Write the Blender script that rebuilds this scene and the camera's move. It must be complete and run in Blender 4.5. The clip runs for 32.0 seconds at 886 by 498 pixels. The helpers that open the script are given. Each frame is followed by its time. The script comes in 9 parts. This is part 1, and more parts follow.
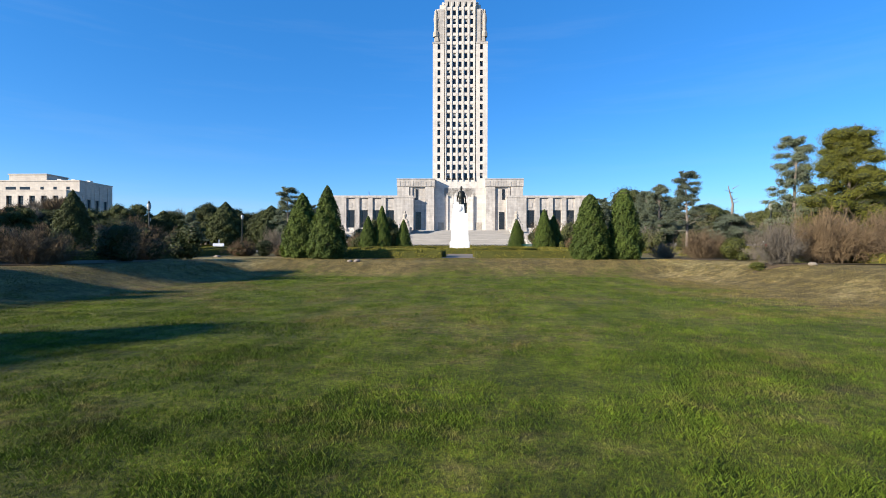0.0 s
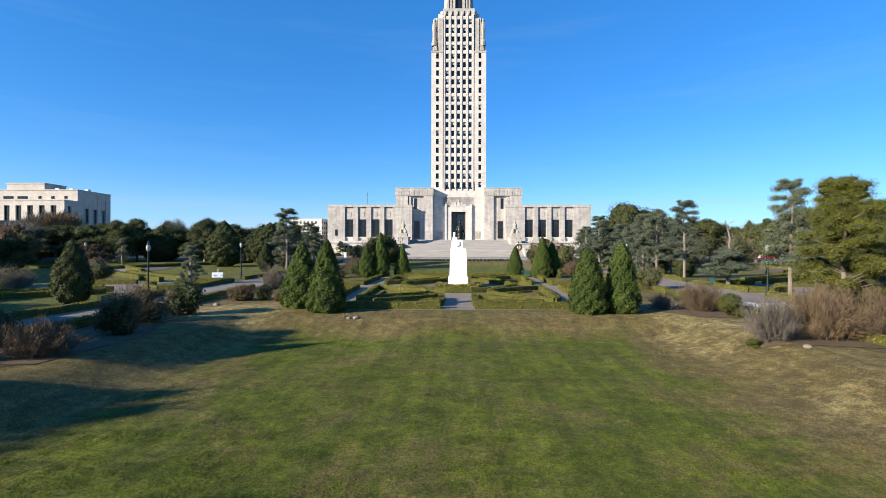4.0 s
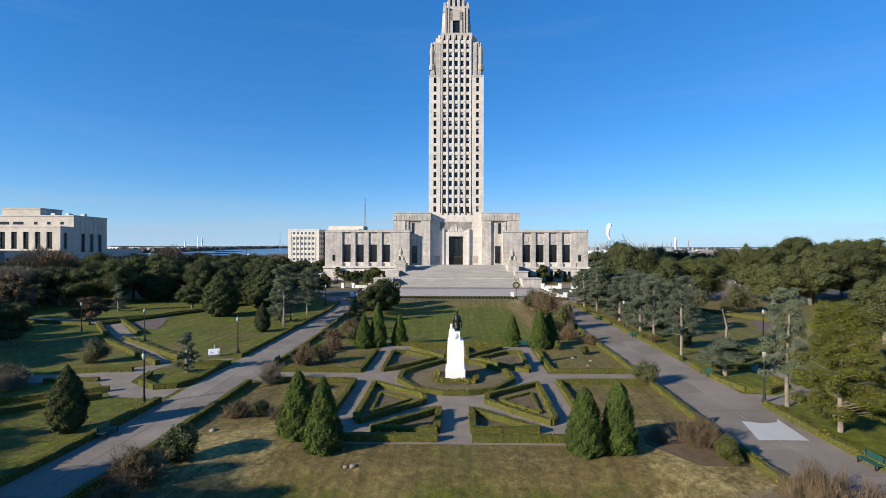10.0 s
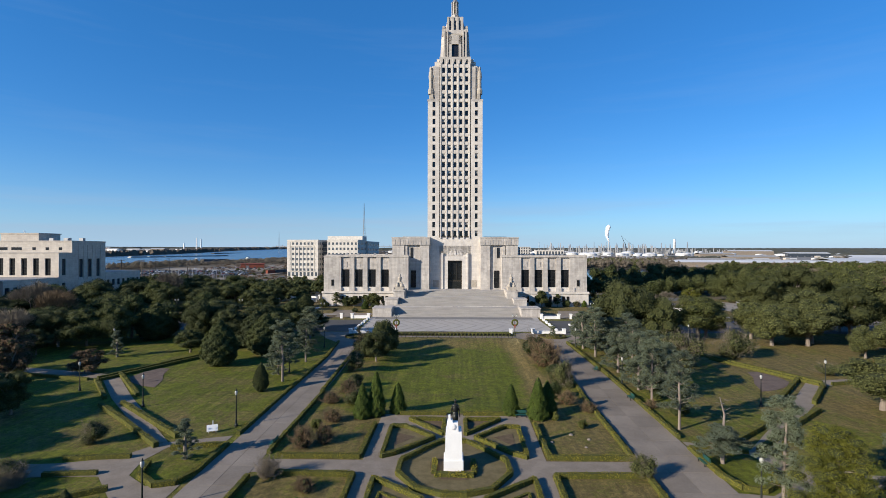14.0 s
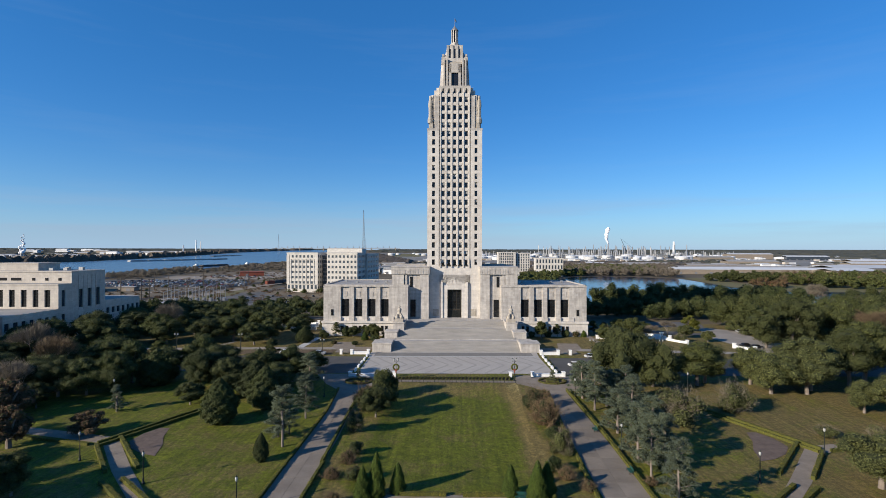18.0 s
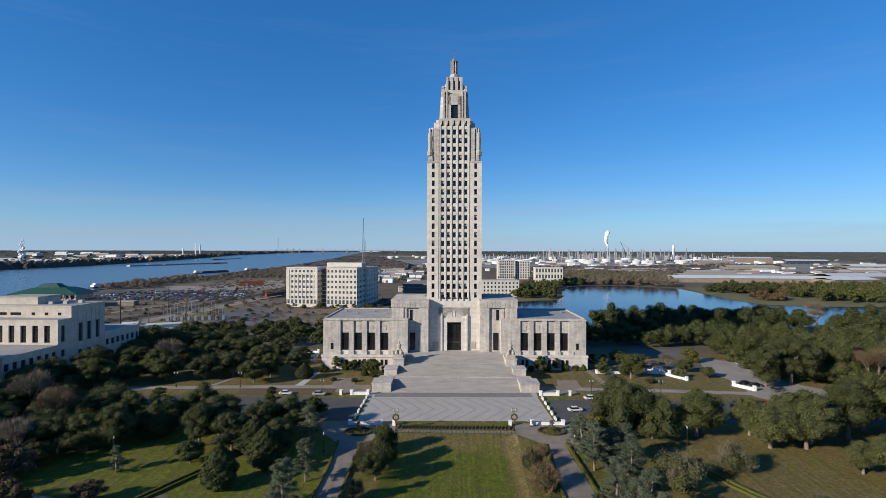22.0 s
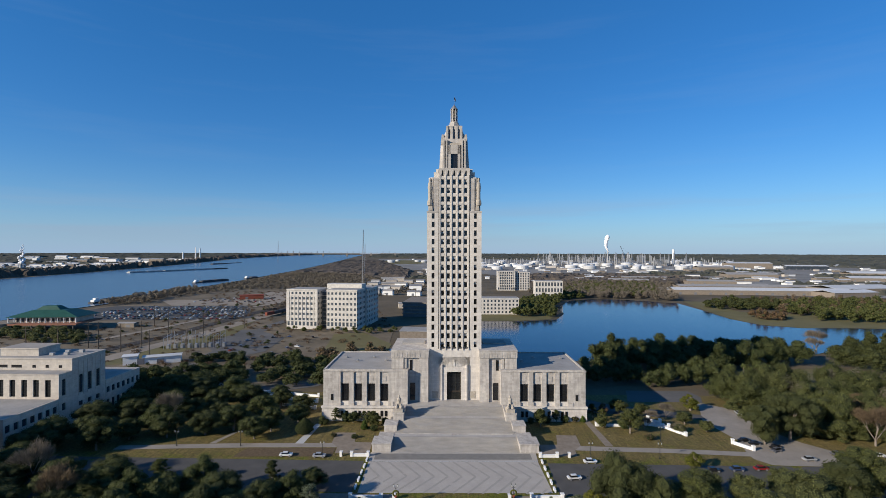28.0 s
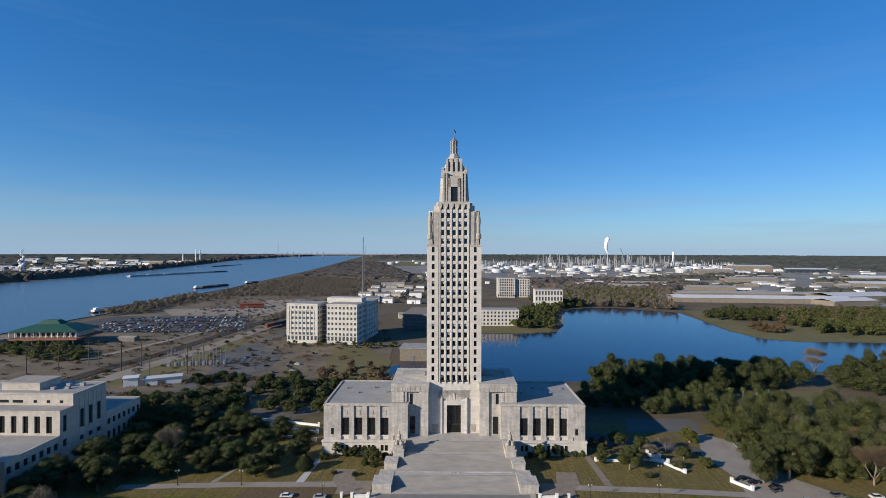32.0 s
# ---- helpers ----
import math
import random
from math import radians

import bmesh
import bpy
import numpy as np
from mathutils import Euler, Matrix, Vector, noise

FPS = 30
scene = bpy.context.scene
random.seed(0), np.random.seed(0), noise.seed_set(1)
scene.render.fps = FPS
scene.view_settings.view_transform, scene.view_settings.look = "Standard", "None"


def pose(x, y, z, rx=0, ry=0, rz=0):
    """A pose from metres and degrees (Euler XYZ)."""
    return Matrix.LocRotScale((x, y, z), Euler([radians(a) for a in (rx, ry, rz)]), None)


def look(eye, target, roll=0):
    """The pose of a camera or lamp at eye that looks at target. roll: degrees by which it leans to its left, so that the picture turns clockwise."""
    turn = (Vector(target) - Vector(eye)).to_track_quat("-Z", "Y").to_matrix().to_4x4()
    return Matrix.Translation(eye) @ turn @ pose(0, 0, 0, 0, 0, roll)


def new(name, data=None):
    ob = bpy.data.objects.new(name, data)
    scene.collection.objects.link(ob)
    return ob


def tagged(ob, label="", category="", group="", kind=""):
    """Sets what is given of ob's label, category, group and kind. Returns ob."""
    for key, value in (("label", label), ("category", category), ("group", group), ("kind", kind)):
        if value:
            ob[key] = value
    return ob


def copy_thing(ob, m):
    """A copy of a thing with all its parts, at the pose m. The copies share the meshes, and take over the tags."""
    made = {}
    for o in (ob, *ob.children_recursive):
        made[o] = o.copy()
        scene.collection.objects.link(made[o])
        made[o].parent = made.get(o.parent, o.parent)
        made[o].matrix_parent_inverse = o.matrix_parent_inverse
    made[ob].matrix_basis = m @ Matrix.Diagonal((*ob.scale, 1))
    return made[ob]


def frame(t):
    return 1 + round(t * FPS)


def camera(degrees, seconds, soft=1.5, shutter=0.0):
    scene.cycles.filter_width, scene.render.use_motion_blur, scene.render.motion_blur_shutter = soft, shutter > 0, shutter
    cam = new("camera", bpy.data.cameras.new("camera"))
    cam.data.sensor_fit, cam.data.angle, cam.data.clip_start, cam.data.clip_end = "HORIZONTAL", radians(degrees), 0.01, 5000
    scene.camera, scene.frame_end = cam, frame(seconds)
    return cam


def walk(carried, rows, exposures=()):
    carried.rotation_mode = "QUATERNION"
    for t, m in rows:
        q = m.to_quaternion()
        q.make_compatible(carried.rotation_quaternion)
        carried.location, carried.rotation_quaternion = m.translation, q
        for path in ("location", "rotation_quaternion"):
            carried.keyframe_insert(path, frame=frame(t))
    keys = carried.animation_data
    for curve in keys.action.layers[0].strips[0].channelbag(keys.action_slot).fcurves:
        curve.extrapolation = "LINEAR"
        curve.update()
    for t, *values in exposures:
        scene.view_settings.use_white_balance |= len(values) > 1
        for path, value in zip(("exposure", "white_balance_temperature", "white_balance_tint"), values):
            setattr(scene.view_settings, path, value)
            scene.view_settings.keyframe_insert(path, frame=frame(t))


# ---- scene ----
from mathutils import geometry as geo2d

cam = camera(84, 32.0, 0.65)
PATH = [
    (0, pose(-0.023, 0.000, 0.600, 90.210, -0.122, 2.218)),
    (1, pose(-0.046, -0.062, 1.339, 90.189, -0.122, 2.173)),
    (2, pose(-0.062, -0.120, 2.337, 90.170, -0.122, 2.130)),
    (3, pose(-0.041, -0.169, 3.458, 90.152, -0.122, 2.088)),
    (3.5, pose(-0.044, -0.190, 4.045, 90.144, -0.122, 2.067)),
    (5.5, pose(-0.007, -0.211, 6.720, 90.127, -0.122, 1.987)),
    (6, pose(-0.019, -0.210, 7.508, 90.127, -0.122, 1.966)),
    (7, pose(-0.010, -0.201, 9.157, 90.128, -0.122, 1.921)),
    (8, pose(-0.006, -0.183, 10.933, 90.127, -0.122, 1.872)),
    (9, pose(-0.006, -0.161, 12.860, 90.124, -0.122, 1.822)),
    (10, pose(-0.014, -0.143, 15.089, 90.123, -0.122, 1.774)),
    (11, pose(-0.018, -0.133, 17.654, 90.120, -0.122, 1.734)),
    (12, pose(0.007, -0.140, 20.254, 90.110, -0.122, 1.705)),
    (13, pose(0.068, -0.168, 22.808, 90.089, -0.122, 1.685)),
    (14, pose(0.074, -0.210, 25.508, 90.072, -0.122, 1.673)),
    (14.5, pose(0.053, -0.232, 26.965, 90.067, -0.122, 1.670)),
    (16.5, pose(-0.025, -0.325, 33.019, 90.080, -0.122, 1.650)),
    (17, pose(-0.014, -0.340, 34.575, 90.083, -0.122, 1.639)),
    (18, pose(0.010, -0.368, 37.691, 90.088, -0.122, 1.618)),
    (19, pose(0.011, -0.395, 40.962, 90.100, -0.122, 1.599)),
    (20, pose(-0.017, -0.424, 44.379, 90.117, -0.122, 1.588)),
    (21, pose(-0.037, -0.459, 47.839, 90.134, -0.122, 1.582)),
    (22, pose(-0.014, -0.506, 51.313, 90.150, -0.122, 1.578)),
    (23, pose(0.049, -0.569, 54.772, 90.160, -0.122, 1.575)),
    (24, pose(0.116, -0.645, 58.288, 90.168, -0.122, 1.572)),
    (25, pose(0.146, -0.729, 61.825, 90.175, -0.122, 1.571)),
    (25.5, pose(0.147, -0.773, 63.610, 90.178, -0.122, 1.572)),
    (27.5, pose(0.013, -0.995, 70.625, 90.164, -0.122, 1.576)),
    (28, pose(0.010, -1.054, 72.424, 90.157, -0.122, 1.575)),
    (29, pose(0.012, -1.175, 76.044, 90.143, -0.122, 1.574)),
    (30, pose(0.002, -1.303, 79.678, 90.125, -0.122, 1.575)),
    (31, pose(-0.008, -1.435, 83.306, 90.101, -0.122, 1.577)),
    (32, pose(-0.000, -1.564, 87.000, 90.076, -0.122, 1.577)),
]
walk(cam, PATH, [(0, 1.05), (3, 1.06), (6, 0.92), (13, 0.63), (19, 0.45), (25, 0.35), (32, 0.28)])

# ---- light: low winter sun from the south-west, clear sky ----
SUN_EL, SUN_AZ = radians(21.0), radians(33.0)      # azimuth of the way the shadows fall, from +x towards +y
ray_dir = Vector((math.cos(SUN_AZ) * math.cos(SUN_EL), math.sin(SUN_AZ) * math.cos(SUN_EL), -math.sin(SUN_EL)))
sun_data = bpy.data.lights.new("sun", "SUN")
sun_data.energy, sun_data.angle, sun_data.color = 5.0, radians(0.5), (1.0, 0.905, 0.77)
sun_ob = new("sun", sun_data)
sun_ob.matrix_world = look((0, 0, 300), Vector((0, 0, 300)) + ray_dir)
world = bpy.data.worlds.new("world")
scene.world = world
world.use_nodes = True
wn, wl = world.node_tree.nodes, world.node_tree.links
sky = wn.new("ShaderNodeTexSky")
sky.sky_type, sky.sun_disc, sky.sun_elevation = "NISHITA", False, SUN_EL
to_sun = -ray_dir
sky.sun_rotation = math.atan2(to_sun.x, to_sun.y)
sky.air_density, sky.dust_density, sky.ozone_density, sky.altitude = 1.0, 0.0, 4.2, 50
wn["Background"].inputs["Strength"].default_value = 0.094
sat = wn.new("ShaderNodeHueSaturation")
sat.inputs["Saturation"].default_value = 1.2
wl.new(sky.outputs[0], sat.inputs["Color"])
tint = wn.new("ShaderNodeMix")
tint.data_type, tint.blend_type = "RGBA", "MULTIPLY"
tint.inputs[0].default_value, tint.inputs[7].default_value = 1.0, (0.69, 0.945, 1.17, 1)
wl.new(sat.outputs[0], tint.inputs[6])
even = wn.new("ShaderNodeMix")
even.data_type = "RGBA"
even.inputs[0].default_value, even.inputs[7].default_value = 0.33, (0.22, 1.6, 4.3, 1)
wl.new(tint.outputs[2], even.inputs[6])
# faint high wisps of cloud
wco, wmap, wno, wra, wmx = wn.new("ShaderNodeTexCoord"), wn.new("ShaderNodeMapping"), wn.new("ShaderNodeTexNoise"), wn.new("ShaderNodeValToRGB"), wn.new("ShaderNodeMix")
wmap.inputs["Scale"].default_value = (1.3, 1.3, 15.0)
wmap.inputs["Rotation"].default_value = (0.0, 0.05, 0.0)
wno.inputs["Scale"].default_value, wno.inputs["Detail"].default_value, wno.inputs["Roughness"].default_value = 1.6, 6.0, 0.6
wra.color_ramp.elements[0].position, wra.color_ramp.elements[0].color = 0.52, (0, 0, 0, 1)
wra.color_ramp.elements[1].position, wra.color_ramp.elements[1].color = 0.78, (0.06, 0.06, 0.06, 1)
wmx.data_type = "RGBA"
wmx.inputs[7].default_value = (3.2, 4.0, 5.0, 1)
wl.new(wco.outputs["Generated"], wmap.inputs[0]), wl.new(wmap.outputs[0], wno.inputs["Vector"]), wl.new(wno.outputs["Fac"], wra.inputs[0])
wl.new(wra.outputs[0], wmx.inputs[0]), wl.new(even.outputs[2], wmx.inputs[6])
# pale haze low over the horizon
wsp, wup, wpw, wfr, whz = wn.new("ShaderNodeSeparateXYZ"), wn.new("ShaderNodeMath"), wn.new("ShaderNodeMath"), wn.new("ShaderNodeMath"), wn.new("ShaderNodeMix")
wup.operation, wpw.operation, wfr.operation = "SUBTRACT", "POWER", "MULTIPLY"
wup.use_clamp = True
wup.inputs[0].default_value, wpw.inputs[1].default_value, wfr.inputs[1].default_value = 1.0, 15.0, 0.76
whz.data_type = "RGBA"
whz.inputs[7].default_value = (2.9, 4.1, 5.9, 1)
wl.new(wco.outputs["Generated"], wsp.inputs[0]), wl.new(wsp.outputs[2], wup.inputs[1]), wl.new(wup.outputs[0], wpw.inputs[0]), wl.new(wpw.outputs[0], wfr.inputs[0])
wl.new(wfr.outputs[0], whz.inputs[0]), wl.new(wmx.outputs[2], whz.inputs[6])
# thin lilac cloud bank just over the horizon
bmap, bno, bra, bup, bdn, bfa, bmx = wn.new("ShaderNodeMapping"), wn.new("ShaderNodeTexNoise"), wn.new("ShaderNodeValToRGB"), wn.new("ShaderNodeMapRange"), wn.new("ShaderNodeMapRange"), wn.new("ShaderNodeMath"), wn.new("ShaderNodeMix")
bmap.inputs["Scale"].default_value, bmap.inputs["Location"].default_value = (1.1, 1.1, 16.0), (0.35, 0.0, 0.0)
bno.inputs["Scale"].default_value, bno.inputs["Detail"].default_value = 2.0, 5.0
bra.color_ramp.elements[0].position, bra.color_ramp.elements[0].color = 0.45, (0, 0, 0, 1)
bra.color_ramp.elements[1].position, bra.color_ramp.elements[1].color = 0.62, (0.34, 0.34, 0.34, 1)
for node, lo, hi in ((bup, 0.0, 0.035), (bdn, 0.12, 0.055)):
    node.inputs["From Min"].default_value, node.inputs["From Max"].default_value = lo, hi
    wl.new(wsp.outputs[2], node.inputs["Value"])
bfa.operation, bmx.data_type = "MULTIPLY", "RGBA"
bfb = wn.new("ShaderNodeMath")
bfb.operation = "MULTIPLY"
bmx.inputs[7].default_value = (2.9, 3.55, 4.7, 1)
wl.new(wco.outputs["Generated"], bmap.inputs[0]), wl.new(bmap.outputs[0], bno.inputs["Vector"]), wl.new(bno.outputs["Fac"], bra.inputs[0])
wl.new(bra.outputs[0], bfa.inputs[0]), wl.new(bup.outputs[0], bfa.inputs[1]), wl.new(bfa.outputs[0], bfb.inputs[0]), wl.new(bdn.outputs[0], bfb.inputs[1])
wl.new(bfb.outputs[0], bmx.inputs[0]), wl.new(whz.outputs[2], bmx.inputs[6])
wl.new(bmx.outputs[2], wn["Background"].inputs["Color"])


# ---- materials ----
def ramp(nt, fac, stops):
    r = nt.nodes.new("ShaderNodeValToRGB")
    els = r.color_ramp.elements
    while len(els) < len(stops):
        els.new(0.5)
    for e, (p, c) in zip(els, stops):
        e.position, e.color = p, (*c, 1)
    nt.links.new(fac, r.inputs[0])
    return r.outputs[0]


def noise_tex(nt, scale, detail=4.0, rough=0.6, vec=None, dist=0.0):
    n = nt.nodes.new("ShaderNodeTexNoise")
    n.inputs["Scale"].default_value, n.inputs["Detail"].default_value = scale, detail
    n.inputs["Roughness"].default_value, n.inputs["Distortion"].default_value = rough, dist
    if vec is None:
        vec = where(nt)
    nt.links.new(vec, n.inputs["Vector"])
    return n.outputs["Fac"]


def where(nt, stretch=None):
    g = nt.nodes.new("ShaderNodeNewGeometry")
    out = g.outputs["Position"]
    if stretch:
        m = nt.nodes.new("ShaderNodeMapping")
        m.inputs["Scale"].default_value = stretch
        nt.links.new(out, m.inputs[0])
        out = m.outputs[0]
    return out


def mixed(nt, fac, a, b, mode="MIX"):
    m = nt.nodes.new("ShaderNodeMix")
    m.data_type, m.blend_type = "RGBA", mode
    for sock, v in ((m.inputs[0], fac), (m.inputs[6], a), (m.inputs[7], b)):
        if isinstance(v, (int, float)):
            sock.default_value = v
        elif isinstance(v, tuple):
            sock.default_value = (*v, 1)
        else:
            nt.links.new(v, sock)
    return m.outputs[2]


def bump(nt, height, strength, distance, bsdf):
    b = nt.nodes.new("ShaderNodeBump")
    b.inputs["Strength"].default_value, b.inputs["Distance"].default_value = strength, distance
    nt.links.new(height, b.inputs["Height"])
    nt.links.new(b.outputs[0], bsdf.inputs["Normal"])


def material(name, rough=0.8, metal=0.0):
    m = bpy.data.materials.new(name)
    m.use_nodes = True
    b = m.node_tree.nodes["Principled BSDF"]
    b.inputs["Roughness"].default_value, b.inputs["Metallic"].default_value = rough, metal
    b.inputs["Specular IOR Level"].default_value = 0.25
    return m, m.node_tree, b


def varied(name, dark, light, scale=1.0, fine=12.0, rough=0.8, metal=0.0, relief=0.3, depth=0.02, stretch=None, per_object=0.0):
    """Two-scale variation between two colours with fine relief."""
    m, nt, b = material(name, rough, metal)
    big = noise_tex(nt, scale, 3, 0.6, where(nt, stretch))
    small = noise_tex(nt, fine, 4, 0.7, where(nt, stretch))
    c1 = ramp(nt, big, [(0.3, dark), (0.7, light)])
    c2 = ramp(nt, small, [(0.25, tuple(0.75 * (d + l) / 2 for d, l in zip(dark, light))), (0.75, light)])
    col = mixed(nt, 0.45, c1, c2)
    if per_object:
        oi = nt.nodes.new("ShaderNodeObjectInfo")
        tone = ramp(nt, oi.outputs["Random"], [(0.0, (1 - per_object,) * 3), (1.0, (1 + per_object * 0.6,) * 3)])
        col = mixed(nt, 1.0, col, tone, "MULTIPLY")
    nt.links.new(col, b.inputs["Base Color"])
    if relief:
        bump(nt, small, relief, depth, b)
    return m


def stone_material(name, dark, light, block=(1.6, 0.8), stain=0.5):
    """Ashlar limestone: courses, per-block tone, streaks of weather."""
    m, nt, b = material(name, 0.85)
    g = nt.nodes.new("ShaderNodeNewGeometry")
    sep = nt.nodes.new("ShaderNodeSeparateXYZ")
    nt.links.new(g.outputs["Position"], sep.inputs[0])
    add = nt.nodes.new("ShaderNodeMath")
    nt.links.new(sep.outputs[0], add.inputs[0]), nt.links.new(sep.outputs[1], add.inputs[1])
    com = nt.nodes.new("ShaderNodeCombineXYZ")
    nt.links.new(add.outputs[0], com.inputs[0]), nt.links.new(sep.outputs[2], com.inputs[1])
    br = nt.nodes.new("ShaderNodeTexBrick")
    br.inputs["Scale"].default_value = 1.0
    br.inputs["Brick Width"].default_value, br.inputs["Row Height"].default_value = block
    br.inputs["Mortar Size"].default_value, br.inputs["Mortar Smooth"].default_value = 0.012, 0.3
    br.inputs["Color1"].default_value, br.inputs["Color2"].default_value = (*dark, 1), (*light, 1)
    br.inputs["Mortar"].default_value = (*[0.72 * d for d in dark], 1)
    nt.links.new(com.outputs[0], br.inputs["Vector"])
    streak = noise_tex(nt, 0.9, 5, 0.65, where(nt, (1.0, 1.0, 0.12)))
    cloud = noise_tex(nt, 0.25, 4, 0.6)
    st = ramp(nt, streak, [(0.38, (1, 1, 1)), (0.72, (1 - 0.55 * stain, 1 - 0.55 * stain, 1 - 0.53 * stain))])
    cl = ramp(nt, cloud, [(0.3, (0.82, 0.82, 0.84)), (0.65, (1, 1, 1))])
    col = mixed(nt, 1.0, mixed(nt, 0.8, br.outputs["Color"], st, "MULTIPLY"), cl, "MULTIPLY")
    nt.links.new(col, b.inputs["Base Color"])
    bump(nt, br.outputs["Fac"], -0.25, 0.01, b)
    return m


M = {}
M["stone"] = stone_material("limestone", (0.45, 0.41, 0.358), (0.56, 0.513, 0.452), (1.7, 0.85), 0.8)
M["stone_clean"] = stone_material("limestone_tower", (0.59, 0.54, 0.472), (0.67, 0.615, 0.54), (1.5, 0.9), 0.35)
M["stone_annex"] = stone_material("limestone_annex", (0.49, 0.435, 0.365), (0.56, 0.50, 0.42), (1.5, 0.8), 0.3)
M["cream"] = stone_material("cream_cladding", (0.56, 0.52, 0.455), (0.64, 0.60, 0.53), (1.5, 0.8), 0.25)
M["granite_pale"] = varied("granite_landing", (0.30, 0.28, 0.255), (0.45, 0.42, 0.385), 0.35, 5.0, 0.75, relief=0.15)
M["granite"] = varied("granite_steps", (0.225, 0.21, 0.19), (0.375, 0.35, 0.315), 0.35, 5.0, 0.75, relief=0.15, stretch=(0.5, 1.5, 1.5))
M["marble"] = varied("white_marble", (0.72, 0.71, 0.69), (0.81, 0.80, 0.775), 0.8, 9.0, 0.45, relief=0.08, depth=0.005)
M["bronze"] = varied("dark_bronze", (0.018, 0.02, 0.018), (0.05, 0.05, 0.042), 1.5, 14.0, 0.42, 0.7, relief=0.3)
M["door_bronze"] = varied("door_bronze", (0.03, 0.024, 0.018), (0.085, 0.068, 0.05), 1.2, 9.0, 0.45, 0.5, relief=0.3)
M["carved"] = varied("carved_stone", (0.26, 0.225, 0.18), (0.47, 0.42, 0.35), 1.2, 6.0, 0.85, relief=0.6, depth=0.08)
M["drive"] = varied("pale_worn_concrete", (0.20, 0.175, 0.145), (0.31, 0.275, 0.235), 0.2, 3.0, 0.85, relief=0.2)
M["asphalt"] = varied("asphalt", (0.055, 0.053, 0.05), (0.095, 0.09, 0.084), 0.2, 8.0, 0.85, relief=0.2)
M["road"] = varied("worn_park_road", (0.142, 0.117, 0.092), (0.248, 0.209, 0.168), 0.25, 4.0, 0.85, relief=0.2, per_object=0.14)
M["concrete"] = varied("concrete_walk", (0.148, 0.120, 0.091), (0.263, 0.219, 0.173), 0.5, 5.0, 0.85, relief=0.15)
M["concrete_new"] = varied("pale_new_concrete", (0.38, 0.375, 0.36), (0.46, 0.455, 0.435), 0.5, 6.0, 0.85, relief=0.1)
M["plaza"] = varied("plaza_paving", (0.325, 0.296, 0.262), (0.415, 0.38, 0.336), 0.3, 3.0, 0.8, relief=0.15)
M["foot_strip"] = varied("dark_granite_strip", (0.145, 0.137, 0.124), (0.225, 0.211, 0.19), 0.5, 4.0, 0.8, relief=0.15)
M["plaza_dark"] = varied("plaza_dark_bands", (0.27, 0.251, 0.222), (0.34, 0.316, 0.28), 0.5, 4.0, 0.8)
M["soil"] = varied("mulch_soil", (0.055, 0.038, 0.021), (0.15, 0.106, 0.062), 1.2, 10.0, 0.95, relief=0.7, depth=0.05)
M["turf_dry"] = varied("dry_brown_turf", (0.075, 0.062, 0.024), (0.175, 0.138, 0.070), 1.0, 9.0, 0.95, relief=0.6, depth=0.04)
M["whitewash"] = varied("white_painted_wall", (0.72, 0.71, 0.68), (0.80, 0.79, 0.76), 0.5, 6.0, 0.7, relief=0.1)
M["roof"] = varied("pale_roof_membrane", (0.22, 0.21, 0.195), (0.36, 0.34, 0.315), 0.15, 2.5, 0.85, relief=0.1)
M["roof_dark"] = varied("grey_roof", (0.12, 0.125, 0.135), (0.2, 0.2, 0.21), 0.2, 3.0, 0.8, relief=0.1)
M["roof_white"] = varied("white_metal_roof", (0.46, 0.46, 0.455), (0.60, 0.60, 0.59), 0.05, 1.0, 0.6, relief=0.05, per_object=0.15)
M["roof_green"] = varied("green_metal_roof", (0.014, 0.058, 0.040), (0.025, 0.088, 0.062), 0.2, 2.0, 0.5, relief=0.1)
M["brick"] = varied("red_brown_brick", (0.20, 0.085, 0.055), (0.30, 0.14, 0.09), 0.4, 5.0, 0.85, relief=0.2)
M["iron"] = varied("dark_painted_iron", (0.016, 0.02, 0.018), (0.035, 0.04, 0.036), 2.0, 20.0, 0.5, 0.3, relief=0.1)
M["steel"] = varied("galvanised_steel", (0.24, 0.24, 0.24), (0.4, 0.4, 0.4), 0.6, 6.0, 0.5, 0.5, relief=0.1)
M["globe"] = varied("frosted_lamp_glass", (0.30, 0.30, 0.28), (0.42, 0.42, 0.39), 3.0, 20.0, 0.35, relief=0.0)
M["pole"] = varied("weathered_timber_pole", (0.065, 0.052, 0.04), (0.12, 0.098, 0.076), 1.0, 8.0, 0.9, relief=0.2)
M["bench_green"] = varied("dark_green_painted_wood", (0.012, 0.055, 0.045), (0.02, 0.085, 0.07), 2.0, 12.0, 0.55, relief=0.1)
M["rust"] = varied("rusty_red_steel", (0.16, 0.04, 0.025), (0.26, 0.075, 0.045), 0.3, 4.0, 0.8, relief=0.1)
M["hull"] = varied("dark_barge_steel", (0.03, 0.032, 0.036), (0.075, 0.075, 0.08), 0.2, 2.0, 0.6, 0.2, relief=0.1)
M["bark"] = varied("grey_brown_bark", (0.12, 0.095, 0.075), (0.27, 0.225, 0.185), 2.0, 14.0, 0.95, relief=0.8, depth=0.04, stretch=(1, 1, 0.3))
M["bark_pale"] = varied("pale_pinkish_bark", (0.12, 0.098, 0.08), (0.27, 0.222, 0.185), 2.0, 12.0, 0.95, relief=0.8, depth=0.04, stretch=(1, 1, 0.3))
M["steam"] = varied("white_steam", (0.80, 0.80, 0.80), (0.86, 0.86, 0.86), 0.05, 0.3, 1.0, relief=0.2, depth=2.0)


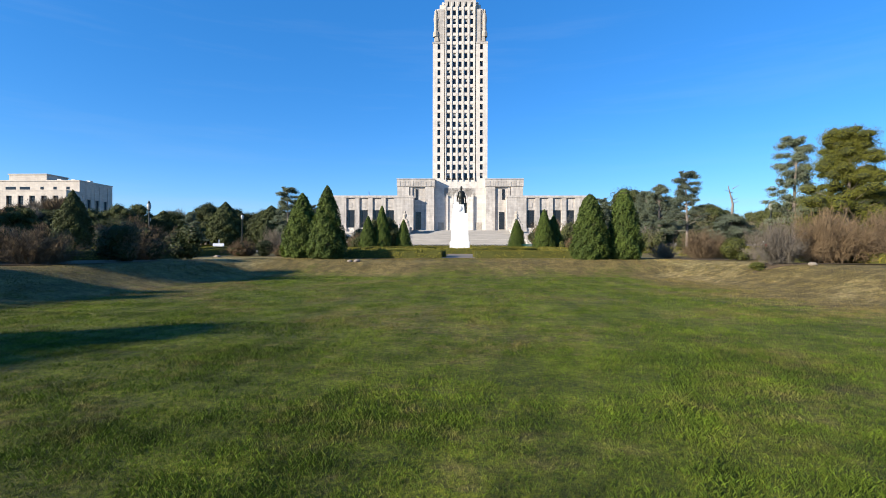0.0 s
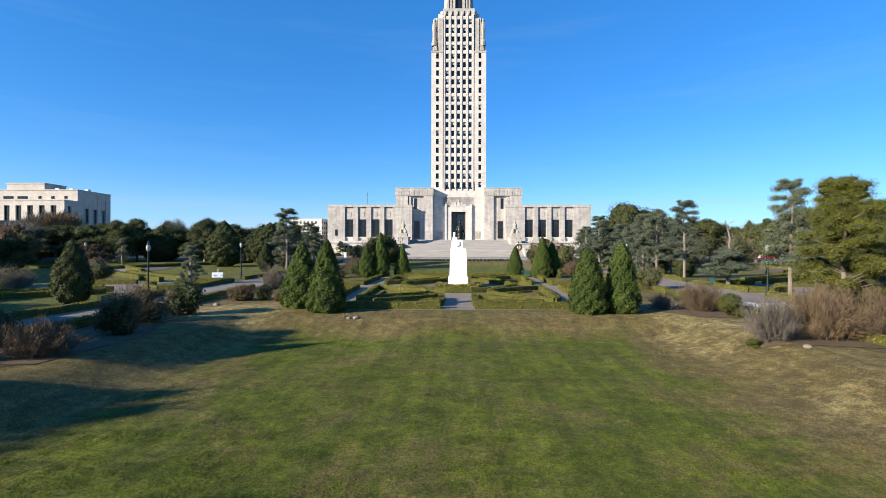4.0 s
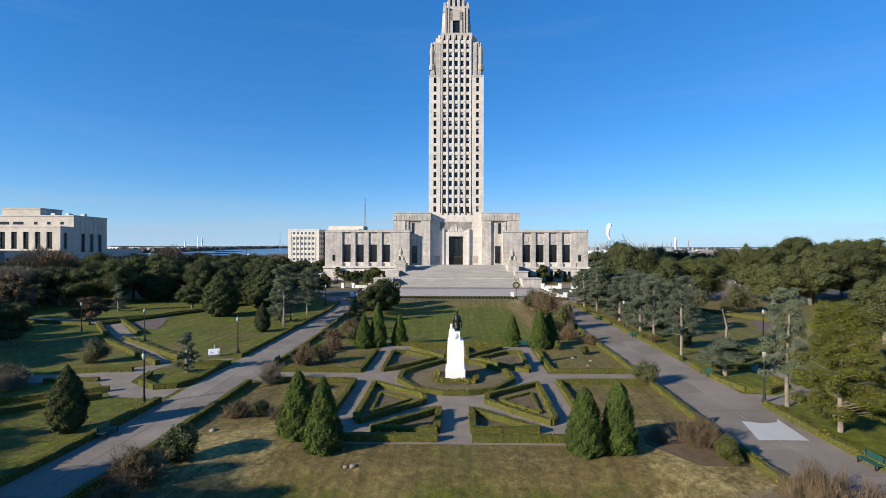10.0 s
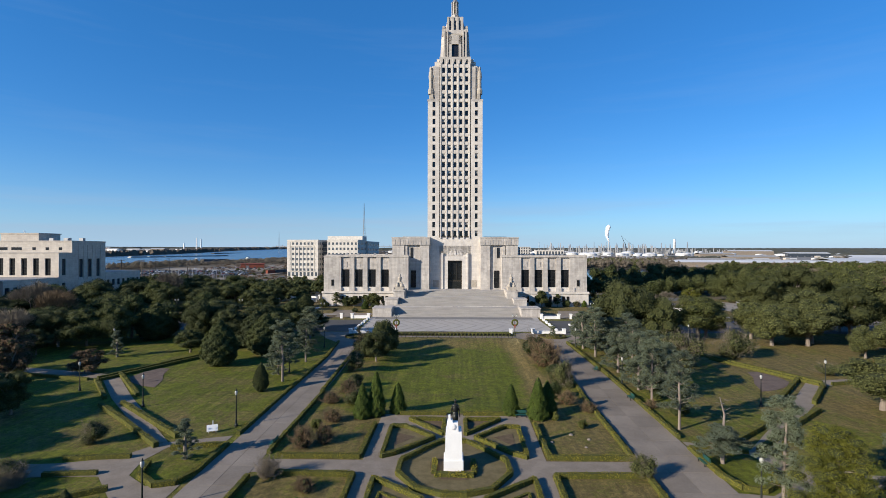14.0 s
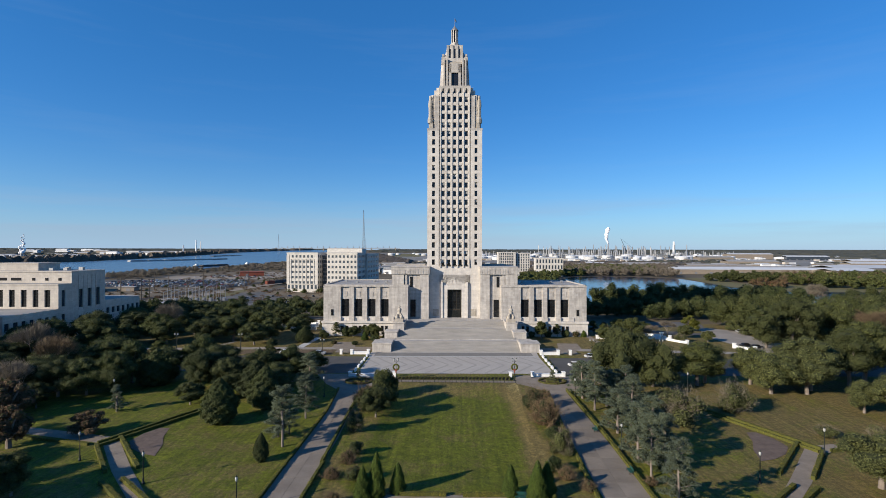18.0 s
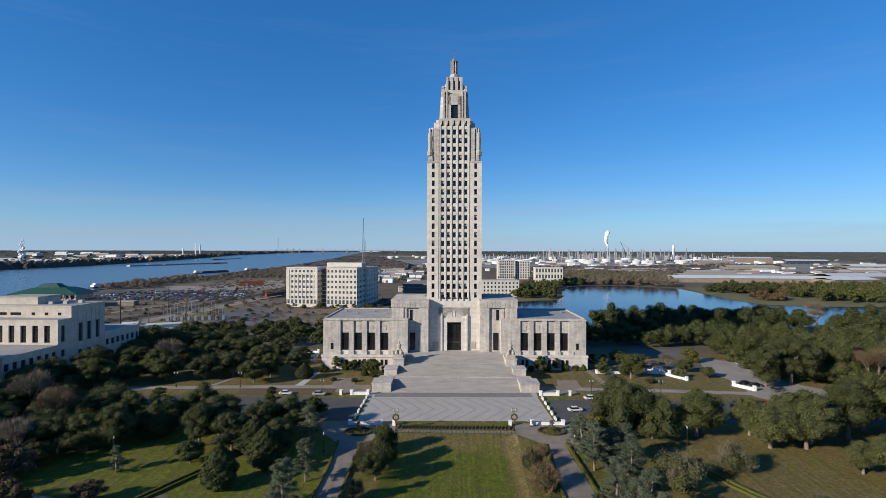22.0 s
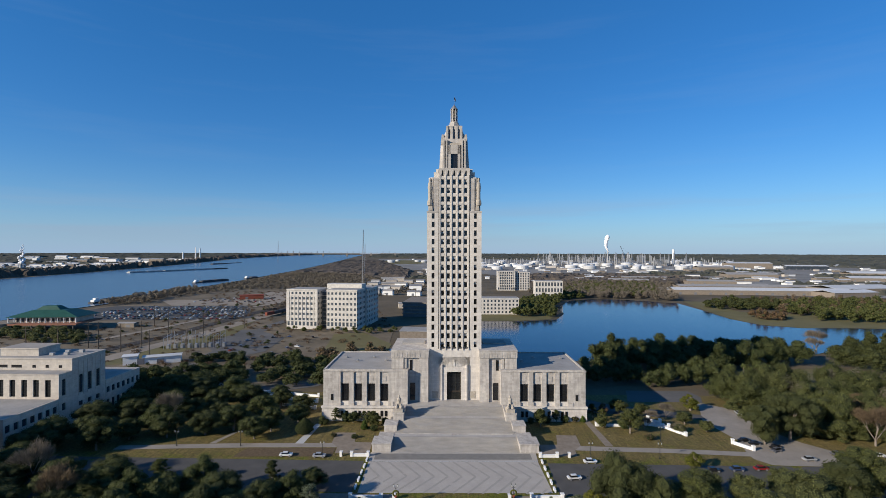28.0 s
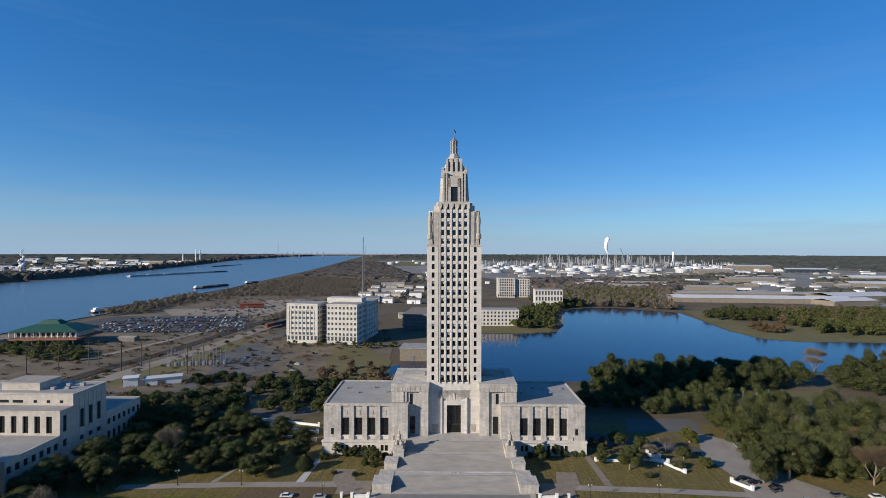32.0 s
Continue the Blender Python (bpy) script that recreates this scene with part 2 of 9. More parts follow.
def glass_material(name, tint):
    m, nt, b = material(name, 0.12)
    n = noise_tex(nt, 0.35, 2, 0.5)
    nt.links.new(ramp(nt, n, [(0.35, tuple(0.6 * c for c in tint)), (0.7, tint)]), b.inputs["Base Color"])
    b.inputs["Specular IOR Level"].default_value = 0.5
    return m


M["glass"] = glass_material("dark_window_glass", (0.018, 0.018, 0.02))
# office panes: the sky's reflection is put into their paler tint
M["glass_sky_tint"] = glass_material("sky_tinted_window_glass", (0.09, 0.108, 0.126))
M["glass_blue"] = glass_material("blue_window_glass", (0.05, 0.063, 0.08))
M["blind"] = varied("window_blind", (0.34, 0.34, 0.33), (0.46, 0.46, 0.44), 1.0, 5.0, 0.8, relief=0.0)


def leaf_material(name, dark, light, rough=0.75, trans=0.28, per_object=0.22):
    """Leaves: tone by piece, by tree and by a broad cloud; a little light passes through."""
    m, nt, b = material(name, rough)
    g = nt.nodes.new("ShaderNodeNewGeometry")
    c = ramp(nt, g.outputs["Random Per Island"], [(0.0, tuple(0.7 * d + 0.3 * l for d, l in zip(dark, light))), (0.75, light), (1.0, tuple(1.14 * v for v in light))])
    cloud = ramp(nt, noise_tex(nt, 0.45, 3), [(0.3, (0.7, 0.72, 0.7)), (0.7, (1.12, 1.1, 1.0))])
    col = mixed(nt, 1.0, c, cloud, "MULTIPLY")
    oi = nt.nodes.new("ShaderNodeObjectInfo")
    tone = ramp(nt, oi.outputs["Random"], [(0.0, (1 - per_object,) * 3), (1.0, (1 + per_object, 1 + 0.8 * per_object, 1 + 0.3 * per_object))])
    col = mixed(nt, 1.0, col, tone, "MULTIPLY")
    nt.links.new(col, b.inputs["Base Color"])
    if trans:
        t = nt.nodes.new("ShaderNodeBsdfTranslucent")
        nt.links.new(col, t.inputs["Color"])
        mx = nt.nodes.new("ShaderNodeMixShader")
        mx.inputs[0].default_value = trans
        nt.links.new(b.outputs[0], mx.inputs[1]), nt.links.new(t.outputs[0], mx.inputs[2])
        nt.links.new(mx.outputs[0], nt.nodes["Material Output"].inputs["Surface"])
    return m


M["oak"] = leaf_material("dark_evergreen_leaves", (0.040, 0.049, 0.017), (0.086, 0.099, 0.033), per_object=0.34)
# darker than oak: partly the species, partly the grove's shade put into the colour
M["oak_dark"] = leaf_material("deep_green_shaded_leaves", (0.030, 0.042, 0.015), (0.070, 0.086, 0.031), per_object=0.3)
M["bed_leaf"] = leaf_material("brownish_winter_bed_leaves", (0.048, 0.042, 0.020), (0.110, 0.092, 0.042))
M["oak_light"] = leaf_material("olive_green_leaves", (0.062, 0.073, 0.028), (0.126, 0.138, 0.055), trans=0.34, per_object=0.3)
M["cedar"] = leaf_material("blue_green_cedar_leaves", (0.075, 0.096, 0.072), (0.165, 0.196, 0.142), trans=0.36)
M["cypress"] = leaf_material("clipped_conifer_leaves", (0.034, 0.058, 0.010), (0.098, 0.140, 0.026))
M["juniper"] = leaf_material("yellow_green_juniper_leaves", (0.078, 0.088, 0.014), (0.178, 0.182, 0.030), trans=0.38)
M["hedge"] = leaf_material("box_hedge_leaves", (0.125, 0.118, 0.014), (0.240, 0.215, 0.035))
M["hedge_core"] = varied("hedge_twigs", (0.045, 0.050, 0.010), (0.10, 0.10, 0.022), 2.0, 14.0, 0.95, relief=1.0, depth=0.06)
M["shrub"] = leaf_material("glossy_dark_shrub_leaves", (0.018, 0.028, 0.010), (0.060, 0.080, 0.026), 0.4)
M["shrub_light"] = leaf_material("yellowish_shrub_leaves", (0.05, 0.06, 0.014), (0.14, 0.15, 0.035), 0.5)
M["twig"] = leaf_material("bare_brown_twigs", (0.062, 0.044, 0.028), (0.165, 0.118, 0.076), 0.9, 0.0)
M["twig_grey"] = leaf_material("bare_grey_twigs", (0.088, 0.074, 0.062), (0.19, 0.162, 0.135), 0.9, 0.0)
M["rust_leaf"] = leaf_material("rusty_winter_leaves", (0.062, 0.040, 0.024), (0.135, 0.085, 0.050), 0.8, 0.05)
# filler lumps inside the crowns: the inner shade is put into their dark colour
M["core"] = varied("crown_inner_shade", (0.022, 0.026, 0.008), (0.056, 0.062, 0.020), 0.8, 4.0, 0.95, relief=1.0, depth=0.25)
M["mulch_pale"] = varied("pale_worn_mulch", (0.078, 0.058, 0.046), (0.165, 0.122, 0.098), 0.8, 8.0, 0.95, relief=0.7, depth=0.05)
# far canopy: winter wood, its colour greyed further in place of distance haze
M["canopy"] = varied("hazed_wood_canopy", (0.036, 0.042, 0.030), (0.095, 0.090, 0.066), 0.006, 0.07, 0.95, relief=1.0, depth=3.0)
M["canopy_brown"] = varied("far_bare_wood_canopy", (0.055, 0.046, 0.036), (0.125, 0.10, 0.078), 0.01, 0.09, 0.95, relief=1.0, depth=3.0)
M["plain"] = varied("pale_industrial_ground", (0.085, 0.080, 0.070), (0.28, 0.265, 0.24), 0.008, 0.06, 0.95, relief=0.0)
M["ballast"] = varied("brown_railway_ballast", (0.026, 0.020, 0.015), (0.06, 0.048, 0.038), 0.1, 1.5, 0.95, relief=0.0)
M["sand"] = varied("pale_sandy_ground", (0.20, 0.165, 0.125), (0.31, 0.262, 0.205), 0.02, 0.3, 0.95, relief=0.0)
M["palm"] = leaf_material("palm_fronds", (0.05, 0.07, 0.02), (0.13, 0.15, 0.05))


def grass_material(name, green_a, green_b, dry_a, dry_b, bias=0.0, blades=False):
    """Winter lawn: green and dry patches at two scales; the mesh's dryness attribute shifts the balance."""
    m, nt, b = material(name, 0.9)
    g1 = ramp(nt, noise_tex(nt, 0.6, 6, 0.75), [(0.34, tuple(0.72 * c for c in green_a)), (0.5, green_a), (0.68, green_b)])
    d1 = ramp(nt, noise_tex(nt, 1.1, 5, 0.7), [(0.3, dry_a), (0.7, dry_b)])
    at = nt.nodes.new("ShaderNodeAttribute")
    at.attribute_name = "dryness"
    patch_n = noise_tex(nt, 0.16, 6, 0.72, dist=0.6)
    fine_n = noise_tex(nt, 2.3, 4, 0.75)
    s1 = nt.nodes.new("ShaderNodeMath")
    s1.operation = "MULTIPLY_ADD"
    nt.links.new(fine_n, s1.inputs[0])
    s1.inputs[1].default_value = 0.75
    nt.links.new(patch_n, s1.inputs[2])
    s2 = nt.nodes.new("ShaderNodeMath")
    s2.operation = "ADD"
    nt.links.new(s1.outputs[0], s2.inputs[0]), nt.links.new(at.outputs["Fac"], s2.inputs[1])
    f = ramp(nt, s2.outputs[0], [(0.76, (0, 0, 0)), (1.0, (1, 1, 1))])
    col = mixed(nt, f, g1, d1)
    straw = ramp(nt, noise_tex(nt, 1.7, 5, 0.75), [(0.3, (0.22, 0.168, 0.078)), (0.7, (0.38, 0.305, 0.155))])
    s3 = nt.nodes.new("ShaderNodeMath")
    s3.operation = "MULTIPLY"
    nt.links.new(s2.outputs[0], s3.inputs[0])
    s3.inputs[1].default_value = 0.6
    col = mixed(nt, ramp(nt, s3.outputs[0], [(0.70, (0, 0, 0)), (0.84, (1, 1, 1))]), col, straw)
    speck = ramp(nt, noise_tex(nt, 13.0, 7, 0.9), [(0.42, (0.42, 0.44, 0.36)), (0.58, (1.7, 1.66, 1.55))])
    col = mixed(nt, 0.25 if blades else 0.85, col, speck, "MULTIPLY")
    mott = ramp(nt, noise_tex(nt, 1.5, 7, 0.85), [(0.38, (0.62, 0.64, 0.56)), (0.62, (1.46, 1.42, 1.30))])
    col = mixed(nt, 0.9, col, mott, "MULTIPLY")
    rows = ramp(nt, noise_tex(nt, 1.0, 3, 0.6, where(nt, (1.4, 0.05, 1.0))), [(0.35, (0.74, 0.77, 0.74)), (0.65, (1.22, 1.20, 1.14))])
    col = mixed(nt, 0.8, col, rows, "MULTIPLY")
    if blades:
        g = nt.nodes.new("ShaderNodeNewGeometry")
        tone = ramp(nt, g.outputs["Random Per Island"], [(0.0, (0.48, 0.51, 0.44)), (1.0, (1.36, 1.32, 1.16))])
        col = mixed(nt, 1.0, col, tone, "MULTIPLY")
    else:
        bump(nt, noise_tex(nt, 6.0, 8, 0.9), 0.7, 0.14, b)
    nt.links.new(col, b.inputs["Base Color"])
    if blades:
        t = nt.nodes.new("ShaderNodeBsdfTranslucent")
        nt.links.new(col, t.inputs["Color"])
        mx = nt.nodes.new("ShaderNodeMixShader")
        mx.inputs[0].default_value = 0.22
        nt.links.new(b.outputs[0], mx.inputs[1]), nt.links.new(t.outputs[0], mx.inputs[2])
        nt.links.new(mx.outputs[0], nt.nodes["Material Output"].inputs["Surface"])
    return m


GREENS = ((0.080, 0.093, 0.007), (0.122, 0.130, 0.012), (0.090, 0.067, 0.026), (0.158, 0.122, 0.053))
M["ground"] = grass_material("winter_lawn", *GREENS, bias=0.12)
M["grass"] = grass_material("grass_blades", (0.066, 0.104, 0.010), (0.106, 0.144, 0.016), (0.12, 0.094, 0.038), (0.20, 0.158, 0.072), bias=0.12, blades=True)
M["scrub"] = varied("far_scrub_land", (0.042, 0.034, 0.020), (0.150, 0.116, 0.072), 0.014, 0.22, 0.95, relief=0.0)
M["field"] = varied("dry_winter_field", (0.055, 0.044, 0.027), (0.205, 0.162, 0.108), 0.03, 0.4, 0.95, relief=0.0)
M["lawn_far"] = varied("far_grass", (0.095, 0.088, 0.032), (0.165, 0.140, 0.062), 0.03, 0.4, 0.95, relief=0.0)
M["lot"] = varied("grey_parking_lot", (0.075, 0.072, 0.067), (0.14, 0.132, 0.122), 0.04, 0.5, 0.9, relief=0.0)


def water_material(name, deep, rough, wave):
    m, nt, b = material(name, rough)
    n = noise_tex(nt, 0.03, 3, 0.6)
    nt.links.new(ramp(nt, n, [(0.35, deep), (0.7, tuple(1.25 * c for c in deep))]), b.inputs["Base Color"])
    b.inputs["Specular IOR Level"].default_value = 0.3
    bump(nt, noise_tex(nt, wave, 3, 0.6, where(nt, (1, 0.5, 1))), 0.3, 0.16, b)
    return m


M["lake"] = water_material("lake_water", (0.004, 0.016, 0.045), 0.10, 0.8)
M["river"] = water_material("river_water", (0.055, 0.085, 0.125), 0.24, 0.25)


# ---- mesh helpers ----
def mesh_of(name, verts, faces, mat, smooth=False):
    me = bpy.data.meshes.new(name)
    me.from_pydata(verts, [], faces)
    for m_ in (mat if isinstance(mat, (list, tuple)) else [mat]):
        me.materials.append(m_)
    if smooth:
        me.polygons.foreach_set("use_smooth", [True] * len(me.polygons))
    me.update()
    return me


def part(name, bm, mat, parent=None, label="", at=None):
    """Links a bmesh (or a ready mesh) as one mesh object under a thing."""
    if isinstance(bm, bmesh.types.BMesh):
        me = bpy.data.meshes.new(name)
        bm.to_mesh(me)
        bm.free()
        me.materials.append(mat)
    else:
        me = bm
    ob = new(name, me)
    if at is not None:
        ob.matrix_basis = at
    if parent is not None:
        ob.parent = parent
    if label:
        tagged(ob, label)
    return ob


def thing(name, label, category, at=None, group="", kind=""):
    ob = new(name)
    if at is not None:
        ob.matrix_basis = at
    return tagged(ob, label, category, group, kind)


def box(bm, x0, x1, y0, y1, z0, z1, taper=0.0):
    tx, ty = (x1 - x0) * taper / 2, (y1 - y0) * taper / 2
    v = [bm.verts.new(p) for p in ((x0, y0, z0), (x1, y0, z0), (x1, y1, z0), (x0, y1, z0),
                                   (x0 + tx, y0 + ty, z1), (x1 - tx, y0 + ty, z1), (x1 - tx, y1 - ty, z1), (x0 + tx, y1 - ty, z1))]
    for f in ((3, 2, 1, 0), (4, 5, 6, 7), (0, 1, 5, 4), (1, 2, 6, 5), (2, 3, 7, 6), (3, 0, 4, 7)):
        bm.faces.new([v[i] for i in f])
    return v


def boxes(*dims, taper=0.0, bevel=0.0):
    bm = bmesh.new()
    for d in dims:
        box(bm, *d, taper=taper)
    if bevel:
        bmesh.ops.bevel(bm, geom=bm.edges[:], offset=bevel, segments=2, affect="EDGES", clamp_overlap=True)
    return bm


def lathe(profile, seg=12, bm=None, at=(0, 0, 0)):
    """A turned body from (radius, height) pairs."""
    bm = bm or bmesh.new()
    rings = []
    for r, z in profile:
        rings.append([bm.verts.new((at[0] + r * math.cos(2 * math.pi * k / seg), at[1] + r * math.sin(2 * math.pi * k / seg), at[2] + z)) for k in range(seg)])
    for a, b in zip(rings, rings[1:]):
        for k in range(seg):
            bm.faces.new((a[k], a[(k + 1) % seg], b[(k + 1) % seg], b[k]))
    bm.faces.new(rings[0][::-1]), bm.faces.new(rings[-1])
    return bm


def tube(bm, p, q, r0, r1, seg=6):
    p, q = Vector(p), Vector(q)
    d = q - p
    if d.length < 1e-6:
        return
    m_ = d.to_track_quat("Z", "Y").to_matrix()
    a = [bm.verts.new(p + m_ @ Vector((r0 * math.cos(2 * math.pi * k / seg), r0 * math.sin(2 * math.pi * k / seg), 0))) for k in range(seg)]
    b = [bm.verts.new(q + m_ @ Vector((r1 * math.cos(2 * math.pi * k / seg), r1 * math.sin(2 * math.pi * k / seg), 0))) for k in range(seg)]
    for k in range(seg):
        bm.faces.new((a[k], a[(k + 1) % seg], b[(k + 1) % seg], b[k]))
    bm.faces.new(a[::-1]), bm.faces.new(b)


def prism(bm, pts, z0, z1, inset=0.0):
    """An upright prism over a plan outline (counter-clockwise)."""
    c = Vector((sum(p[0] for p in pts) / len(pts), sum(p[1] for p in pts) / len(pts)))
    low = [bm.verts.new((p[0], p[1], z0)) for p in pts]
    high = [bm.verts.new((*(Vector(p[:2]) + (c - Vector(p[:2])) * inset), z1)) for p in pts]
    n = len(pts)
    for k in range(n):
        bm.faces.new((low[k], low[(k + 1) % n], high[(k + 1) % n], high[k]))
    bm.faces.new(low[::-1]), bm.faces.new(high)


def sstep(a, b, v):
    t = min(1.0, max(0.0, (v - a) / (b - a)))
    return t * t * (3 - 2 * t)


# ---- ground ----
def level(x, y):
    """Height of the ground: gentle rise to the capitol, two sunken lawns, flat river plain, slow rise to the horizon."""
    d = math.hypot(x, y)
    z = float(np.interp(y, (0, 30, 36, 45, 55, 140, 170, 215, 260, 330), (0.0, -0.05, -0.05, 0.1, 0.4, 1.7, 2.2, 2.4, 1.2, -3.5)))
    z += (-3.5 - z) * sstep(190, 330, abs(x))
    front = max(sstep(12.6, 17.0, abs(x)), sstep(30.8, 35.2, y))
    z = -1.05 + (z + 1.05) * front if front < 1 and y < 40 else z
    if 70 < y < 140:
        back = max(sstep(12.5, 16.5, abs(x + 0.3)), sstep(122, 132, y), 1 - sstep(74, 82, y))
        z = z - (1 - back) * (0.25 + (y - 74) * 0.012)
    if d > 2000:
        z += 38.0 * sstep(1800, 4900, d)
    if d < 400 and front >= 1:
        z += 0.05 * (noise.noise((x * 0.15, y * 0.15, 0)))
    return z


def graded(lo, hi, fine_lo, fine_hi, step, grow=1.18):
    mid = list(np.arange(fine_lo, fine_hi + 0.01, step))
    out, s, v = [], step, fine_hi
    while v < hi:
        s = min(s * grow, 160)
        v += s
        out.append(min(v, hi))
    low, s, v = [], step, fine_lo
    while v > lo:
        s = min(s * grow, 160)
        v -= s
        low.append(max(v, lo))
    return low[::-1] + mid + out


gx, gy = graded(-4300, 4300, -45, 45, 1.0), graded(-2000, 4900, 0, 140, 1.0)
gv = [(x, y, level(x, y)) for y in gy for x in gx]
w_ = len(gx)
gf = [(j * w_ + i, j * w_ + i + 1, (j + 1) * w_ + i + 1, (j + 1) * w_ + i) for j in range(len(gy) - 1) for i in range(w_ - 1)]
far_face = [1 if (math.hypot(gv[f[0]][0], gv[f[0]][1]) > 300 or gv[f[0]][1] > 232) else 0 for f in gf]
ground_me = mesh_of("ground", gv, gf, [M["ground"], M["scrub"]], smooth=True)
ground_me.polygons.foreach_set("material_index", far_face)


def dryness(x, y):
    """How dry the turf is: banks and the strip before the garden, worn side lawns."""
    d = 0.0
    if abs(x) > 29 and y < 60:
        d = -0.22 if x > 0 else -0.09
    elif y < 45:
        d = 0.20 * sstep(30.0, 34.5, y) * (1 - 0.5 * sstep(37, 40, y)) + (0.33 * sstep(8.5, 14.0, x) if x > 0 and y < 33 else 0.22 * sstep(11.5, 15, abs(x))) - 0.09 * (1 - sstep(30, 34, y)) * (1 - sstep(9, 13, abs(x)))
    elif y < 75:
        d = 0.12 * (1 if abs(x) < 22 else 0)
    elif y < 135 and abs(x) < 17:
        d = -0.13 + 0.20 * sstep(118, 129, y) + 0.30 * sstep(10.5, 14.5, x)
    elif abs(x) > 28 and y < 135:
        d = 0.15 * sstep(40, 60, x) - 0.03 if x > 0 else -0.09
    elif y > 165:
        d = 0.16
    return d


def add_dryness(me):
    at = me.attributes.new("dryness", "FLOAT", "POINT")
    at.data.foreach_set("value", [dryness(v.co.x, v.co.y) for v in me.vertices])


add_dryness(ground_me)
tagged(new("ground", ground_me), "winter lawn, patchy green and dry, sunk between low banks", "ground", kind="structure")


def patch(name, poly, mat, step=2.0, dz=0.04, label="", category="pavement", z=None, kind="structure", parent=None):
    """A flat sheet over a plan outline that follows the ground."""
    pts = []
    for (x0, y0), (x1, y1) in zip(poly, poly[1:] + poly[:1]):
        n = max(1, int(math.hypot(x1 - x0, y1 - y0) / step))
        pts += [(x0 + (x1 - x0) * k / n, y0 + (y1 - y0) * k / n) for k in range(n)]
    nb = len(pts)
    xs, ys = [p[0] for p in poly], [p[1] for p in poly]
    inner = []
    if z is None:
        for yy in np.arange(min(ys) + step * 0.7, max(ys), step):
            for xx in np.arange(min(xs) + step * 0.7, max(xs), step):
                inside = False
                for (x0, y0), (x1, y1) in zip(poly, poly[1:] + poly[:1]):
                    if (y0 > yy) != (y1 > yy) and xx < (x1 - x0) * (yy - y0) / (y1 - y0) + x0:
                        inside = not inside
                if inside:
                    inner.append((float(xx), float(yy)))
    out = geo2d.delaunay_2d_cdt([Vector(p) for p in pts + inner], [(k, (k + 1) % nb) for k in range(nb)], [], 1, 0.001)
    v3 = [(v.x, v.y, (level(v.x, v.y) if z is None else z) + dz) for v in out[0]]
    fs = []
    for f in out[2]:
        a, b, c = (Vector(v3[i]) for i in f[:3])
        fs.append(tuple(f) if (b - a).cross(c - a).z > 0 else tuple(f)[::-1])
    ob = new(name, mesh_of(name, v3, fs, mat, smooth=z is None))
    if parent is not None:
        ob.parent = parent
        return ob
    return tagged(ob, label, category, kind=kind)


def ribbon(pts, w0, w1=None):
    """The outline of a strip along a line of plan points."""
    w1 = w0 if w1 is None else w1
    left, right = [], []
    for k, p in enumerate(pts):
        a, b = Vector(pts[max(0, k - 1)]), Vector(pts[min(len(pts) - 1, k + 1)])
        d = (b - a).normalized()
        n = Vector((-d.y, d.x))
        w = (w0 + (w1 - w0) * k / max(1, len(pts) - 1)) / 2
        left.append(tuple(Vector(p) + n * w)), right.append(tuple(Vector(p) - n * w))
    return right + left[::-1]


# ---- roads, walks, plaza ----
XC = -0.25
patch("road_west", [(-29.0, 2), (-23.3, 2), (-23.2, 60), (-23.0, 95), (-24.6, 127), (-30.8, 127), (-29.2, 95), (-28.8, 60)], M["road"], 2.0, 0.03, "worn grey park road between low hedges", "road")
patch("road_east", [(21.8, 2), (29.2, 2), (29.2, 60), (29.0, 95), (27.9, 127), (23.8, 127), (22.0, 95), (21.8, 60)], M["road"], 2.0, 0.03, "worn grey park road between low hedges", "road")
patch("road_repair", [(23.8, 39.6), (27.8, 39.7), (28.4, 45.3), (25.2, 45.2)], M["concrete_new"], 1.5, 0.075, "pale new concrete slab in the park road", "pavement")
# concrete slabs of the two park roads, with open joints
ROADS = (("road_slab_west", ((2, -29.0, -23.3), (60, -28.8, -23.2), (95, -29.2, -23.0), (127, -30.8, -24.6))), ("road_slab_east", ((2, 21.8, 29.2), (60, 21.8, 29.2), (95, 22.0, 29.0), (127, 23.8, 27.9))))
for nm, line in ROADS:
    bed = thing(nm, "worn grey concrete slabs of a park road, stained and patched", "road", kind="structure")
    ys = [l_[0] for l_ in line]
    edge = lambda y, k: float(np.interp(y, ys, [l_[k] for l_ in line]))
    y = 2.0
    while y < 126:
        y1 = min(y + 4.5, 127)
        for f0, f1 in ((0.0, 0.5), (0.5, 1.0)):
            xa = [edge(q, 1) + (edge(q, 2) - edge(q, 1)) * f for q in (y + 0.02, y1 - 0.02) for f in (f0, f1)]
            pts = [(xa[0] + 0.02, y + 0.02), (xa[1] - 0.02, y + 0.02), (xa[3] - 0.02, y1 - 0.02), (xa[2] + 0.02, y1 - 0.02)]
            top = [(px, py, level(px, py) + 0.062) for px, py in pts]
            v = [(px, py, pz_ - 0.06) for px, py, pz_ in top] + top
            part("slab", mesh_of("slab", v, [(4, 5, 6, 7), (0, 1, 5, 4), (1, 2, 6, 5), (2, 3, 7, 6), (3, 0, 4, 7)], M["road"]), None, bed)
        y = y1
